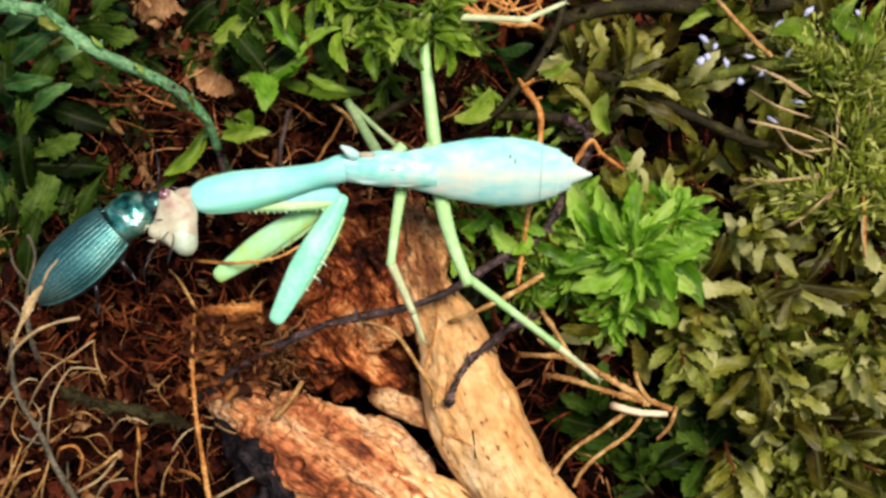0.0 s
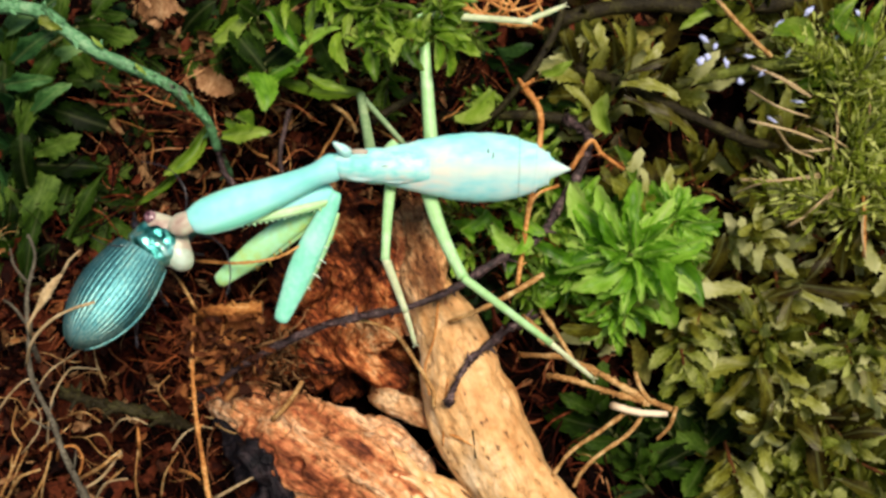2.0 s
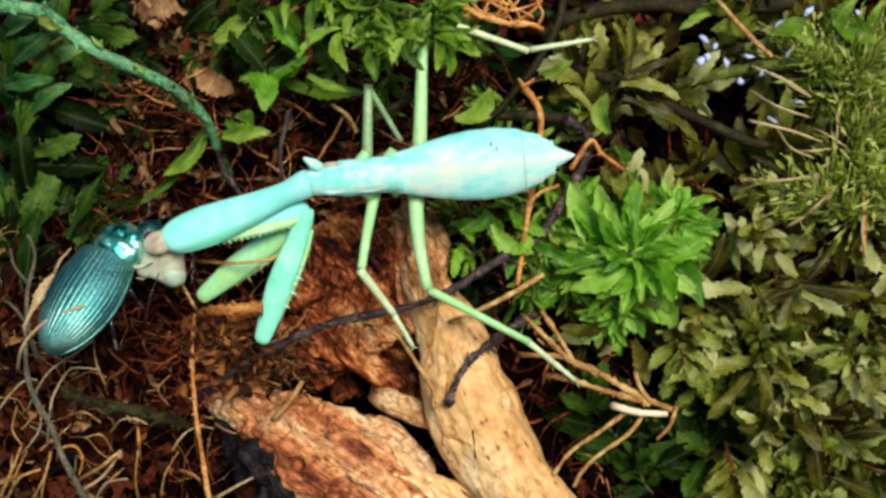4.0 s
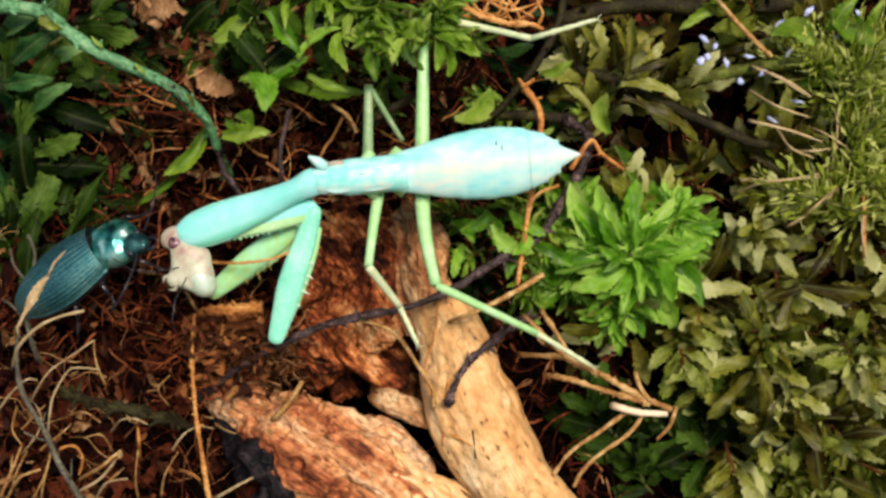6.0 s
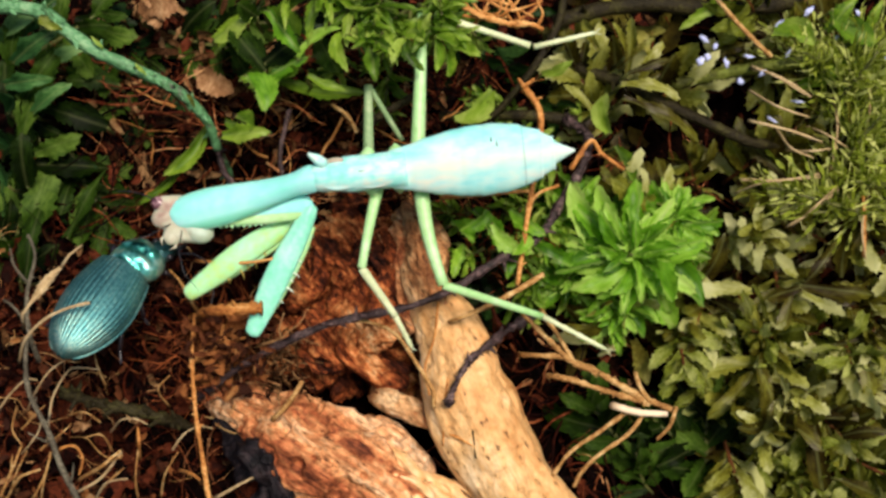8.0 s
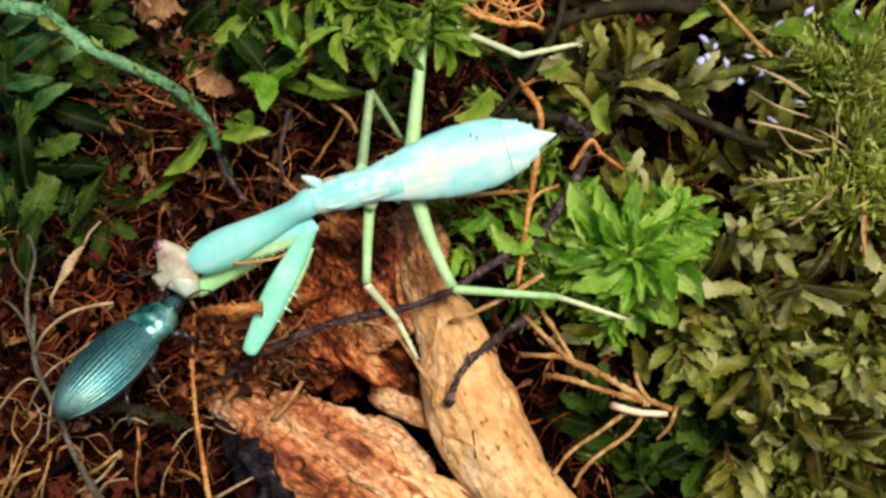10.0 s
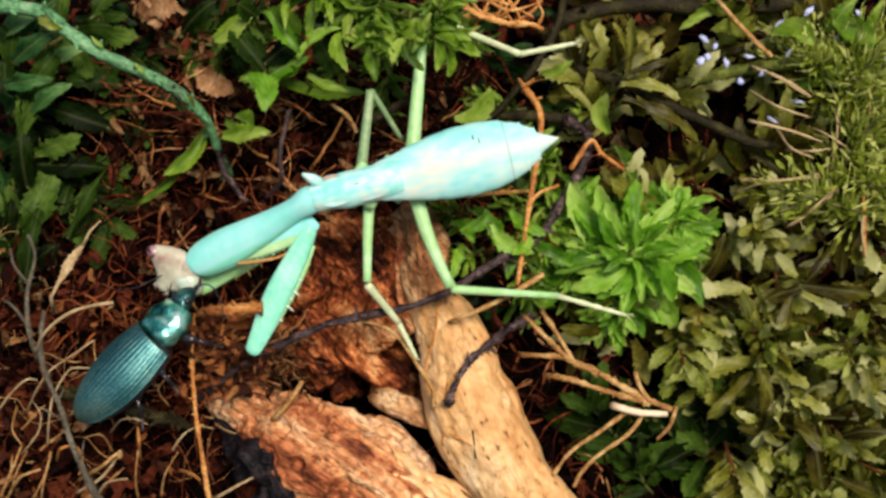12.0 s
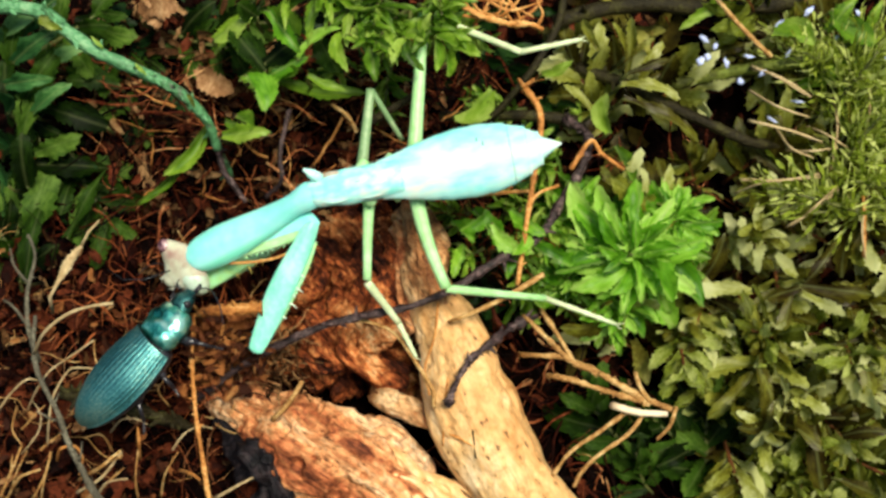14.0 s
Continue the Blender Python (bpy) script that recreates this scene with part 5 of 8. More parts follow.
def build_moss():
    olive = [moss_shoot(100 + i, OLIVE, 9.5, 5.4, LEAF_OLIVE, 16, "dull olive-green leafy moss shoot on the bank", "olive moss shoots", stem_mat=STEM_RED) for i in range(5)]
    green = [moss_shoot(200 + i, GREEN, 6.0, 3.3, LEAF_TOP, 15, "fresh green leafy moss shoot above the log", "green moss shoots") for i in range(4)]
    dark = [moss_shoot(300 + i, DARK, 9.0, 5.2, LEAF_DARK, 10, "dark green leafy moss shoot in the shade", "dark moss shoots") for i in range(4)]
    slim = [moss_shoot(400 + i, SLIM, 9.5, 4.4, LEAF_FINE, 46, "fine-leaved yellow-green moss shoot", "fine moss shoots", flat=0.8) for i in range(3)]
    mid = [moss_shoot(500 + i, MID, 8.5, 4.8, LEAF_MID, 14, "mid-green leafy moss shoot on the bank", "mid-green moss shoots", stem_mat=STEM_RED) for i in range(4)]
    log_zone = (-3.5, -11.5, 16, 15)
    rosette = (15.5, -0.4, 6.0, 6.5)
    scatter(olive, 42, (16, 42, -24, 8), (-6.5, -3.0), 200, 150, (25, 72), 1, (log_zone, rosette, (14.5, -13, 6.5, 6.5), (17.5, -19, 8, 7)))
    scatter(olive, 9, (13, 21, 8, 20), (-7.5, -4.5), 250, 130, (20, 60), 2, ((24.5, 13.5, 8.5, 6.5),))
    scatter(olive, 4, (27, 41, 17, 22), (-5.0, -2.0), 250, 110, (0, 35), 12)
    scatter(slim, 24, (32.5, 42, 1, 17), (-2.5, 2), 90, 90, (5, 45), 3)
    scatter(green, 7, (-10, 1.5, 17, 23), (-2.5, 1.0), 270, 80, (10, 55), 4)
    for base, tip, size in (((-4.0, 20.2, 7.5), (-8.4, 18.4, 9), 0.9), ((-3.0, 19.5, 8), (-5.6, 16.9, 10.5), 0.85), ((-2.6, 19.8, 8), (-2.4, 16.4, 10.5), 0.8), ((-2.0, 20.0, 8), (1.0, 18.4, 10.2), 0.85),
                            ((-7.0, 21.5, 7), (-10.0, 20.0, 9), 1.1), ((-5.0, 22.0, 7), (-4.6, 19.4, 10), 1.0), ((-0.6, 22.0, 7.5), (0.2, 20.4, 10), 0.9)):
        copy_thing(random.Random(int(base[0] * 10)).choice(green), BANK @ aim(base, Vector(tip) - Vector(base), 0.3) @ Matrix.Diagonal((size, size, size, 1)))
    scatter(green, 5, (3, 14, 8, 15), (-5.5, -3), 270, 120, (5, 40), 5)
    scatter(green, 12, (3, 12, -2, 5), (-3.5, 0), 300, 120, (5, 45), 8)
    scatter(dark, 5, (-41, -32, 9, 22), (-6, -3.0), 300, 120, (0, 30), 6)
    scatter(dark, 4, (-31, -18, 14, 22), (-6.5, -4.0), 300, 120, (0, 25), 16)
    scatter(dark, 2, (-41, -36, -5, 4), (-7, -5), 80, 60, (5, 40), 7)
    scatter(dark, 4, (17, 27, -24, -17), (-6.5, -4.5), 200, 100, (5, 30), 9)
    scatter(mid, 24, (20, 42, -24, -4), (-6.0, -2.5), 230, 150, (25, 72), 17, ((17.5, -18, 8, 8),))
    scatter(mid, 6, (28, 42, 6, 21), (-6.0, -3.0), 230, 150, (25, 70), 18, ((24.5, 13.5, 9, 6.5),))
    drop_protos(olive + green + dark + slim + mid)


def build_bracts(stem, foot):
    """Small green bracts that clasp the scaly stem."""
    rng = random.Random(52)
    for base, tip, wide, leaves in (((-31.0, 17.9, 8.6), (-32.49, 19.03, 9.4), 1.3, MID), ((-27.6, 16.3, 8.8), (-28.5, 17.2, 9.2), 1.0, GREEN), ((-24.1, 14.2, 8.8), (-25.0, 15.0, 9.1), 1.0, GREEN), ((-20.4, 11.6, 7.8), (-20.93, 12.5, 8.4), 1.0, MID)):
        d = Vector(tip) - Vector(base)
        n = d.length
        part("bract", rng.choice(leaves), stem, at=aim(Vector(base) - Vector(foot), d, rng.uniform(-0.4, 0.4)) @ Matrix.Diagonal((n, n * wide, n, 1)))


build_sprigs()
build_bracts(SCALY_STEM, (-32.35, 19.02, 8))
build_dead_leaves()
build_moss()


# ---- what nobody could count ----
def leaf_mass(name, mat, count, zone, size, lift, seed, label, slim=0.32, avoid=()):
    rng = random.Random(seed)
    protos = [leaf_geometry(rng, slim, 0.15, rng.uniform(-0.3, 0.25), 0.2) for _ in range(8)]
    verts, faces = [], []
    for _ in range(count):
        x, y = rng.uniform(zone[0], zone[1]), rng.uniform(zone[2], zone[3])
        if any(in_ellipse(x, y, e) for e in avoid):
            continue
        v, f = rng.choice(protos)
        a, r = rng.uniform(0, 6.283), rng.uniform(-0.2, 0.9)
        m = aim((0, 0, 0), (math.cos(a) * math.cos(r), math.sin(a) * math.cos(r), math.sin(r)), rng.uniform(-0.9, 0.9)).to_3x3()
        s = rng.uniform(*size)
        z = relief(x, y) + rng.uniform(*lift)
        base = len(verts)
        for p in v:
            q = m @ Vector(p) * s
            verts.append((q.x + x, q.y + y, q.z + z))
        faces += [tuple(base + k for k in g) for g in f]
    thing(name, label, "moss", kind="stuff", me=mesh_of(name, verts, faces, mat))


def fibres(name, mat, count, zone, radius, length, lift, seed, label, avoid=()):
    rng = random.Random(seed)
    verts, faces = [], []
    for _ in range(count):
        x, y = rng.uniform(zone[0], zone[1]), rng.uniform(zone[2], zone[3])
        if any(in_ellipse(x, y, e) for e in avoid):
            continue
        a, r = rng.uniform(0, 6.283), rng.uniform(-0.3, 0.5)
        p = np.array((x, y, relief(x, y) + rng.uniform(*lift)))
        step = rng.uniform(*length) / 7
        line = [p]
        turn, dip = rng.uniform(-0.35, 0.35) * rng.random(), rng.uniform(-0.15, 0.1)
        for k in range(7):
            a += turn + rng.uniform(-0.42, 0.42)
            r += dip + rng.uniform(-0.35, 0.35)
            p = p + step * np.array((math.cos(a) * math.cos(r), math.sin(a) * math.cos(r), math.sin(r)))
            line.append(p)
        r0 = radius[0] + (radius[1] - radius[0]) * rng.random() ** 2
        v, f = tube(line, [r0 * q for q in (1, 1, 0.95, 0.9, 0.8, 0.7, 0.55, 0.3)], 5, base=len(verts))
        verts += v
        faces += f
    thing(name, label, "roots", kind="stuff", me=mesh_of(name, verts, faces, mat))


def crumbs(name, mat, count, zone, size, lift, seed, label, avoid=()):
    rng = random.Random(seed)
    base_v, base_f = blob(1, 1, 1, 4, 6)
    verts, faces = [], []
    for _ in range(count):
        x, y = rng.uniform(zone[0], zone[1]), rng.uniform(zone[2], zone[3])
        if any(in_ellipse(x, y, e) for e in avoid):
            continue
        s = size[0] + (size[1] - size[0]) * rng.random() ** 2.5
        rot = Euler((rng.uniform(0, 6), rng.uniform(0, 6), rng.uniform(0, 6))).to_matrix()
        z = relief(x, y) + rng.uniform(*lift)
        q, b0 = (s, s * rng.uniform(0.4, 0.9), s * rng.uniform(0.3, 0.7)), len(verts)
        for p in base_v:
            v = rot @ Vector([p[k] * q[k] * rng.uniform(0.6, 1.25) for k in range(3)])
            verts.append((x + v.x, y + v.y, z + v.z))
        faces += [tuple(b0 + k for k in g) for g in base_f]
    thing(name, label, "debris", kind="stuff", me=mesh_of(name, verts, faces, mat, False))


def build_stuff():
    leaf_mass("bark_flakes", BARK_ORANGE, 75, (-21.0, -14.6, -9.9, -7.0), (0.5, 1.7), (13.0, 15.2), 45, "feathery heap of orange-brown bark flakes at the stalk", slim=0.3)
    leaf_mass("bark_flakes", BARK_ORANGE, 100, (-22.0, -15.0, -12.0, -5.4), (0.7, 2.2), (8.5, 12.5), 43, "torn flakes of orange-brown bark among the roots", slim=0.5)
    leaf_mass("bark_flakes", BARK_ORANGE, 60, (-40, -22, -24, 1), (0.6, 1.6), (6, 11), 44, "scattered flakes of orange-brown bark in the root tangle", slim=0.5)
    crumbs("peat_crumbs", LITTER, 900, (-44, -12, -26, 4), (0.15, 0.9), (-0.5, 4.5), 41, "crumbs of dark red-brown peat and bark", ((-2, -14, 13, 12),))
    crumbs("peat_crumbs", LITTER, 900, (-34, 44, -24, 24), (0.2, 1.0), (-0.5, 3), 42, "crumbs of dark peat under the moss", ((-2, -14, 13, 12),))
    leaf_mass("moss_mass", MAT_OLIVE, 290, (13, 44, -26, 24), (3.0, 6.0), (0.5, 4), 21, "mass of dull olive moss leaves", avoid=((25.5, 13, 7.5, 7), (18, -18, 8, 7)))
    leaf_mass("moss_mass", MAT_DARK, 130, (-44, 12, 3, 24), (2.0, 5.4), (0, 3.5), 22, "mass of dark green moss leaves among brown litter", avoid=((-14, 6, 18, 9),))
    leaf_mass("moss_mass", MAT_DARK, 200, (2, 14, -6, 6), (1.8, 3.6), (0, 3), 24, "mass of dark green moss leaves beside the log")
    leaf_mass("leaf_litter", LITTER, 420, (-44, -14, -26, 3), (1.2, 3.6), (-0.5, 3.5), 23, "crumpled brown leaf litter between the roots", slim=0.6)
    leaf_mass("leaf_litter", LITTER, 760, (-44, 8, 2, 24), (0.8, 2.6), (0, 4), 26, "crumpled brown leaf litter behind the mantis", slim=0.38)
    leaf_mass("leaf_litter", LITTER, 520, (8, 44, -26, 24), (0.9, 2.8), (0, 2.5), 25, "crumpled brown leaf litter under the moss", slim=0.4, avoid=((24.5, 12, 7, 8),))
    leaf_mass("leaf_litter", LITTER_TAN, 260, (-31, 2, 3.5, 21), (1.0, 3.6), (0.5, 4), 27, "tan and brown scraps of dead leaf behind the mantis", slim=0.22)
    leaf_mass("leaf_litter", LITTER_TAN, 110, (-35, -14, 12, 22), (1.0, 3.4), (2, 5), 30, "tan and brown scraps of dead leaf at the top of the bank", slim=0.26)
    leaf_mass("leaf_litter", LITTER_TAN, 60, (10, 44, -24, 24), (1.0, 2.6), (0.5, 3), 28, "tan and brown scraps of dead leaf under the moss", slim=0.25)
    leaf_mass("leaf_litter", LITTER_TAN, 130, (-43, -14, -25, 3), (0.8, 2.6), (0, 4.5), 29, "brown strips of bark and dead leaf in the root tangle", slim=0.3, avoid=((-2, -14, 13, 12),))
    log_zone = (-2, -14, 13, 12)
    fibres("root_strands", ROOT_TAN, 34, (-44, -16, -25, 2), (0.03, 0.08), (2, 6), (5, 10), 35, "loose thin tan root strands over the tangle", (log_zone,))
    fibres("root_strands", ROOT_ORANGE, 30, (-28, 4, 3, 15), (0.05, 0.14), (3, 8), (3, 7), 36, "loose orange root strands behind the mantis")
    fibres("root_clump", RUST, 240, (-24, -16.5, -13, -4.5), (0.03, 0.1), (1.5, 5), (7, 12), 37, "fuzzy clump of rust-coloured rootlets")
    fibres("root_clump", RUST, 60, (-33, -25, -8, -1), (0.04, 0.12), (1.5, 5), (6, 10), 38, "fuzzy clump of rust-coloured rootlets under the beetle")
    fibres("root_clump", LITTER_TAN, 150, (-18.5, -12, -12.5, -7.5), (0.05, 0.14), (1.5, 4), (6.5, 10.5), 40, "fuzzy clump of orange-brown rootlets against the log")
    fibres("root_clump", RUST, 70, (2, 8, -1, 4), (0.04, 0.13), (1.5, 4), (4, 8.5), 39, "fuzzy clump of rust-coloured rootlets beside the log")
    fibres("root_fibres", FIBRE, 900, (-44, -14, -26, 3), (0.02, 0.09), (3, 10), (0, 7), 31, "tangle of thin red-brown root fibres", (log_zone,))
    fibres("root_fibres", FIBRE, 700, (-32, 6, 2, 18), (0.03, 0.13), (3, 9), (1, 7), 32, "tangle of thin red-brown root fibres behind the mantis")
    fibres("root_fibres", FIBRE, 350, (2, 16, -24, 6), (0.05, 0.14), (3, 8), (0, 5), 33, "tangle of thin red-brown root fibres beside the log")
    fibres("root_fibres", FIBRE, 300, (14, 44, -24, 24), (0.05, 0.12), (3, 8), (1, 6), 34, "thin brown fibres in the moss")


build_stuff()


def build_flakes():
    rng = random.Random(8)
    # Flakes added where glints of sky show between the leaves.
    for c in ((22.75, 16.54, 3.2), (23.38, 17.42, 3.2), (26.29, 16.54, 3.2), (28.82, 19.21, 3.2), (31.44, 20.42, 3.2), (33.77, 18.10, 3.2), (33.96, 19.94, 3.2), (35.22, 19.84, 3.2), (30.47, 12.66, 3.2), (28.24, 11.11, 3.2), (25.52, 14.41, 3.2), (22.41, 18.00, 3.2), (24.31, 15.96, 3.2), (27.46, 15.09, 3.2), (37.99, 16.30, 3.2), (29.64, 16.79, 3.2), (22.12, 16.16, 3.2), (35.61, 20.23, 3.2)):
        v, f = blob(rng.uniform(0.25, 0.55), rng.uniform(0.16, 0.38), 0.12, 6, 8)
        v = [(x * rng.uniform(0.45, 1.35), y * rng.uniform(0.45, 1.35), z + rng.uniform(-0.08, 0.08)) for x, y, z in v]
        thing("lichen_flake", "small pale blue-white flake standing in for a glint of sky", "lichen", "pale flakes", at_mm(*c, rng.uniform(-25, 25), rng.uniform(-25, 25), rng.uniform(0, 180)), mesh_of("lichen_flake", v, f, FLECK))


build_flakes()

LEN_PRON = 12.3
LEN_FEM = 11.2
LEN_COXA = 9.2
LEN_MID = (6.61, 4.84, 3.62)
LEN_HIND = (7.57, 9.44, 6.43)
LEN_UMID = (5.73, 5.46)
LEN_UHIND = (10.48, 9.17, 5.42)


# ---- mantis and beetle ----
def rounded(rows, per=4):
    """Loft rows made smooth along x."""
    return [tuple(float(c) for c in p) for p in smooth_line(rows, per)]


def spine(length, r=0.09):
    return tube([np.array((0.0, 0, 0)), np.array((0, length * 0.5, 0.0)), np.array((length * 0.15, length, 0.0))], [r, r * 0.7, 0.015], 6)


def leg_piece(name, length, r0, r1, mat, parent, label="", bow=0.0, back=0.0):
    st = []
    for k in range(11):
        t = k / 10
        r = lerp(r0, r1, t) * (1.12 if k in (0, 10) else 1.0) * (0.75 if k == 0 and back == 0 else 1)
        st.append((-back + (length + back) * t, r, r * 0.85, bow * math.sin(math.pi * t), 0))
    return part(name, mesh_of(name, *loft(st, 12), mat), parent, label)


def tarsus(length, parent, mat):
    ob = part("tarsus", mesh_of("tarsus", *loft([(length * t, r, r, 0, 0.05 * math.sin(9 * t)) for t, r in
              ((0, .25), (.3, .21), (.33, .26), (.52, .2), (.55, .25), (.7, .18), (.73, .23), (.86, .17), (.89, .2), (1, .12))], 10), mat), parent, "pale jointed foot")
    for s in (-1, 1):
        v, f = tube([np.array((length * 0.98, 0, 0)), np.array((length * 1.05, s * 0.18, 0.02)), np.array((length * 1.10, s * 0.30, -0.1))], [0.06, 0.05, 0.015], 6)
        part("claw", mesh_of("claw", v, f, mat), ob)
    return ob


def build_mantis():
    mantis = thing("praying_mantis", "pale mint-green wingless praying mantis eating a beetle", "mantis")
    p = {"mantis": mantis}
    # thorax behind the pronotum, with its short wing pads
    th = part("thorax", mesh_of("thorax", *loft(rounded([(-0.6, 0.75, 0.6, 0, 0), (0.3, 1.15, 0.95, 0, 0), (1.6, 1.25, 1.05, 0, 0), (2.6, 1.45, 1.15, 0, 0), (4.2, 1.42, 1.2, 0, 0), (5.6, 1.45, 1.25, 0, 0), (7.2, 1.5, 1.2, 0, 0)]), 24), MINT_THORAX), mantis)
    for s in (-1, 1):
        for x0, ln, w in ((0.4, 2.9, 0.5), (2.4, 4.2, 0.6)):
            st = rounded([(x0, 0.2, 0.05, s * 0.5, 0.74), (x0 + ln * 0.35, w, 0.08, s * 0.6, 0.76), (x0 + ln * 0.75, w * 0.85, 0.08, s * 0.62, 0.84), (x0 + ln, 0.15, 0.03, s * 0.6, 0.84)])
            part("wing_pad", mesh_of("wing_pad", *loft(st, 14), MINT_THORAX), th)
    part("joint_skin", mesh_of("joint_skin", *blob(0.75, 0.3, 0.35, 8, 12, 1.7, 1.15, 0.45), PINKISH), th, "beige skin at the leg joint")
    for x, y, ln in ((3.7, 0.24, 0.3), (5.3, 0.36, 0.12)):
        part("dark_mark", mesh_of("dark_mark", *blob(ln, 0.06, 0.06, 6, 8, x, y, 1.14), DARK_LINE), th)
    v, f = tube([np.array((0.9, 0.9, 0.3)), np.array((0.3, 1.5, 0.7)), np.array((-0.3, 2.0, 0.9))], [0.5, 0.42, 0.12], 10)
    part("coxal_spur", mesh_of("coxal_spur", v, f, MINT_THORAX), th)
    for s in (-1, 1):
        for x0 in (3.4, 5.6):
            v, f = tube([np.array((x0, s * 0.5, -0.5)), np.array((x0 + 0.7, s * 1.25, -0.7)), np.array((x0 + 1.1, s * 1.75, -0.85))], [0.55, 0.5, 0.42], 12)
            part("coxa", mesh_of("coxa", v, f, LEG_GREEN), th)
    # abdomen: overlapping back plates over a softer core
    prof = [(5.9, 1.5), (7.5, 1.85), (9.3, 2.3), (11.2, 2.65), (13.0, 2.82), (14.8, 2.75), (16.3, 2.42), (17.6, 1.9), (18.7, 1.25)]

    def half(x):
        return float(np.interp(x, [q[0] for q in prof], [q[1] for q in prof]))

    ab = part("abdomen", mesh_of("abdomen", *loft(rounded([(5.6, 1.2, 0.9, 0, 0)] + [(x, w * 0.95, w * 0.41, 0, -0.1) for x, w in prof] + [(19.1, 0.7, 0.4, 0, 0)]), 28), MINT), mantis)
    p["abdomen"] = ab
    edges = [5.9, 7.7, 9.6, 11.6, 13.3, 14.75, 16.35, 17.6, 18.6]
    for a, b in zip(edges, edges[1:]):
        st = []
        for k in range(9):
            t = k / 8
            # the front plates lie flush, the hind ones overlap with a lip
            x = lerp(a, b + (0.22 if b > 17 else 0.0), t)
            w = half(min(x, b)) * (lerp(1.0, 1.035, t) if b > 17 else lerp(1.0, 1.02, t) if b > 15 else 1.0)
            w *= 1 + 0.012 * noise.noise((x * 1.7, 3, 1))
            st.append((x, w, w * 0.44, 0.05 * noise.noise((x * 1.1, 9, 4)), 0.04))
        def keel(i, ang, w, h):
            return w, h * (1 + 0.06 * max(0, math.sin(ang)) ** 12)
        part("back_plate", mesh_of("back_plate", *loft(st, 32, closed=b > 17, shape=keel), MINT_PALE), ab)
    for x, y, ln in ((14.8, -0.35, 0.5), (16.45, 0.25, 0.42), (14.35, 1.2, 0.3), (13.95, 1.6, 0.22)):
        part("dark_crease", mesh_of("dark_crease", *blob(0.06, ln, 0.1, 6, 8, x, y, 1.17 if x < 15 else 1.02), DARK_LINE), ab)
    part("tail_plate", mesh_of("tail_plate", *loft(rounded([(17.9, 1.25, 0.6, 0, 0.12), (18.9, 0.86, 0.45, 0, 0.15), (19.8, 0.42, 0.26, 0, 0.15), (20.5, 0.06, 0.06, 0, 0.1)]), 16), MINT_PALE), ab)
    for s in (-1, 1):
        v, f = tube([np.array((18.3, s * 0.8, -0.2)), np.array((18.7, s * 0.85, -0.1)), np.array((19.2, s * 0.72, -0.1))], [0.2, 0.16, 0.05], 8)
        part("cercus", mesh_of("cercus", v, f, MINT), ab)
    # pronotum, from the neck backwards
    L = LEN_PRON
    pr = part("pronotum", mesh_of("pronotum", *loft(rounded([(-0.15, 0.5, 0.3, 0, 0), (0.25, 0.95, 0.5, -0.15, 0), (1.2, 1.28, 0.62, -0.2, 0), (3.2, 1.46, 0.64, -0.25, 0.05), (5.2, 1.36, 0.66, -0.28, 0.08), (8.0, 1.06, 0.68, -0.24, 0), (10.3, 0.9, 0.74, -0.12, 0), (L - 0.4, 1.08, 0.88, 0, 0), (L + 0.5, 0.8, 0.6, 0, 0)]), 28,
               shape=lambda i, a, w, h: (w * (1 + 0.04 * (abs(math.cos(a)) > 0.97)), h * (1 + 0.1 * max(0, math.sin(a)) ** 14))), MINT), mantis)
    p["pronotum"] = pr
    part("margin", mesh_of("margin", *loft(rounded([(-0.25, 0.6, 0.05, 0, -0.05), (0.2, 1.02, 0.1, -0.15, -0.05), (1.2, 1.44, 0.12, -0.2, -0.05), (3.2, 1.62, 0.12, -0.25, 0), (5.2, 1.5, 0.12, -0.28, 0), (8.0, 1.16, 0.1, -0.24, -0.05), (10.3, 0.95, 0.1, -0.12, -0.05), (L - 0.2, 1.12, 0.08, 0, -0.05)]), 20), TEAL), pr, "teal-green flattened margin")
    part("neck", mesh_of("neck", *blob(1.25, 0.95, 0.6, 10, 16, -0.55, -0.1, -0.1), PINKISH), pr, "soft pinkish neck membrane")
    # head across the body: x runs from one eye to the other, the mouth lies at -y
    hd = part("head", mesh_of("head", *loft(rounded([(-0.4, 0.25, 0.25, 0.3, 0), (0.1, 0.62, 0.5, 0.35, 0), (1.1, 1.28, 0.74, 0.35, 0), (2.0, 1.92, 0.82, 0.08, 0), (2.6, 1.98, 0.84, -0.05, 0), (3.4, 1.5, 0.86, 0.0, 0), (4.2, 1.1, 0.82, 0.03, 0), (4.9, 0.72, 0.55, 0, 0), (5.2, 0.25, 0.2, 0, 0)]), 24, shape=lambda i, a, w, h: (w, h * (1 + 0.16 * noise.noise((i * 0.22, math.cos(a) * 1.5, 4.0))))), PINKISH), mantis, "translucent pinkish triangular head")
    p["head"] = hd
    part("eye", mesh_of("eye", *blob(0.68, 0.58, 0.58, 12, 18, 0.2, 0.32, 0.14), EYE_PINK), hd, "mauve compound eye with dark streaks")
    part("eye", mesh_of("eye", *blob(1.45, 1.12, 0.93, 12, 20, 3.82, 0.03, 0.06), EYE_PALE), hd, "milky pale compound eye")
    part("face_plate", mesh_of("face_plate", *blob(0.75, 0.9, 0.42, 8, 14, 2.4, -1.3, 0.22), PINKISH), hd)
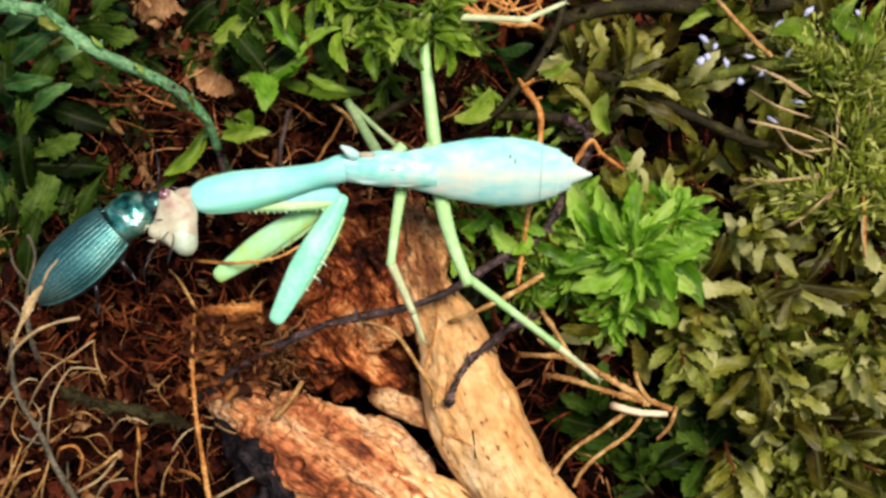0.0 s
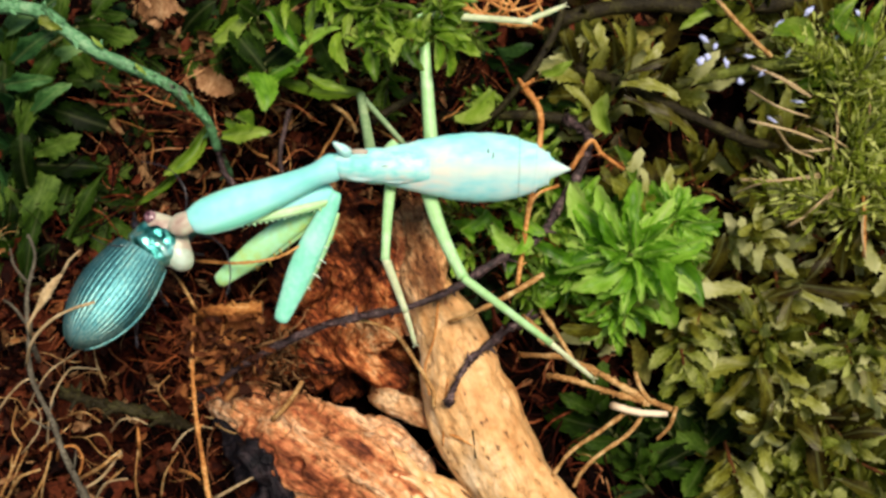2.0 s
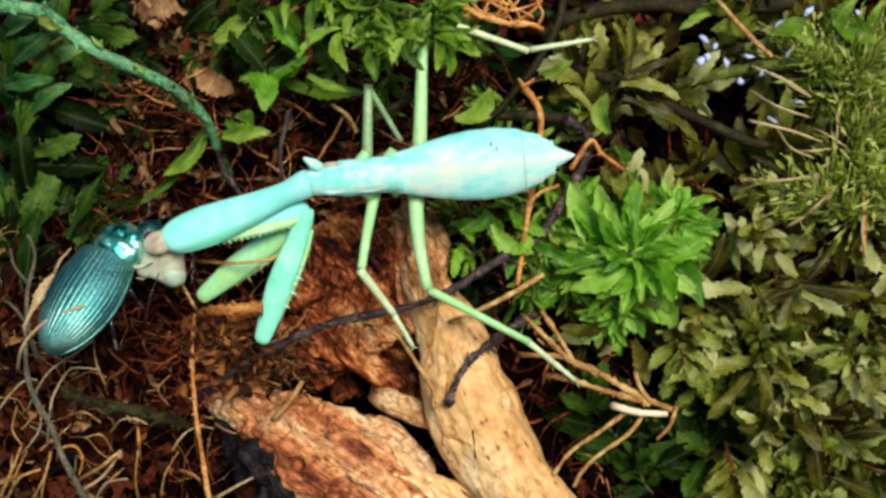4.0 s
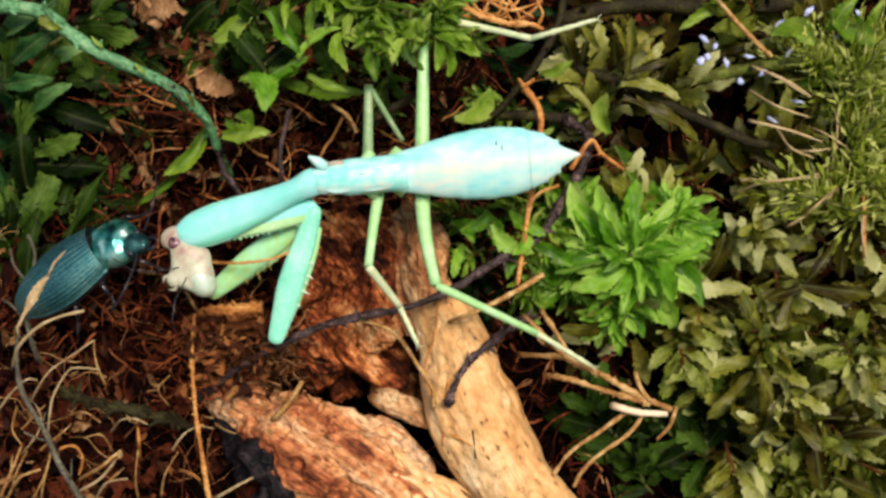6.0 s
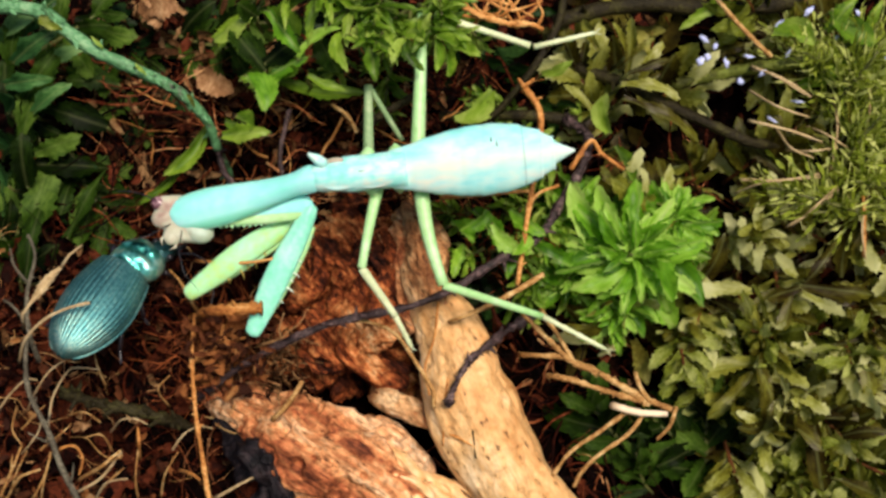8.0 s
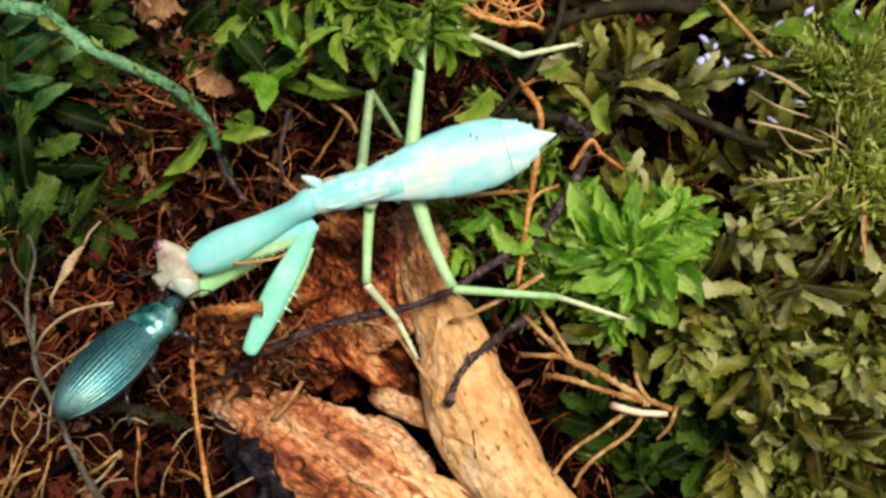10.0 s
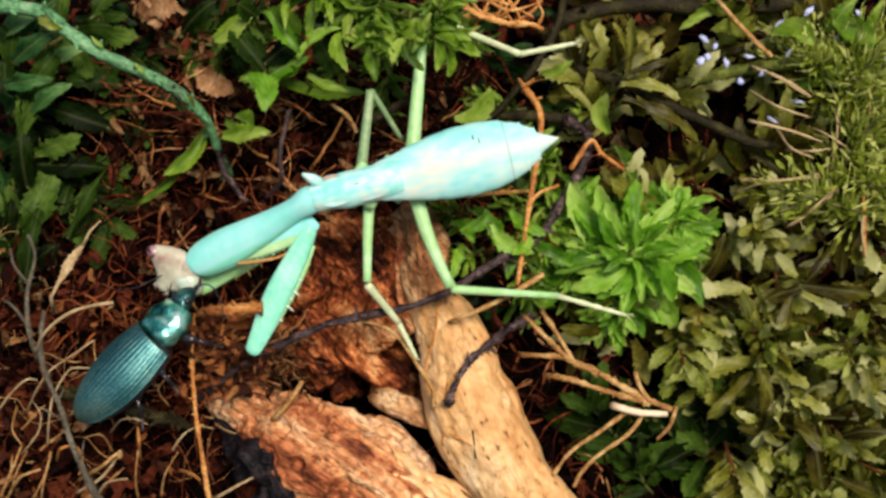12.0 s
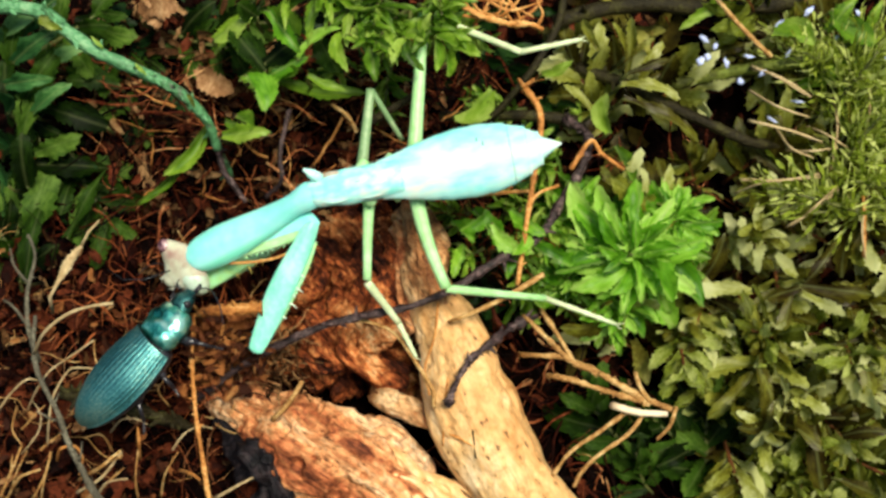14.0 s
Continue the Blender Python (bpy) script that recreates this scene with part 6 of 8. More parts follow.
    for s in (-1, 1):
        v, f = tube([np.array((2.4 + s * 0.4, -1.5, 0)), np.array((2.4 + s * 0.65, -2.1, 0.1)), np.array((2.4 + s * 0.35, -2.5, 0))], [0.16, 0.13, 0.05], 8)
        part("palp", mesh_of("palp", v, f, PINKISH), hd)
        v, f = tube([np.array((2.4 + s * 0.5, -0.6, 0.7)), np.array((2.4 + s * 1.4, -2.2, 1.9)), np.array((2.4 + s * 2.6, -3.4, 2.3)), np.array((2.4 + s * 4.2, -4.0, 2.0))], [0.05, 0.045, 0.035, 0.02], 6)
        part("antenna", mesh_of("antenna", v, f, BLACK), hd)
    # forelegs: long coxa beneath the pronotum, broad spined femur, folded tibia
    cx = part("foreleg_coxa", mesh_of("foreleg_coxa", *loft(rounded([(0, 0.35, 0.3, 0, 0), (1.2, 0.95, 0.45, 0.15, 0), (4.5, 1.5, 0.5, 0.55, 0), (7.4, 1.4, 0.5, 0.6, 0), (8.6, 0.9, 0.42, 0.35, 0), (LEN_COXA, 0.15, 0.15, 0, 0)]), 18), MINT), mantis, "mint-green foreleg coxa with a toothed edge")
    p["coxa"] = cx
    for k in range(15):
        x = 1.4 + k * 0.48
        w = float(np.interp(x, [1.2, 4.5, 8.0, 9.0], [0.85, 0.95, 0.75, 0.6]))
        tall = 0.12 + 0.16 * RNG.random()
        part("tooth", mesh_of("tooth", *tube([np.array((x, -w * 0.9, 0.1)), np.array((x + 0.08, -w - tall, 0.1))], [0.24, 0.03], 6), LIME), cx)
    part("edge", mesh_of("edge", *loft(rounded([(0.9, 0.12, 0.1, -0.55, 0.28), (3.0, 0.36, 0.16, -0.52, 0.32), (5.6, 0.42, 0.18, -0.5, 0.32), (7.8, 0.34, 0.16, -0.4, 0.28), (8.8, 0.1, 0.08, -0.25, 0.2)]), 12), LEG_GREEN), cx, "lime-green lower edge")
    for key, mat, lab in (("near", TEAL, "broad teal-green spined foreleg femur"), ("far", LIME, "broad yellow-green spined foreleg femur")):
        LF = LEN_FEM
        st = rounded([(-0.35, 0.38, 0.3, 0, 0), (0.2, 0.66, 0.48, -0.05, 0), (2.2, 0.86, 0.52, 0, 0), (4.6, 1.03, 0.56, -0.08, 0), (6.8, 1.05, 0.55, -0.08, 0), (8.8, 0.9, 0.48, 0, 0), (LF - 0.5, 0.68, 0.36, 0.05, 0), (LF - 0.05, 0.5, 0.24, 0.05, 0), (LF + 0.1, 0.2, 0.12, 0.05, 0)])
        fm = part("foreleg_femur", mesh_of("foreleg_femur", *loft(st, 20, shape=lambda i, a, w, h: (w, h * (1 + 0.12 * max(0, math.sin(a)) ** 16))), mat), mantis, lab)
        p[key] = fm
        for x, ln in ((4.1, 0.35), (5.2, 0.7), (5.8, 0.4), (6.5, 0.8), (7.7, 0.5)):
            part("spine", mesh_of("spine", *spine(ln), SPINE_PALE if key == "near" else SPINE), fm, at=at_mm(x, 0.9 if x < 7.5 else 0.8, 0.05))
        tb = part("tibia", mesh_of("tibia", *loft(rounded([(1.2, 0.2, 0.2, 0.75, -0.35), (3.5, 0.3, 0.25, 0.9, -0.4), (6.5, 0.28, 0.22, 0.85, -0.4), (9.6, 0.2, 0.15, 0.6, -0.4), (10.6, 0.05, 0.05, 0.35, -0.35)]), 10), LIME), fm, "slim folded tibia with amber spines")
        for x, y in ((2.7, 1.0), (3.3, 1.08), (4.6, 1.05), (6.0, 1.0), (7.6, 0.85)):
            part("spine", mesh_of("spine", *spine(0.35, 0.06), SPINE), tb, at=at_mm(x, y, -0.35))
    # walking legs
    for key, lf, lt, ls, rf in (("mid", LEN_MID[0], LEN_MID[1], LEN_MID[2], 0.52), ("hind", LEN_HIND[0], LEN_HIND[1], LEN_HIND[2], 0.68)):
        p[key] = (leg_piece(key + "_femur", lf, rf, rf * 0.62, LEG_GREEN, mantis, back=1.6, bow=-0.35 if key == "hind" else -0.1), leg_piece(key + "_tibia", lt, 0.37, 0.27, LEG_PALE if key == "mid" else LEG_GREEN, mantis), tarsus(ls, mantis, LEG_PALE))
    p["umid"] = (leg_piece("mid_femur", LEN_UMID[0], 0.46, 0.34, LEG_SHADED, mantis, back=1.2), leg_piece("mid_tibia", LEN_UMID[1], 0.26, 0.2, LEG_SHADED, mantis))
    p["uhind"] = (leg_piece("hind_femur", LEN_UHIND[0], 0.6, 0.4, LEG_GREEN, mantis, back=1.4), leg_piece("hind_tibia", LEN_UHIND[1], 0.32, 0.24, LEG_PALE, mantis), tarsus(LEN_UHIND[2], mantis, LEG_PALE))
    return p


def elytron(side):
    """Half of the domed shell, with lengthwise grooves; x forward, the suture at y = 0."""
    nu, nv = 30, 126
    verts, faces = [], []
    for i in range(nu + 1):
        t = i / nu
        x = -9.1 * (1 - t)
        w = 2.88 * (1 - max(0.0, 1 - t / 0.62) ** 2.0 * 0.99) ** 0.62
        w *= 1 - 0.20 * max(0.0, (t - 0.62) / 0.38) ** 1.6
        for k in range(nv + 1):
            s = k / nv
            a = s * 1.72
            dome = 2.1 * (w / 2.88) ** 0.7
            g = -0.045 * abs(math.cos(math.pi * 10.5 * s)) ** 7 * min(1, 6 * t, 8 * (1 - t) + 0.3)
            y, z = w * math.sin(min(a, 1.5708)), dome * math.cos(a) - 0.0
            if a > 1.5708:
                y = w * (1.0 - 0.15 * (a - 1.5708))
            d = Vector((0, y / max(w, .1), max(z, 0) / 2.15 + 0.2)).normalized()
            verts.append((x, side * (y + g * d.y + 0.015), z + g * d.z))
    for i in range(nu):
        for k in range(nv):
            a, b, c, d = i * (nv + 1) + k, i * (nv + 1) + k + 1, (i + 1) * (nv + 1) + k + 1, (i + 1) * (nv + 1) + k
            faces.append((a, b, c, d) if side < 0 else (d, c, b, a))
    return verts, faces


def build_beetle():
    beetle = thing("ground_beetle", "blue-green metallic ground beetle with grooved wing cases, held by the mantis", "beetle")
    p = {"beetle": beetle}
    part("belly", mesh_of("belly", *loft(rounded([(-9.0, 0.3, 0.2, 0, -0.2), (-7.7, 1.7, 0.8, 0, -0.3), (-5, 2.8, 1.2, 0, -0.3), (-1, 2.6, 1.2, 0, -0.3), (0.2, 2.0, 1.0, 0, -0.3)]), 24), BLACK), beetle, "black underside")
    for s in (-1, 1):
        wing = part("wing_case", mesh_of("wing_case", *elytron(s), SHELL), beetle, "grooved blue-green wing case")
        rim = [np.array((-9.1 * (1 - t), s * 2.92 * max(0.05, 1 - max(0.0, 1 - t / 0.62) ** 2.0 * 0.99) ** 0.62 * (1 - 0.20 * max(0.0, (t - 0.62) / 0.38) ** 1.6), -0.12)) for t in [k / 24 for k in range(1, 25)]]
        part("rim", mesh_of("rim", *tube(rim, [0.1] * 24, 8), SHELL), wing)
    pn = part("pronotum", mesh_of("pronotum", *loft(rounded([(-0.15, 1.5, 0.9, 0, 0.1), (0.1, 1.85, 1.25, 0, 0.15), (0.8, 2.0, 1.45, 0, 0.15), (1.7, 2.12, 1.5, 0, 0.1), (2.6, 1.9, 1.3, 0, 0.05), (3.1, 1.5, 1.0, 0, 0), (3.25, 1.2, 0.7, 0, 0)]), 36,
              shape=lambda i, a, w, h: (w, h * (1 + 0.24 * noise.noise((i * 0.33, math.cos(a) * 2.6, math.sin(a) * 2.6)) - 0.10 * max(0, math.sin(a)) ** 40 - 0.10 * max(0, math.cos(a - 0.95)) ** 60 - 0.10 * max(0, math.cos(a - 2.19)) ** 60))), SHIELD), beetle, "bright green metallic neck shield with dents")
    hd = part("head", mesh_of("head", *loft(rounded([(2.9, 1.0, 0.7, 0, 0), (3.4, 1.02, 0.8, 0, 0), (4.0, 1.0, 0.75, 0, 0), (4.6, 0.78, 0.5, 0, -0.05), (5.0, 0.5, 0.3, 0, -0.1)]), 24), HEAD_TEAL), beetle, "shiny black-green head")
    p["shield"], p["head"] = pn, hd
    for s in (-1, 1):
        part("eye", mesh_of("eye", *blob(0.32, 0.28, 0.32, 8, 12, 3.8, s * 0.95, 0.25), BLACK), hd)
        v, f = tube([np.array((5.0, s * 0.45, -0.1)), np.array((5.6, s * 0.55, -0.1)), np.array((6.1, s * 0.1, -0.1))], [0.22, 0.17, 0.03], 8)
        part("mandible", mesh_of("mandible", v, f, BLACK), hd)
        line = smooth_line([(4.5, s * 0.95, 0.2), (5.4, s * 2.2, 0.9), (5.6, s * 3.9, 1.2), (4.9, s * 5.6, 1.0), (3.8, s * 6.8, 0.6)], 5)
        v, f = tube(line, [0.075 * (1.25 if k % 2 else 0.85) * (1 - 0.02 * k) for k in range(len(line))], 7)
        part("antenna", mesh_of("antenna", v, f, BLACK), hd)
        for x0, dx, ln in ((1.6, 1.6, 0.9), (-1.2, -0.6, 1.0), (-3.2, -2.6, 1.25)):
            k0, k1, k2 = np.array((x0, s * 1.4, -0.7)), np.array((x0 + dx * 0.45, s * 2.5, -1.0)), np.array((x0 + dx * 0.8, s * 2.9, -2.3))
            v, f = tube([k0, (k0 + k1) / 2, k1], [0.32, 0.42, 0.26], 10)
            lg = part("leg", mesh_of("leg", v, f, BLACK), beetle)
            v, f = tube([k1, (k1 + k2) / 2, k2], [0.2, 0.17, 0.15], 8)
            part("tibia", mesh_of("tibia", v, f, BLACK), lg)
            k3 = k2 + np.array((dx * 0.3, s * 0.6, -0.5))
            v, f = tube([lerp(k2, k3, q / 8) for q in range(9)], [0.13, 0.1] * 4 + [0.05], 7)
            part("foot", mesh_of("foot", v, f, BLACK), lg)
    return p


def build_dry_leaf():
    ob = thing("dry_leaf", "shrivelled tan dry leaf on a thin stalk", "leaf")
    rng = random.Random(3)
    v, f = leaf_geometry(rng, 0.3, 0.25, 0.1, 0.5)
    part("blade", mesh_of("blade", [(x * 4.2 + 0.8, y * 2.3, z * 4.2) for x, y, z in v], f, STRAW), ob)
    v, f = tube([np.array((-1.5, -0.4, -2.0)), np.array((0, 0, 0)), np.array((1.2, 0, 0.1))], [0.14, 0.14, 0.1], 7)
    part("stalk", mesh_of("stalk", v, f, STRAW), ob)
    v, f = tube([np.array((4.8, 0, 0.4)), np.array((6.0, 0.1, 0.6)), np.array((7.2, -0.1, 0.5))], [0.12, 0.1, 0.05], 7)
    part("tip", mesh_of("tip", v, f, STRAW), ob)
    return ob


def build_bent_straw():
    v, f = tube(smooth_line([(-3.0, -1.6, -3.5), (-0.5, -0.4, -0.6), (1.8, 0.3, 0), (3.8, 0.3, 0.1), (5.6, -0.05, 0)], 5), [0.12] * 13 + [0.11, 0.11, 0.11, 0.11, 0.12, 0.14, 0.14, 0.12][:8], 8)
    return thing("straw", "thin tan straw that leans against the beetle", "straw", me=mesh_of("straw", v, f, STRAW))


def build_leaning_stalk():
    line = smooth_line([(-4.5, -0.4, -1.2), (-2, -0.1, -0.3), (0, 0, 0), (2.5, 0.12, 0.1), (5, 0, 0), (8.6, 0.25, 0), (11, -0.2, -0.4), (13.2, -1.0, -1.2)], 4)
    rng = random.Random(19)
    v, f = tube(line, [lerp(0.36, 0.17, k / (len(line) - 1)) * rng.uniform(0.82, 1.2) for k in range(len(line))], 8, 0.1, rng)
    ob = thing("dead_stalk", "dark grey-brown dead stalk leaning in the root tangle", "stalk", me=mesh_of("dead_stalk", v, f, GREY_STALK))
    for k in range(9):
        o, a = line[3 + k * 2], rng.uniform(0, 6.28)
        out = np.array((0.5, math.cos(a), math.sin(a)))
        n = rng.uniform(0.35, 0.9) if k % 3 else 1.9
        v, f = tube([o, o + out * 0.4 * n, o + out * n + np.array((0.3 * n, 0, 0))], [0.13, 0.1, 0.04], 6)
        part("side_shoot", mesh_of("side_shoot", v, f, GREY_STALK), ob)
    return ob


MANTIS = build_mantis()
BEETLE = build_beetle()
DRY_LEAF = build_dry_leaf()
BENT_STRAW = build_bent_straw()
STALK = build_leaning_stalk()

# ---- joints of what moves: time by time, in the bank's millimetres ----
TIMES = [0, 0.5, 1, 1.3, 1.5, 1.7, 2, 2.2, 2.5, 3, 3.2, 5.3, 5.5, 5.8, 6, 6.3, 6.5, 6.7, 7, 7.5, 8, 8.2, 10.3, 10.7, 11, 11.5, 12, 12.5, 13, 14]
HIP = [(-7.64, 6.40, 12.00), (-7.64, 6.53, 12.00), (-7.64, 6.53, 12.00), (-7.80, 6.58, 12.00), (-7.91, 6.62, 12.00), (-8.03, 6.60, 12.00), (-8.22, 6.58, 12.00), (-8.53, 6.26, 12.00), (-10.44, 4.84, 12.00), (-10.57, 5.02, 12.00), (-10.54, 5.07, 12.00), (-10.17, 5.55, 12.00), (-10.26, 5.51, 12.00), (-10.08, 5.43, 12.00), (-9.95, 5.38, 12.00), (-10.35, 4.98, 12.00), (-10.62, 4.71, 12.00), (-10.41, 5.01, 12.00), (-10.09, 5.46, 12.00), (-10.26, 5.46, 12.00), (-10.00, 5.60, 12.00), (-10.00, 5.95, 12.00), (-10.22, 3.69, 12.00), (-10.22, 3.84, 12.00), (-10.22, 3.95, 12.00), (-10.22, 3.98, 12.00), (-10.22, 4.00, 12.00), (-10.22, 4.09, 12.00), (-10.22, 4.18, 12.00), (-10.22, 4.35, 12.00)]
TAIL = [(11.73, 5.91, 12.00), (11.75, 5.91, 12.00), (11.77, 5.91, 12.00), (11.59, 5.99, 12.00), (11.46, 6.04, 12.00), (10.89, 6.15, 12.00), (10.04, 6.31, 12.00), (9.73, 6.66, 12.00), (9.86, 7.78, 12.00), (10.13, 7.51, 12.00), (10.17, 7.47, 12.00), (10.62, 7.02, 12.00), (10.75, 6.93, 12.00), (10.78, 7.25, 12.00), (10.80, 7.46, 12.00), (10.42, 7.94, 12.00), (10.17, 8.26, 12.00), (10.33, 8.10, 12.00), (10.57, 7.86, 12.00), (10.31, 7.73, 12.00), (10.40, 7.78, 12.00), (10.40, 7.46, 12.00), (8.80, 9.11, 12.00), (8.90, 8.93, 12.00), (8.97, 8.80, 12.00), (9.02, 8.75, 12.00), (9.06, 8.71, 12.00), (9.11, 8.64, 12.00), (9.15, 8.57, 12.00), (9.33, 8.31, 12.00)]
NECK = [(-19.73, 4.13, 11.98), (-19.70, 4.31, 11.04), (-19.67, 4.42, 10.53), (-19.73, 3.51, 12.00), (-19.83, 3.60, 11.92), (-20.17, 2.49, 12.00), (-19.95, 2.27, 12.00), (-19.90, 1.38, 12.00), (-21.98, 0.58, 11.87), (-22.15, 0.89, 11.51), (-22.17, 0.76, 12.00), (-21.73, 1.43, 11.17), (-21.85, 1.76, 10.26), (-21.11, 0.73, 9.27), (-21.24, 1.19, 9.50), (-21.67, 1.38, 8.80), (-22.30, 1.17, 10.47), (-22.04, 1.68, 9.81), (-21.77, 2.08, 10.20), (-22.05, 2.49, 10.15), (-21.79, 2.77, 9.93), (-21.88, 3.97, 9.52), (-20.59, -1.44, 7.82), (-20.70, -1.34, 8.18), (-20.71, -1.34, 8.36), (-20.72, -1.28, 8.32), (-20.72, -1.22, 8.29), (-20.72, -1.15, 8.31), (-20.73, -1.03, 8.31), (-20.77, -0.78, 8.30)]
EYE_A = [(-22.11, 4.25, 12.28), (-22.01, 4.74, 11.34), (-21.77, 4.77, 10.83), (-21.41, 4.34, 10.40), (-22.56, 4.57, 10.32), (-23.22, 3.21, 10.40), (-23.76, 2.53, 10.40), (-23.01, 2.04, 12.20), (-24.92, 1.37, 12.20), (-24.65, 1.59, 12.20), (-24.49, 1.52, 12.20), (-23.03, 0.72, 11.17), (-23.03, 0.72, 10.24), (-21.90, 0.73, 9.22), (-21.63, 0.05, 9.43), (-21.56, 0.28, 8.69), (-23.23, 0.27, 10.33), (-23.40, 2.55, 9.65), (-22.63, 2.99, 10.01), (-23.56, 3.22, 9.91), (-23.17, 3.46, 9.63), (-23.73, 5.30, 9.19), (-23.51, -0.19, 7.22), (-24.12, -0.42, 7.58), (-23.85, -0.42, 7.76), (-24.32, -0.42, 7.72), (-23.98, -0.30, 7.69), (-23.63, -0.19, 7.71), (-23.40, -0.11, 7.71), (-22.93, 0.05, 7.70)]
EYE_B = [(-20.07, 0.04, 12.08), (-20.35, -0.18, 11.14), (-20.46, 0.05, 10.63), (-20.55, -1.09, 10.20), (-20.93, -0.18, 10.12), (-20.32, -1.54, 10.20), (-20.55, -1.31, 10.20), (-20.91, -0.86, 6.60), (-22.71, -2.90, 6.60), (-22.70, -2.23, 6.60), (-22.45, -2.28, 6.60), (-20.84, -2.87, 10.97), (-20.58, -2.68, 10.04), (-20.57, -3.85, 9.02), (-19.29, -2.93, 9.23), (-19.30, -2.26, 8.49), (-20.11, -1.40, 10.13), (-20.02, -0.87, 9.45), (-19.27, -0.41, 9.81), (-19.52, 0.50, 9.71), (-19.12, 1.19, 9.43), (-20.12, 2.34, 8.99), (-20.75, -3.69, 7.02), (-20.68, -3.55, 7.38), (-20.64, -3.44, 7.56), (-20.42, -3.21, 7.52), (-20.31, -3.21, 7.49), (-20.19, -3.21, 7.51), (-20.11, -3.13, 7.51), (-19.96, -2.98, 7.50)]
FKNEE = [(-8.07, 4.01, 10.60), (-8.07, 4.01, 10.60), (-8.07, 4.01, 10.60), (-8.23, 4.15, 10.60), (-8.34, 4.24, 10.60), (-8.47, 4.24, 10.60), (-8.66, 4.24, 10.60), (-8.84, 4.15, 10.60), (-10.95, 2.48, 10.60), (-11.00, 2.66, 10.60), (-10.97, 2.71, 10.60), (-10.64, 3.20, 10.60), (-10.59, 3.20, 10.60), (-10.38, 3.12, 10.60), (-10.23, 3.07, 10.60), (-10.67, 2.61, 10.60), (-10.95, 2.30, 10.60), (-10.76, 2.61, 10.60), (-10.46, 3.07, 10.60), (-10.73, 3.02, 10.60), (-10.55, 3.16, 10.60), (-10.59, 3.83, 10.60), (-10.64, 1.35, 10.60), (-10.59, 1.48, 10.60), (-10.55, 1.58, 10.60), (-10.55, 1.62, 10.60), (-10.55, 1.67, 10.60), (-10.55, 1.71, 10.60), (-10.50, 1.80, 10.60), (-10.41, 1.98, 10.60)]
FTIP = [(-13.48, -5.82, 10.60), (-13.30, -5.88, 10.23), (-13.25, -5.90, 9.97), (-13.14, -5.88, 9.76), (-13.06, -5.87, 9.65), (-12.89, -5.92, 8.92), (-13.26, -5.83, 8.88), (-12.74, -6.23, 9.01), (-15.24, -7.80, 9.42), (-15.27, -7.56, 8.95), (-15.18, -7.55, 9.01), (-14.27, -7.36, 9.80), (-14.19, -7.34, 9.44), (-13.71, -7.49, 9.29), (-13.65, -7.53, 9.38), (-14.28, -7.42, 7.16), (-15.37, -7.93, 9.48), (-15.30, -7.51, 9.04), (-14.85, -7.11, 8.96), (-15.55, -7.00, 9.21), (-15.47, -6.87, 9.72), (-15.96, -6.18, 10.60), (-15.72, -8.54, 9.29), (-15.66, -8.46, 9.65), (-15.61, -8.39, 9.97), (-15.53, -8.38, 9.87), (-15.46, -8.37, 9.77), (-15.40, -8.34, 9.68), (-15.31, -8.29, 9.87), (-15.10, -8.18, 10.31)]
GKNEE = [(-9.42, 3.80, 9.20), (-9.42, 3.80, 9.20), (-9.42, 3.80, 9.20), (-9.50, 3.96, 9.20), (-9.56, 4.07, 9.20), (-9.65, 3.92, 9.20), (-9.79, 3.70, 9.20), (-10.15, 3.25, 9.20), (-12.07, 1.65, 9.20), (-11.84, 2.10, 9.20), (-11.80, 2.14, 9.20), (-11.39, 2.56, 9.20), (-11.30, 2.56, 9.20), (-10.93, 2.42, 9.20), (-10.93, 2.56, 9.20), (-11.40, 2.20, 9.20), (-11.71, 1.97, 9.20), (-11.49, 2.20, 9.20), (-11.16, 2.56, 9.20), (-11.62, 2.56, 9.20), (-11.62, 2.79, 9.20), (-11.62, 3.25, 9.20), (-11.61, 2.40, 8.60), (-11.58, 2.45, 8.60), (-11.56, 2.48, 8.60), (-11.53, 2.54, 8.60), (-11.50, 2.61, 8.60), (-11.47, 2.67, 8.60), (-11.44, 2.73, 8.60), (-11.38, 2.85, 8.60)]
GTIP = [(-18.69, -2.28, 7.57), (-18.66, -2.32, 7.59), (-18.63, -2.37, 7.61), (-18.59, -2.37, 7.54), (-18.56, -2.37, 7.50), (-18.61, -2.49, 7.22), (-18.69, -2.67, 6.83), (-18.84, -3.02, 6.00), (-20.40, -4.44, 6.00), (-20.38, -4.44, 6.07), (-20.38, -4.36, 6.10), (-20.31, -3.62, 6.44), (-20.25, -3.70, 6.74), (-19.89, -3.80, 6.66), (-19.45, -3.73, 6.00), (-20.26, -3.82, 6.00), (-20.30, -3.80, 6.00), (-20.34, -3.77, 6.00), (-20.19, -3.69, 7.02), (-21.13, -3.84, 9.20), (-20.99, -3.84, 9.20), (-21.22, -3.38, 9.20), (-20.13, -3.22, 6.00), (-20.13, -3.19, 6.00), (-20.13, -3.17, 6.00), (-20.13, -3.14, 6.00), (-20.13, -3.11, 6.00), (-20.13, -3.08, 6.00), (-20.13, -3.04, 6.00), (-20.13, -2.98, 6.00)]
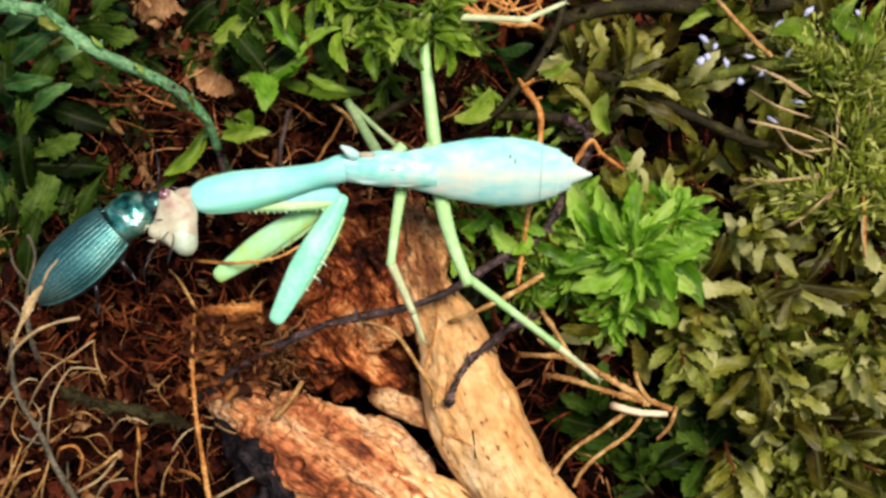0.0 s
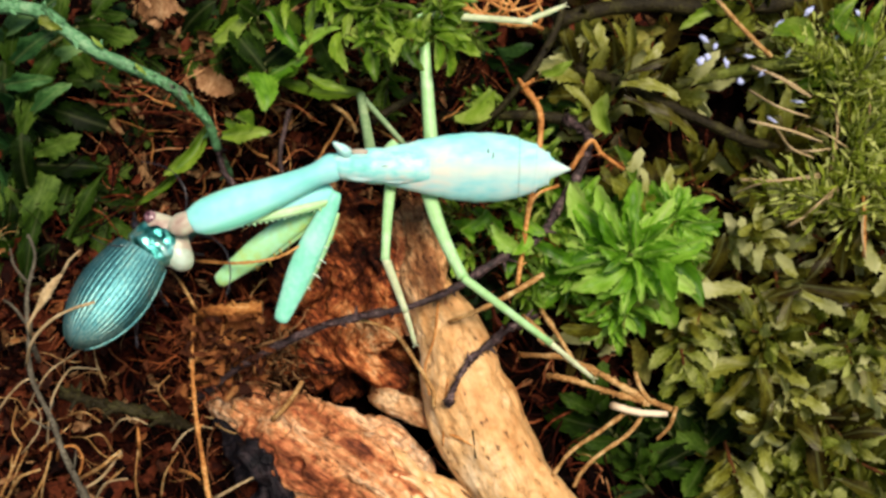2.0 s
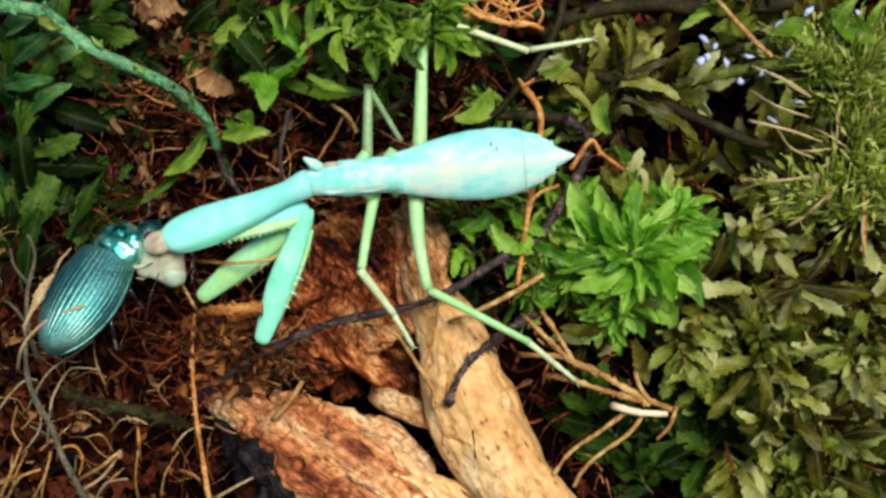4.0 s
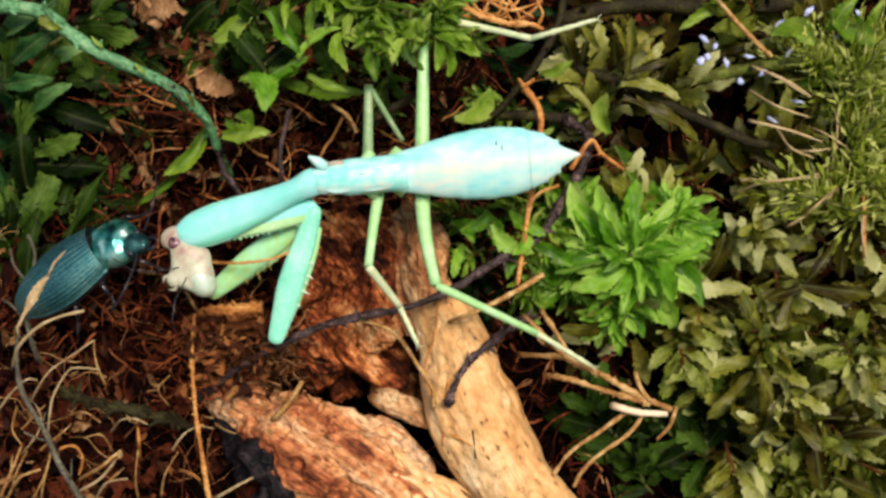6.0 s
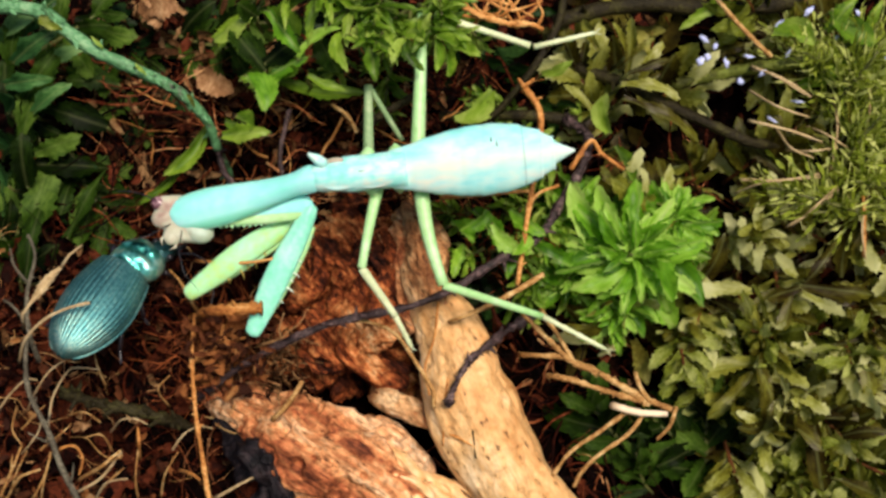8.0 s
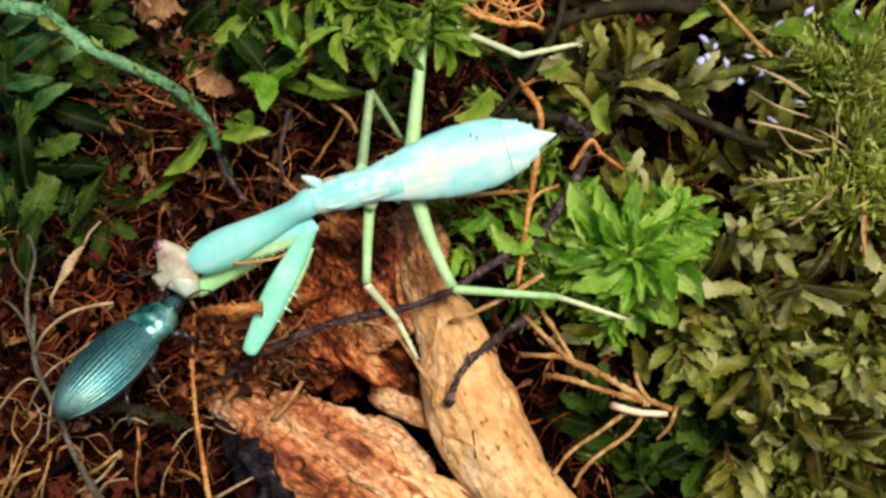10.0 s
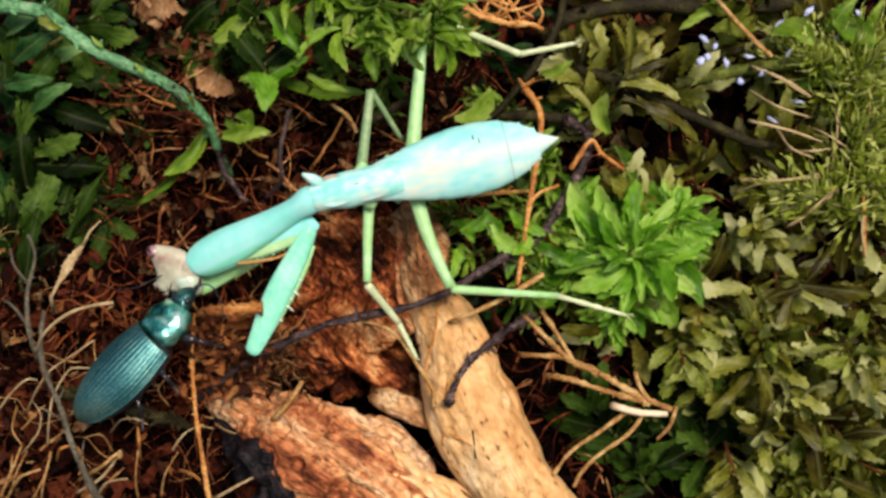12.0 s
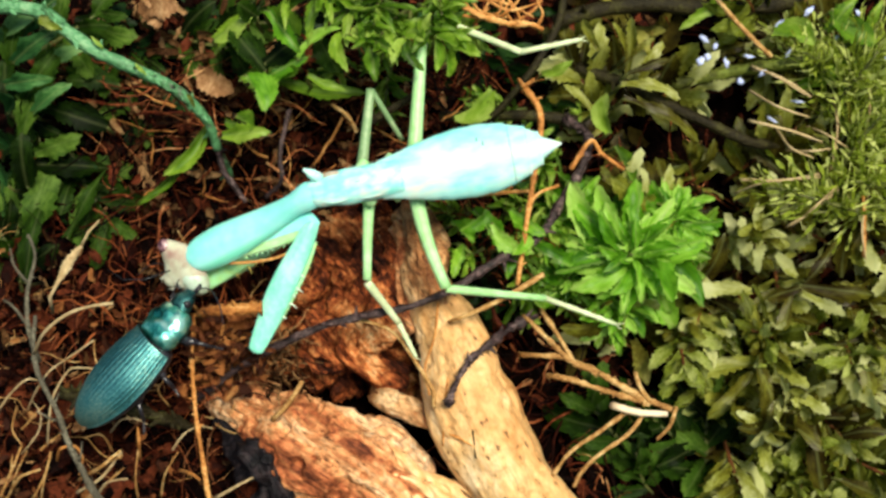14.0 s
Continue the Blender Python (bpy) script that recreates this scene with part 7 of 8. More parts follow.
MID_A = [(-3.26, 4.80, 10.20), (-3.26, 4.87, 10.20), (-3.26, 4.93, 10.20), (-3.45, 4.99, 10.20), (-3.58, 5.02, 10.20), (-3.79, 5.11, 10.20), (-4.12, 5.25, 10.20), (-4.25, 5.25, 10.20), (-5.52, 4.12, 10.20), (-5.52, 4.35, 10.20), (-5.50, 4.38, 10.20), (-5.25, 4.80, 10.20), (-5.19, 4.80, 10.20), (-5.09, 4.80, 10.20), (-5.02, 4.80, 10.20), (-5.32, 4.39, 10.20), (-5.52, 4.12, 10.20), (-5.38, 4.34, 10.20), (-5.16, 4.66, 10.20), (-5.39, 4.57, 10.20), (-5.21, 4.66, 10.20), (-5.21, 4.89, 10.20), (-5.84, 3.80, 10.20), (-5.84, 3.84, 10.20), (-5.84, 3.86, 10.20), (-5.84, 3.90, 10.20), (-5.84, 3.95, 10.20), (-5.84, 3.99, 10.20), (-5.84, 4.03, 10.20), (-5.84, 4.12, 10.20)]
MID_B = [(-4.07, -1.10, 12.50), (-4.07, -1.02, 12.50), (-4.07, -0.93, 12.50), (-4.17, -0.88, 12.50), (-4.24, -0.84, 12.50), (-4.35, -0.79, 12.50), (-4.51, -0.71, 12.50), (-4.42, -0.84, 12.50), (-6.57, -2.28, 11.50), (-6.81, -2.06, 11.20), (-6.74, -1.98, 11.48), (-6.14, -1.19, 12.50), (-6.05, -1.24, 12.50), (-5.92, -1.32, 12.50), (-5.84, -1.37, 12.43), (-6.39, -1.86, 12.08), (-6.77, -2.18, 11.76), (-6.54, -1.91, 12.02), (-6.20, -1.51, 12.34), (-6.45, -1.50, 12.50), (-6.38, -1.51, 12.26), (-6.57, -1.29, 12.12), (-6.07, -2.99, 10.20), (-6.07, -2.95, 10.20), (-6.07, -2.93, 10.20), (-6.07, -2.88, 10.20), (-6.07, -2.84, 10.20), (-6.07, -2.80, 10.20), (-6.07, -2.76, 10.20), (-6.07, -2.67, 10.20)]
MID_C = [(-2.35, -5.15, 10.47), (-2.34, -5.14, 10.64), (-2.34, -5.13, 10.82), (-2.33, -5.11, 11.06), (-2.33, -5.10, 11.25), (-2.58, -5.06, 11.07), (-2.97, -4.99, 10.86), (-2.97, -5.13, 10.79), (-3.82, -5.87, 9.76), (-4.06, -5.65, 9.48), (-4.02, -5.57, 9.71), (-3.70, -4.83, 10.44), (-3.65, -4.77, 10.21), (-3.56, -4.66, 9.92), (-3.50, -4.60, 9.68), (-3.77, -5.22, 9.79), (-3.95, -5.63, 9.86), (-3.85, -5.44, 10.08), (-3.71, -5.15, 10.36), (-3.76, -5.33, 11.26), (-3.78, -5.35, 10.89), (-4.01, -5.13, 10.68), (-3.68, -6.06, 7.32), (-3.68, -6.06, 7.35), (-3.68, -6.05, 7.38), (-3.68, -6.05, 7.43), (-3.68, -6.05, 7.47), (-3.67, -6.05, 7.52), (-3.67, -6.04, 7.57), (-3.67, -6.04, 7.68)]
MID_D = [(-1.58, -7.60, 7.92), (-1.57, -7.58, 8.08), (-1.57, -7.57, 8.27), (-1.57, -7.55, 8.50), (-1.56, -7.54, 8.68), (-1.84, -7.63, 8.64), (-2.25, -7.77, 8.65), (-2.25, -8.00, 8.70), (-2.28, -8.32, 7.59), (-2.51, -8.32, 7.58), (-2.48, -8.26, 7.83), (-2.25, -7.75, 8.88), (-2.18, -7.78, 8.85), (-2.08, -7.82, 8.93), (-2.02, -7.83, 9.03), (-2.31, -8.07, 8.11), (-2.51, -8.21, 7.78), (-2.44, -8.08, 8.05), (-2.35, -7.88, 8.41), (-2.40, -7.96, 9.17), (-2.48, -8.11, 8.95), (-2.57, -7.85, 8.77), (-2.30, -8.88, 6.50), (-2.30, -8.88, 6.50), (-2.30, -8.88, 6.50), (-2.30, -8.88, 6.50), (-2.30, -8.88, 6.50), (-2.30, -8.88, 6.50), (-2.30, -8.88, 6.50), (-2.30, -8.88, 6.50)]
HIND_A = [(0.05, 4.03, 10.20), (-0.02, 4.12, 10.20), (-0.09, 4.21, 10.20), (-0.20, 4.29, 10.20), (-0.27, 4.35, 10.20), (-0.54, 4.40, 10.20), (-0.95, 4.48, 10.20), (-1.31, 4.57, 10.20), (-1.90, 4.03, 10.20), (-1.99, 4.12, 10.20), (-1.99, 4.15, 10.20), (-1.99, 4.44, 10.20), (-1.85, 4.41, 10.20), (-1.64, 4.37, 10.20), (-1.49, 4.35, 10.20), (-1.58, 4.21, 10.20), (-1.63, 4.12, 10.20), (-1.59, 4.25, 10.20), (-1.54, 4.44, 10.20), (-1.63, 4.30, 10.20), (-1.54, 4.44, 10.20), (-1.57, 4.40, 10.20), (-1.90, 4.03, 10.20), (-1.91, 4.04, 10.20), (-1.91, 4.05, 10.20), (-1.92, 4.06, 10.20), (-1.92, 4.07, 10.20), (-1.93, 4.08, 10.20), (-1.93, 4.09, 10.20), (-1.95, 4.12, 10.20)]
HIND_B = [(1.86, -2.17, 12.50), (1.81, -2.17, 12.50), (1.77, -2.17, 12.50), (1.74, -2.17, 12.50), (1.72, -2.17, 12.50), (1.67, -2.20, 12.50), (1.59, -2.25, 12.50), (1.60, -2.18, 12.01), (-0.93, -3.29, 11.87), (-1.21, -3.31, 11.44), (-1.21, -3.30, 11.32), (-1.22, -3.21, 10.20), (-1.03, -3.12, 10.20), (-0.72, -2.93, 11.96), (-0.53, -2.83, 12.41), (-0.19, -3.03, 11.91), (0.04, -3.18, 11.33), (-0.13, -3.04, 11.64), (-0.40, -2.85, 11.93), (0.04, -3.00, 11.31), (0.04, -2.86, 11.45), (-0.09, -2.70, 12.37), (0.86, -3.26, 10.20), (0.81, -3.23, 10.20), (0.77, -3.21, 10.20), (0.72, -3.21, 10.20), (0.68, -3.21, 10.20), (0.63, -3.21, 10.20), (0.51, -3.20, 10.20), (0.27, -3.17, 10.20)]
HIND_C = [(9.25, -7.82, 10.93), (9.20, -7.79, 10.76), (9.14, -7.75, 10.60), (9.10, -7.73, 10.51), (9.08, -7.72, 10.45), (8.94, -7.68, 10.00), (8.72, -7.62, 9.41), (8.56, -7.55, 8.57), (7.48, -7.39, 10.64), (7.29, -7.20, 10.13), (7.23, -7.27, 9.87), (6.55, -7.94, 7.67), (6.88, -7.65, 7.71), (7.27, -7.10, 9.16), (7.56, -6.79, 9.58), (8.19, -5.89, 8.62), (8.61, -5.28, 7.97), (8.24, -5.46, 8.01), (7.68, -5.74, 8.00), (7.79, -5.59, 6.58), (8.19, -5.54, 7.50), (7.69, -5.61, 7.88), (9.57, -3.80, 6.61), (9.54, -3.82, 6.67), (9.52, -3.83, 6.71), (9.48, -3.85, 6.74), (9.45, -3.87, 6.77), (9.42, -3.89, 6.80), (9.14, -3.96, 6.44), (8.56, -4.12, 5.79)]
HIND_D = [(12.95, -10.84, 6.63), (12.96, -10.85, 6.55), (12.97, -10.86, 6.48), (12.97, -10.86, 6.44), (12.98, -10.86, 6.42), (12.84, -10.87, 6.00), (12.62, -10.87, 5.50), (12.38, -10.77, 5.50), (11.76, -10.26, 6.79), (11.58, -10.07, 6.30), (11.50, -10.24, 6.09), (10.49, -11.81, 5.50), (11.10, -11.27, 5.50), (11.93, -10.39, 6.19), (12.47, -9.80, 6.72), (13.61, -8.68, 6.59), (14.34, -7.92, 6.74), (13.76, -8.24, 6.23), (12.85, -8.72, 5.60), (13.23, -9.00, 6.25), (13.73, -8.45, 6.05), (12.99, -8.90, 6.31), (15.23, -5.50, 5.50), (15.19, -5.50, 5.50), (15.15, -5.49, 5.50), (15.10, -5.48, 5.50), (15.05, -5.47, 5.50), (14.99, -5.46, 5.50), (14.76, -5.71, 5.50), (14.28, -6.22, 5.50)]
UMID_A = [(-5.41, 8.00, 9.80), (-5.52, 8.03, 9.80), (-5.64, 8.07, 9.80), (-5.70, 8.09, 9.80), (-5.75, 8.10, 9.80), (-5.79, 8.12, 9.80), (-5.86, 8.14, 9.80), (-6.00, 8.32, 9.80), (-6.09, 7.68, 9.80), (-6.09, 7.54, 9.80), (-6.09, 7.55, 9.80), (-6.05, 7.65, 9.80), (-6.04, 7.66, 9.80), (-6.04, 7.67, 9.80), (-6.04, 7.68, 9.80), (-6.03, 7.69, 9.80), (-6.03, 7.70, 9.80), (-6.02, 7.71, 9.80), (-6.02, 7.73, 9.80), (-6.01, 7.75, 9.80), (-6.00, 7.77, 9.80), (-6.05, 7.70, 9.80), (-6.54, 6.95, 9.80), (-6.54, 6.98, 9.80), (-6.53, 7.01, 9.80), (-6.52, 7.04, 9.80), (-6.50, 7.08, 9.80), (-6.49, 7.12, 9.80), (-6.48, 7.15, 9.80), (-6.45, 7.23, 9.80)]
UMID_B = [(-7.91, 12.22, 6.84), (-7.87, 12.27, 6.74), (-7.84, 12.31, 6.64), (-7.81, 12.33, 6.58), (-7.80, 12.35, 6.55), (-7.42, 12.54, 6.54), (-6.85, 12.81, 6.64), (-7.12, 13.07, 6.80), (-6.12, 13.04, 7.76), (-6.02, 13.27, 9.50), (-6.02, 13.27, 9.43), (-6.06, 13.31, 8.89), (-6.06, 13.31, 8.85), (-6.06, 13.31, 8.79), (-6.06, 13.31, 8.75), (-6.07, 13.32, 8.69), (-6.07, 13.32, 8.65), (-6.07, 13.32, 8.61), (-6.08, 13.32, 8.56), (-6.08, 13.32, 8.47), (-6.09, 13.32, 8.39), (-6.06, 13.28, 8.49), (-5.82, 12.77, 9.80), (-5.82, 12.78, 9.80), (-5.82, 12.79, 9.80), (-5.82, 12.80, 9.80), (-5.82, 12.81, 9.80), (-5.82, 12.83, 9.80), (-5.82, 12.84, 9.75), (-5.84, 12.91, 9.43)]
UMID_C = [(-3.70, 8.38, 6.84), (-3.59, 8.47, 6.74), (-3.47, 8.56, 6.64), (-3.40, 8.62, 6.58), (-3.36, 8.65, 6.55), (-3.31, 8.69, 6.54), (-3.27, 8.82, 5.61), (-3.26, 8.76, 6.80), (-3.35, 8.95, 5.44), (-3.34, 8.87, 7.68), (-3.35, 8.88, 7.61), (-3.37, 8.95, 6.99), (-3.37, 8.96, 6.94), (-3.37, 8.96, 6.87), (-3.37, 8.97, 6.82), (-3.37, 8.98, 6.75), (-3.38, 8.99, 6.70), (-3.38, 8.99, 6.66), (-3.38, 9.00, 6.59), (-3.38, 9.01, 6.48), (-3.39, 9.03, 6.37), (-3.39, 9.03, 6.34), (-3.38, 9.02, 6.67), (-3.38, 9.02, 6.68), (-3.38, 9.03, 6.69), (-3.38, 9.03, 6.70), (-3.38, 9.03, 6.71), (-3.38, 9.03, 6.72), (-3.38, 9.04, 6.68), (-3.39, 9.08, 6.42)]
UHIND_A = [(-0.64, 7.99, 9.90), (-0.71, 8.07, 9.90), (-0.79, 8.14, 9.90), (-0.83, 8.19, 9.90), (-0.86, 8.22, 9.90), (-0.90, 8.29, 9.90), (-0.95, 8.40, 9.90), (-1.77, 8.67, 9.90), (-1.86, 8.67, 9.90), (-2.00, 8.67, 9.90), (-1.98, 8.68, 9.90), (-1.75, 8.81, 9.90), (-1.73, 8.82, 9.90), (-1.70, 8.84, 9.90), (-1.68, 8.85, 9.90), (-1.73, 8.85, 9.90), (-1.76, 8.85, 9.90), (-1.79, 8.85, 9.90), (-1.84, 8.85, 9.90), (-1.92, 8.85, 9.90), (-2.00, 8.85, 9.90), (-2.04, 8.87, 9.90), (-2.45, 9.04, 9.90), (-2.43, 9.02, 9.90), (-2.41, 9.01, 9.90), (-2.38, 8.99, 9.90), (-2.35, 8.97, 9.90), (-2.32, 8.95, 9.90), (-2.29, 8.94, 9.90), (-2.22, 8.90, 9.90)]
UHIND_B = [(-1.82, 18.75, 9.90), (-1.79, 18.80, 9.90), (-1.76, 18.84, 9.90), (-1.74, 18.87, 9.90), (-1.73, 18.89, 9.90), (-1.71, 18.89, 9.90), (-1.68, 18.89, 9.90), (-1.74, 19.10, 8.82), (-1.68, 19.09, 8.77), (-1.56, 19.07, 8.70), (-1.56, 19.08, 8.66), (-1.57, 19.16, 8.25), (-1.57, 19.17, 8.22), (-1.57, 19.18, 8.17), (-1.57, 19.18, 8.13), (-1.58, 19.20, 8.25), (-1.59, 19.21, 8.33), (-1.60, 19.23, 8.41), (-1.61, 19.24, 8.54), (-1.63, 19.27, 8.76), (-1.65, 19.29, 9.01), (-1.64, 19.29, 8.85), (-1.49, 19.20, 7.55), (-1.50, 19.21, 7.62), (-1.50, 19.21, 7.68), (-1.51, 19.22, 7.78), (-1.53, 19.22, 7.88), (-1.54, 19.23, 7.99), (-1.55, 19.23, 8.09), (-1.57, 19.24, 8.32)]
UHIND_C = [(6.45, 17.94, 12.50), (6.53, 17.99, 12.50), (6.60, 18.03, 12.50), (6.64, 18.06, 12.50), (6.67, 18.08, 12.50), (6.59, 17.97, 12.50), (6.45, 17.81, 12.50), (5.79, 16.04, 12.50), (6.23, 15.86, 12.11), (7.17, 15.99, 8.70), (7.17, 16.03, 8.66), (7.20, 16.44, 8.25), (7.12, 16.48, 9.35), (7.08, 16.71, 9.94), (7.06, 16.88, 10.20), (7.20, 16.42, 8.25), (7.20, 15.87, 8.33), (7.19, 15.99, 8.41), (7.18, 16.16, 8.54), (7.17, 15.98, 8.76), (7.38, 16.40, 9.01), (7.29, 16.37, 8.85), (6.11, 15.40, 11.01), (6.10, 15.39, 11.05), (6.10, 15.38, 11.09), (6.11, 15.42, 11.17), (6.12, 15.45, 11.26), (6.13, 15.48, 11.34), (6.14, 15.51, 11.44), (6.15, 15.57, 11.63)]
UHIND_D = [(9.91, 20.00, 8.87), (9.99, 20.08, 8.89), (10.06, 20.15, 8.91), (10.10, 20.19, 8.92), (10.13, 20.22, 8.92), (10.05, 20.05, 8.88), (9.91, 19.78, 8.83), (9.87, 17.51, 9.25), (10.72, 17.19, 9.37), (12.37, 17.02, 7.55), (12.37, 17.06, 7.52), (12.41, 17.54, 7.22), (12.32, 17.72, 8.46), (12.29, 18.12, 9.48), (12.27, 18.38, 10.17), (12.36, 17.73, 7.23), (12.24, 17.02, 6.70), (12.27, 17.05, 6.84), (12.31, 17.10, 7.06), (12.35, 17.13, 7.69), (12.54, 17.72, 8.02), (12.43, 17.69, 7.76), (10.85, 16.68, 8.71), (10.73, 16.66, 8.54), (10.65, 16.64, 8.42), (10.74, 16.68, 8.65), (10.83, 16.71, 8.89), (10.91, 16.75, 9.14), (11.00, 16.78, 9.40), (11.16, 16.83, 9.98)]
BTAIL = [(-33.80, -4.56, 8.50), (-33.86, -4.63, 6.96), (-34.32, -5.04, 6.28), (-33.03, -2.53, 6.65), (-29.44, -4.32, 13.60), (-28.13, -5.72, 13.60), (-28.35, -7.16, 13.60), (-28.13, -9.57, 13.60), (-28.92, -9.22, 13.60), (-29.09, -9.57, 13.60), (-29.44, -9.22, 13.60), (-29.97, -5.42, 13.60), (-30.54, -5.72, 13.60), (-34.75, -4.86, 7.10), (-35.44, -5.34, 6.73), (-34.47, -6.29, 6.54), (-30.10, -8.69, 13.60), (-29.88, -7.82, 13.60), (-29.01, -6.95, 13.60), (-29.27, -8.08, 13.60), (-29.36, -7.99, 13.60), (-28.92, -6.73, 13.60), (-29.44, -13.28, 13.60), (-29.23, -13.41, 13.60), (-29.01, -13.15, 13.60), (-29.91, -14.04, 9.20), (-29.79, -14.13, 9.20), (-28.35, -13.59, 13.60), (-28.35, -13.67, 13.60), (-29.68, -14.50, 9.20)]
BJOIN = [(-26.67, 1.89, 8.50), (-27.36, 2.12, 8.50), (-27.72, 1.43, 8.50), (-25.33, 1.40, 10.60), (-24.61, 0.95, 10.60), (-24.30, 0.27, 10.60), (-24.07, -0.41, 10.60), (-24.16, -2.66, 10.60), (-25.51, -2.21, 10.60), (-25.65, -1.98, 10.60), (-25.88, -1.85, 10.60), (-27.58, 0.73, 9.00), (-27.17, 0.50, 8.86), (-27.22, 0.74, 8.64), (-27.82, 0.05, 8.50), (-26.76, -1.11, 8.50), (-26.67, -2.26, 8.50), (-26.67, -1.24, 8.50), (-25.42, -1.24, 8.50), (-26.48, -1.52, 8.50), (-26.07, -1.89, 8.50), (-25.42, -0.64, 8.50), (-24.33, -7.50, 9.20), (-23.87, -7.36, 9.20), (-23.78, -7.04, 9.20), (-23.18, -7.13, 9.20), (-23.18, -7.25, 9.20), (-23.18, -7.36, 9.20), (-23.18, -7.41, 9.20), (-23.18, -7.50, 9.20)]
BHEAD = [(-23.90, 3.27, 8.50), (-23.44, 3.96, 8.50), (-22.98, 4.65, 8.50), (-21.01, 3.20, 10.60), (-21.14, 2.98, 10.60), (-20.69, 1.62, 10.60), (-21.14, 1.40, 10.60), (-21.37, 0.05, 10.60), (-22.95, 0.27, 10.60), (-23.17, 0.50, 10.60), (-23.40, 0.50, 10.60), (-24.47, 1.19, 9.00), (-24.14, 1.33, 8.86), (-22.72, 1.20, 8.64), (-23.44, 0.14, 8.50), (-22.52, 0.05, 8.50), (-23.90, -0.78, 8.50), (-23.67, 0.51, 8.50), (-22.98, 0.74, 8.50), (-23.90, 0.28, 8.50), (-23.21, 0.18, 8.50), (-23.21, 1.66, 8.50), (-21.68, -4.07, 9.20), (-21.62, -3.68, 9.20), (-21.58, -3.38, 9.20), (-21.39, -3.38, 9.20), (-21.19, -3.38, 9.20), (-20.99, -3.38, 9.20), (-20.99, -3.38, 9.20), (-20.99, -3.38, 9.20)]
LEAF_A = [(-33.09, -6.93, 13.80), (-32.80, -6.64, 13.80), (-32.51, -6.35, 13.80), (-32.33, -6.18, 13.80), (-32.22, -6.06, 13.80), (-32.13, -5.94, 13.80), (-32.00, -5.77, 13.80), (-31.91, -5.65, 13.80), (-31.78, -5.48, 13.80), (-31.56, -5.19, 13.80), (-31.68, -5.30, 13.80), (-32.87, -6.50, 13.80), (-32.87, -6.37, 13.80), (-32.87, -6.18, 13.80), (-32.87, -6.06, 13.80), (-32.74, -5.54, 13.80), (-32.65, -5.19, 13.80), (-32.62, -5.16, 13.80), (-32.58, -5.11, 13.80), (-32.51, -5.04, 13.80), (-32.43, -4.97, 13.80), (-32.24, -4.86, 13.80), (-30.17, -3.66, 13.80), (-30.19, -3.66, 13.80), (-30.20, -3.66, 13.80), (-30.22, -3.66, 13.80), (-30.25, -3.66, 13.80), (-30.27, -3.66, 13.80), (-30.29, -3.66, 13.80), (-30.34, -3.66, 13.80)]
LEAF_B = [(-29.91, -1.48, 14.20), (-29.74, -1.39, 14.20), (-29.57, -1.31, 14.20), (-29.47, -1.26, 14.20), (-27.95, -0.17, 14.20), (-27.30, 0.26, 14.20), (-27.53, 0.39, 14.20), (-27.69, 0.48, 14.20), (-27.92, 0.61, 14.20), (-28.30, 0.82, 14.20), (-28.29, 0.79, 14.20), (-28.17, 0.39, 14.20), (-28.61, -0.08, 14.20), (-29.26, -0.79, 14.20), (-29.69, -1.26, 14.20), (-28.65, 0.04, 14.20), (-27.95, 0.91, 14.20), (-27.93, 0.83, 14.20), (-27.88, 0.71, 14.20), (-27.81, 0.51, 14.20), (-27.74, 0.30, 14.20), (-27.66, 0.39, 14.20), (-26.83, 1.26, 14.20), (-26.85, 1.24, 14.20), (-26.88, 1.23, 14.20), (-26.91, 1.20, 14.20), (-26.95, 1.18, 14.20), (-26.98, 1.16, 14.20), (-27.02, 1.13, 14.20), (-27.09, 1.09, 14.20)]
STALK_A = [(-30.75, -19.82, 7.50), (-30.93, -20.00, 7.50), (-30.93, -20.00, 7.50), (-30.82, -19.64, 7.50), (-30.75, -19.40, 7.50), (-30.56, -19.16, 7.50), (-30.28, -18.79, 7.50), (-30.17, -18.85, 7.50), (-30.00, -18.93, 7.50), (-30.00, -19.03, 7.50), (-30.04, -19.07, 7.50), (-30.39, -19.54, 7.50), (-30.42, -19.58, 7.50), (-30.45, -19.58, 7.50), (-30.47, -19.58, 7.50), (-30.27, -19.25, 7.50), (-30.14, -19.03, 7.50), (-30.31, -19.40, 7.50), (-30.56, -19.96, 7.50), (-30.47, -19.86, 7.50), (-30.47, -19.86, 7.50), (-30.40, -19.69, 7.50), (-29.70, -17.89, 7.50), (-29.67, -17.78, 7.50), (-29.73, -17.86, 7.50), (-29.73, -17.89, 7.50), (-29.73, -17.92, 7.50), (-29.73, -17.96, 7.50), (-29.74, -18.00, 7.50), (-29.77, -18.10, 7.50)]
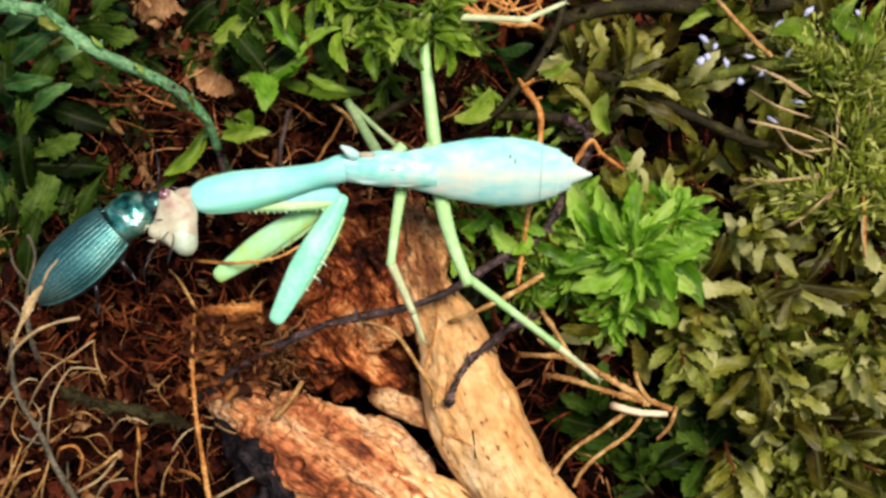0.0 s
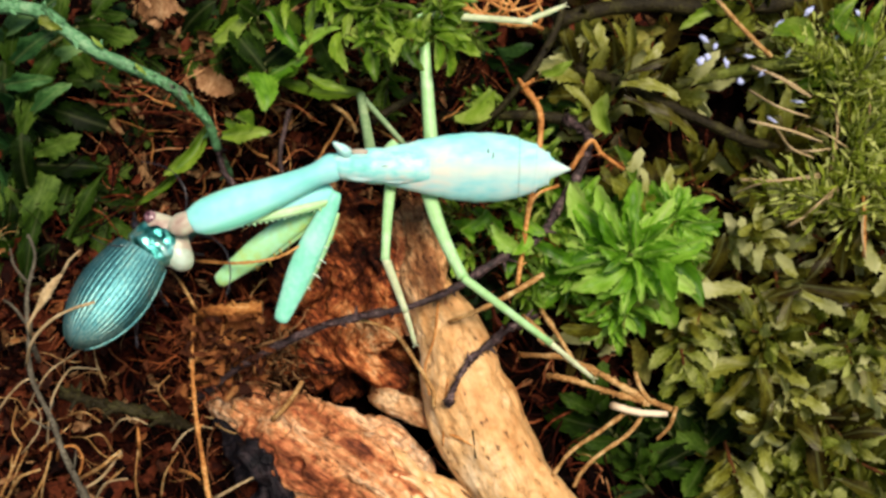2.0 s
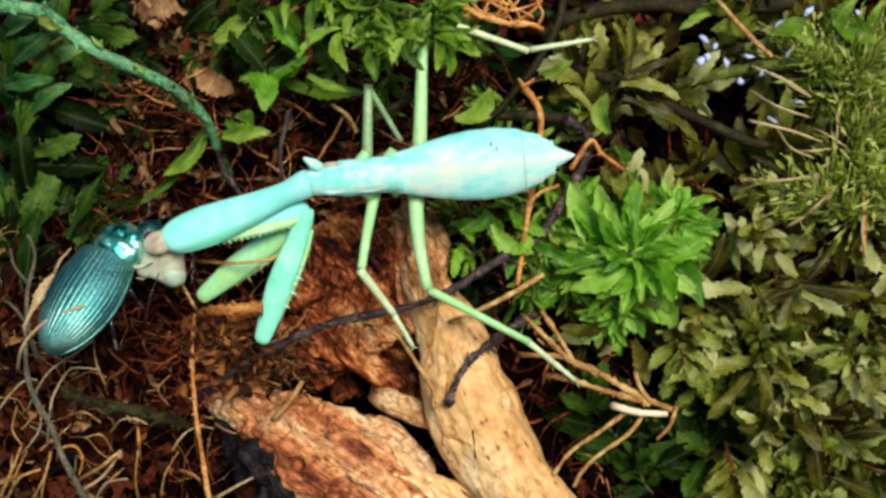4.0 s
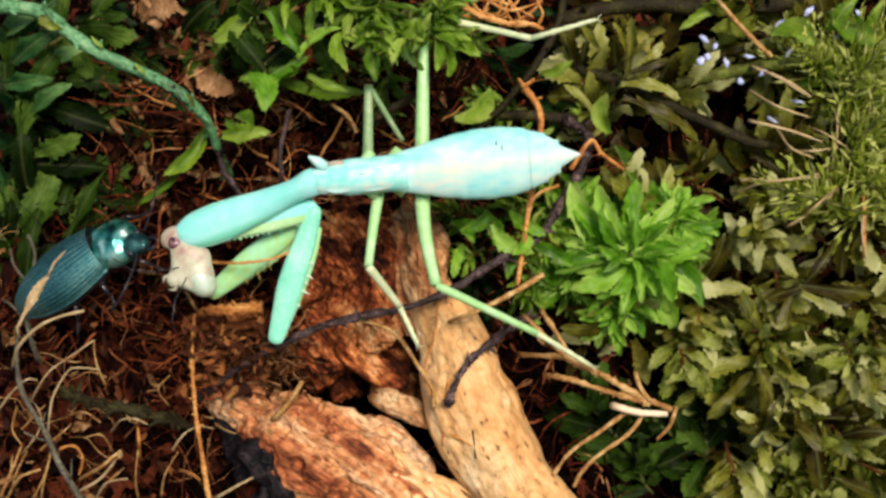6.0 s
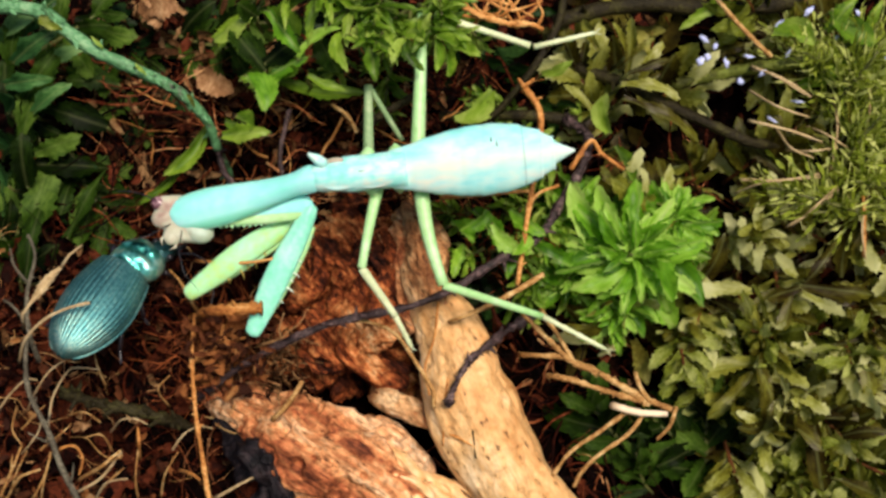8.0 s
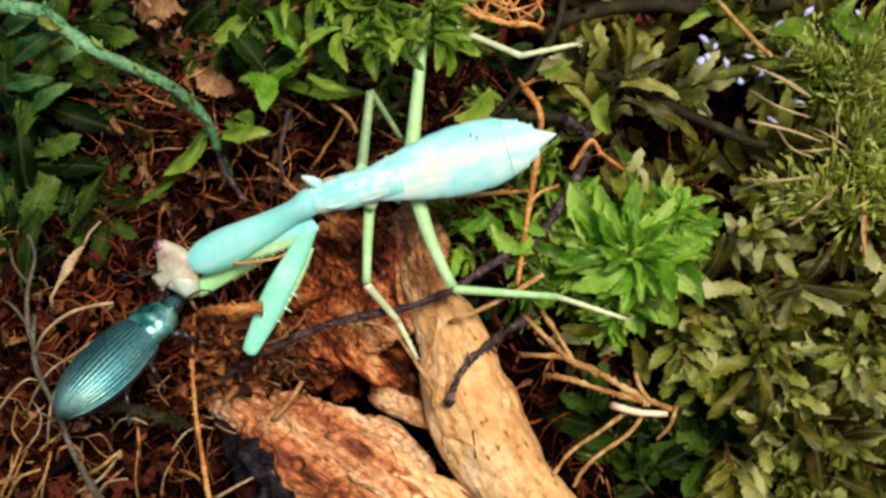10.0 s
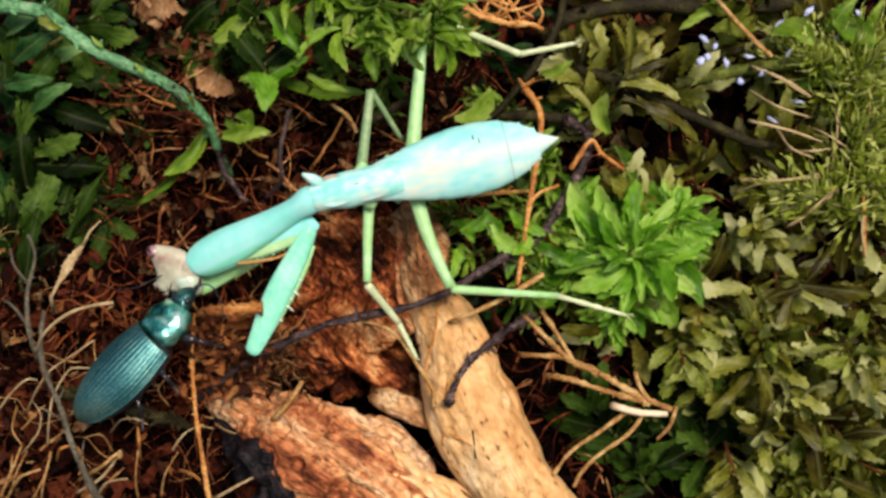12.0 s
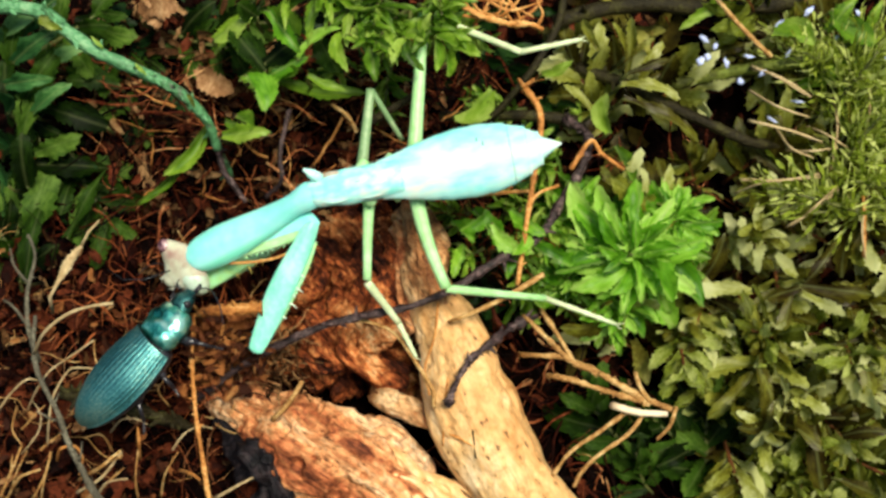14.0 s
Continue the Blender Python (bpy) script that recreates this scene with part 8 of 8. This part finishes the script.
STALK_B = [(-33.03, -15.40, 7.50), (-33.21, -15.72, 7.50), (-33.21, -15.72, 7.50), (-33.02, -15.30, 7.50), (-32.89, -15.03, 7.50), (-32.59, -14.71, 7.50), (-32.14, -14.23, 7.50), (-32.09, -14.22, 7.50), (-32.00, -14.19, 7.50), (-32.05, -14.19, 7.50), (-32.11, -14.23, 7.50), (-32.69, -14.62, 7.50), (-32.75, -14.65, 7.50), (-32.83, -14.71, 7.50), (-32.89, -14.75, 7.50), (-32.55, -14.24, 7.50), (-32.33, -13.91, 7.50), (-32.65, -14.32, 7.50), (-33.12, -14.93, 7.50), (-32.70, -14.51, 7.50), (-32.70, -14.51, 7.50), (-32.60, -14.44, 7.50), (-31.49, -13.68, 7.50), (-31.45, -13.55, 7.50), (-31.45, -13.49, 7.50), (-31.40, -13.44, 7.50), (-31.35, -13.40, 7.50), (-31.54, -13.58, 7.50), (-31.59, -13.63, 7.50), (-31.63, -13.68, 7.50)]
STRAW_A = [(-33.02, -7.44, 14.00), (-32.63, -7.22, 14.00), (-32.25, -7.00, 14.00), (-32.02, -6.87, 14.00), (-31.87, -6.79, 14.00), (-31.71, -6.70, 14.00), (-31.66, -6.65, 14.00), (-31.63, -6.62, 14.00), (-31.58, -6.57, 14.00), (-31.49, -6.48, 14.00), (-31.63, -6.56, 14.00), (-33.02, -7.44, 14.00), (-32.91, -7.32, 14.00), (-32.74, -7.13, 14.00), (-32.64, -7.01, 14.00), (-32.47, -6.82, 14.00), (-32.36, -6.70, 14.00), (-32.34, -6.67, 14.00), (-32.29, -6.63, 14.00), (-32.22, -6.55, 14.00), (-32.15, -6.48, 14.00), (-32.01, -6.44, 14.00), (-30.54, -5.96, 14.00), (-30.55, -5.96, 14.00), (-30.55, -5.96, 14.00), (-30.57, -5.96, 14.00), (-30.58, -5.96, 14.00), (-30.59, -5.96, 14.00), (-30.60, -5.96, 14.00), (-30.62, -5.96, 14.00)]
STRAW_B = [(-27.55, -5.07, 14.40), (-27.24, -4.77, 14.40), (-26.94, -4.48, 14.40), (-26.75, -4.31, 14.40), (-26.63, -4.19, 14.40), (-26.51, -4.07, 14.40), (-26.38, -3.85, 14.40), (-26.29, -3.71, 14.40), (-26.16, -3.49, 14.40), (-25.95, -3.12, 14.40), (-26.06, -3.24, 14.40), (-27.24, -4.50, 14.40), (-27.21, -4.50, 14.40), (-27.15, -4.50, 14.40), (-27.12, -4.50, 14.40), (-27.19, -3.98, 14.40), (-27.24, -3.64, 14.40), (-27.24, -3.73, 14.40), (-27.24, -3.86, 14.40), (-27.24, -4.07, 14.40), (-27.12, -4.07, 14.40), (-26.82, -4.02, 14.40), (-23.69, -3.51, 14.40), (-23.74, -3.52, 14.40), (-23.78, -3.53, 14.40), (-23.85, -3.54, 14.40), (-23.91, -3.55, 14.40), (-24.00, -3.60, 14.40), (-24.08, -3.64, 14.40), (-24.26, -3.73, 14.40)]
BROLL = [-35.0, -42.5, -50.0, -40.0, -15.0, -11.0, -5.0, -10.2, -18.0, -20.0, -19.6, -15.0, -23.0, -35.0, -40.0, -30.0, -5.0, -5.0, -5.0, -5.0, -5.0, -5.0, -46.0, -46.0, -46.0, -46.0, -46.0, -46.0, -46.0, -46.0]
LEAN = [20.0, 20.0, 20.0, 20.0, 20.0, 18.4, 16.0, 12.0, 6.0, 7.1, 7.5, 12.0, 10.9, 9.1, 8.0, 8.0, 8.0, 8.0, 8.0, 8.0, 8.0, 12.0, 0.0, 0.3, 0.6, 1.0, 1.4, 1.8, 2.2, 3.0]
HROLL = [0.0] * 21 + [6.0] + [24.0] * 8


def motions():
    rows = {}
    for i, t in enumerate(TIMES):
        def put(key, m):
            rows.setdefault(key, []).append((t, m))

        def rel(key, m):
            put(key, body_inv @ m)

        hip, tail, neck = Vector(HIP[i]), Vector(TAIL[i]), Vector(NECK[i])
        body = aim(hip, tail - hip, radians(LEAN[i]))
        body_inv = body.inverted()
        put("mantis", BANK @ body)
        # the abdomen slides a little into the thorax when the body shortens
        put("abdomen", at_mm((tail - hip).length - 20.5, 0, 0))
        d = (hip - neck).normalized()
        rel("pronotum", aim(neck, d))
        sidew = d.cross(Vector((0, 0, 1))).normalized()
        c0 = neck + d * 2.4 + sidew * 0.75 + Vector((0, 0, -0.55))
        knee = Vector(FKNEE[i])
        rel("coxa", aim(c0, knee - c0))
        rel("near", aim(knee, Vector(FTIP[i]) - knee))
        rel("far", aim(GKNEE[i], Vector(GTIP[i]) - Vector(GKNEE[i])))
        e1, e2 = Vector(EYE_A[i]), Vector(EYE_B[i])
        ax = (e2 - e1).normalized()
        rel("head", aim((e1 + e2) / 2 - ax * 2.35, ax, radians(HROLL[i])))
        for key, js in (("mid", (MID_A, MID_B, MID_C, MID_D)), ("hind", (HIND_A, HIND_B, HIND_C, HIND_D)), ("umid", (UMID_A, UMID_B, UMID_C)), ("uhind", (UHIND_A, UHIND_B, UHIND_C, UHIND_D))):
            for n in range(len(js) - 1):
                rel((key, n), aim(js[n][i], Vector(js[n + 1][i]) - Vector(js[n][i])))
        joint = Vector(BJOIN[i])
        fwd = joint - Vector(BTAIL[i])
        front = Vector(BHEAD[i]) - joint
        put("beetle", BANK @ aim(joint, fwd, radians(BROLL[i])))
        bend = math.atan2(fwd.x * front.y - fwd.y * front.x, fwd.x * front.x + fwd.y * front.y)
        bend = max(-0.75, min(0.75, bend))
        put("shield", Matrix.Rotation(bend * 0.8, 4, "Z"))
        put("bhead", Matrix.Rotation(bend, 4, "Z"))
        put("leaf", BANK @ aim(LEAF_A[i], Vector(LEAF_B[i]) - Vector(LEAF_A[i])))
        put("stalk", BANK @ aim(STALK_A[i], Vector(STALK_B[i]) - Vector(STALK_A[i])))
        put("straw", BANK @ aim(STRAW_A[i], Vector(STRAW_B[i]) - Vector(STRAW_A[i])))
    walk(MANTIS["mantis"], rows["mantis"])
    for key in ("abdomen", "pronotum", "coxa", "near", "far", "head"):
        walk(MANTIS[key], rows[key])
    for key in ("mid", "hind", "umid", "uhind"):
        for n, ob in enumerate(MANTIS[key]):
            walk(ob, rows[(key, n)])
    walk(BEETLE["beetle"], rows["beetle"])
    walk(BEETLE["shield"], rows["shield"])
    walk(BEETLE["head"], rows["bhead"])
    walk(DRY_LEAF, rows["leaf"])
    walk(BENT_STRAW, rows["straw"])
    walk(STALK, rows["stalk"])


motions()
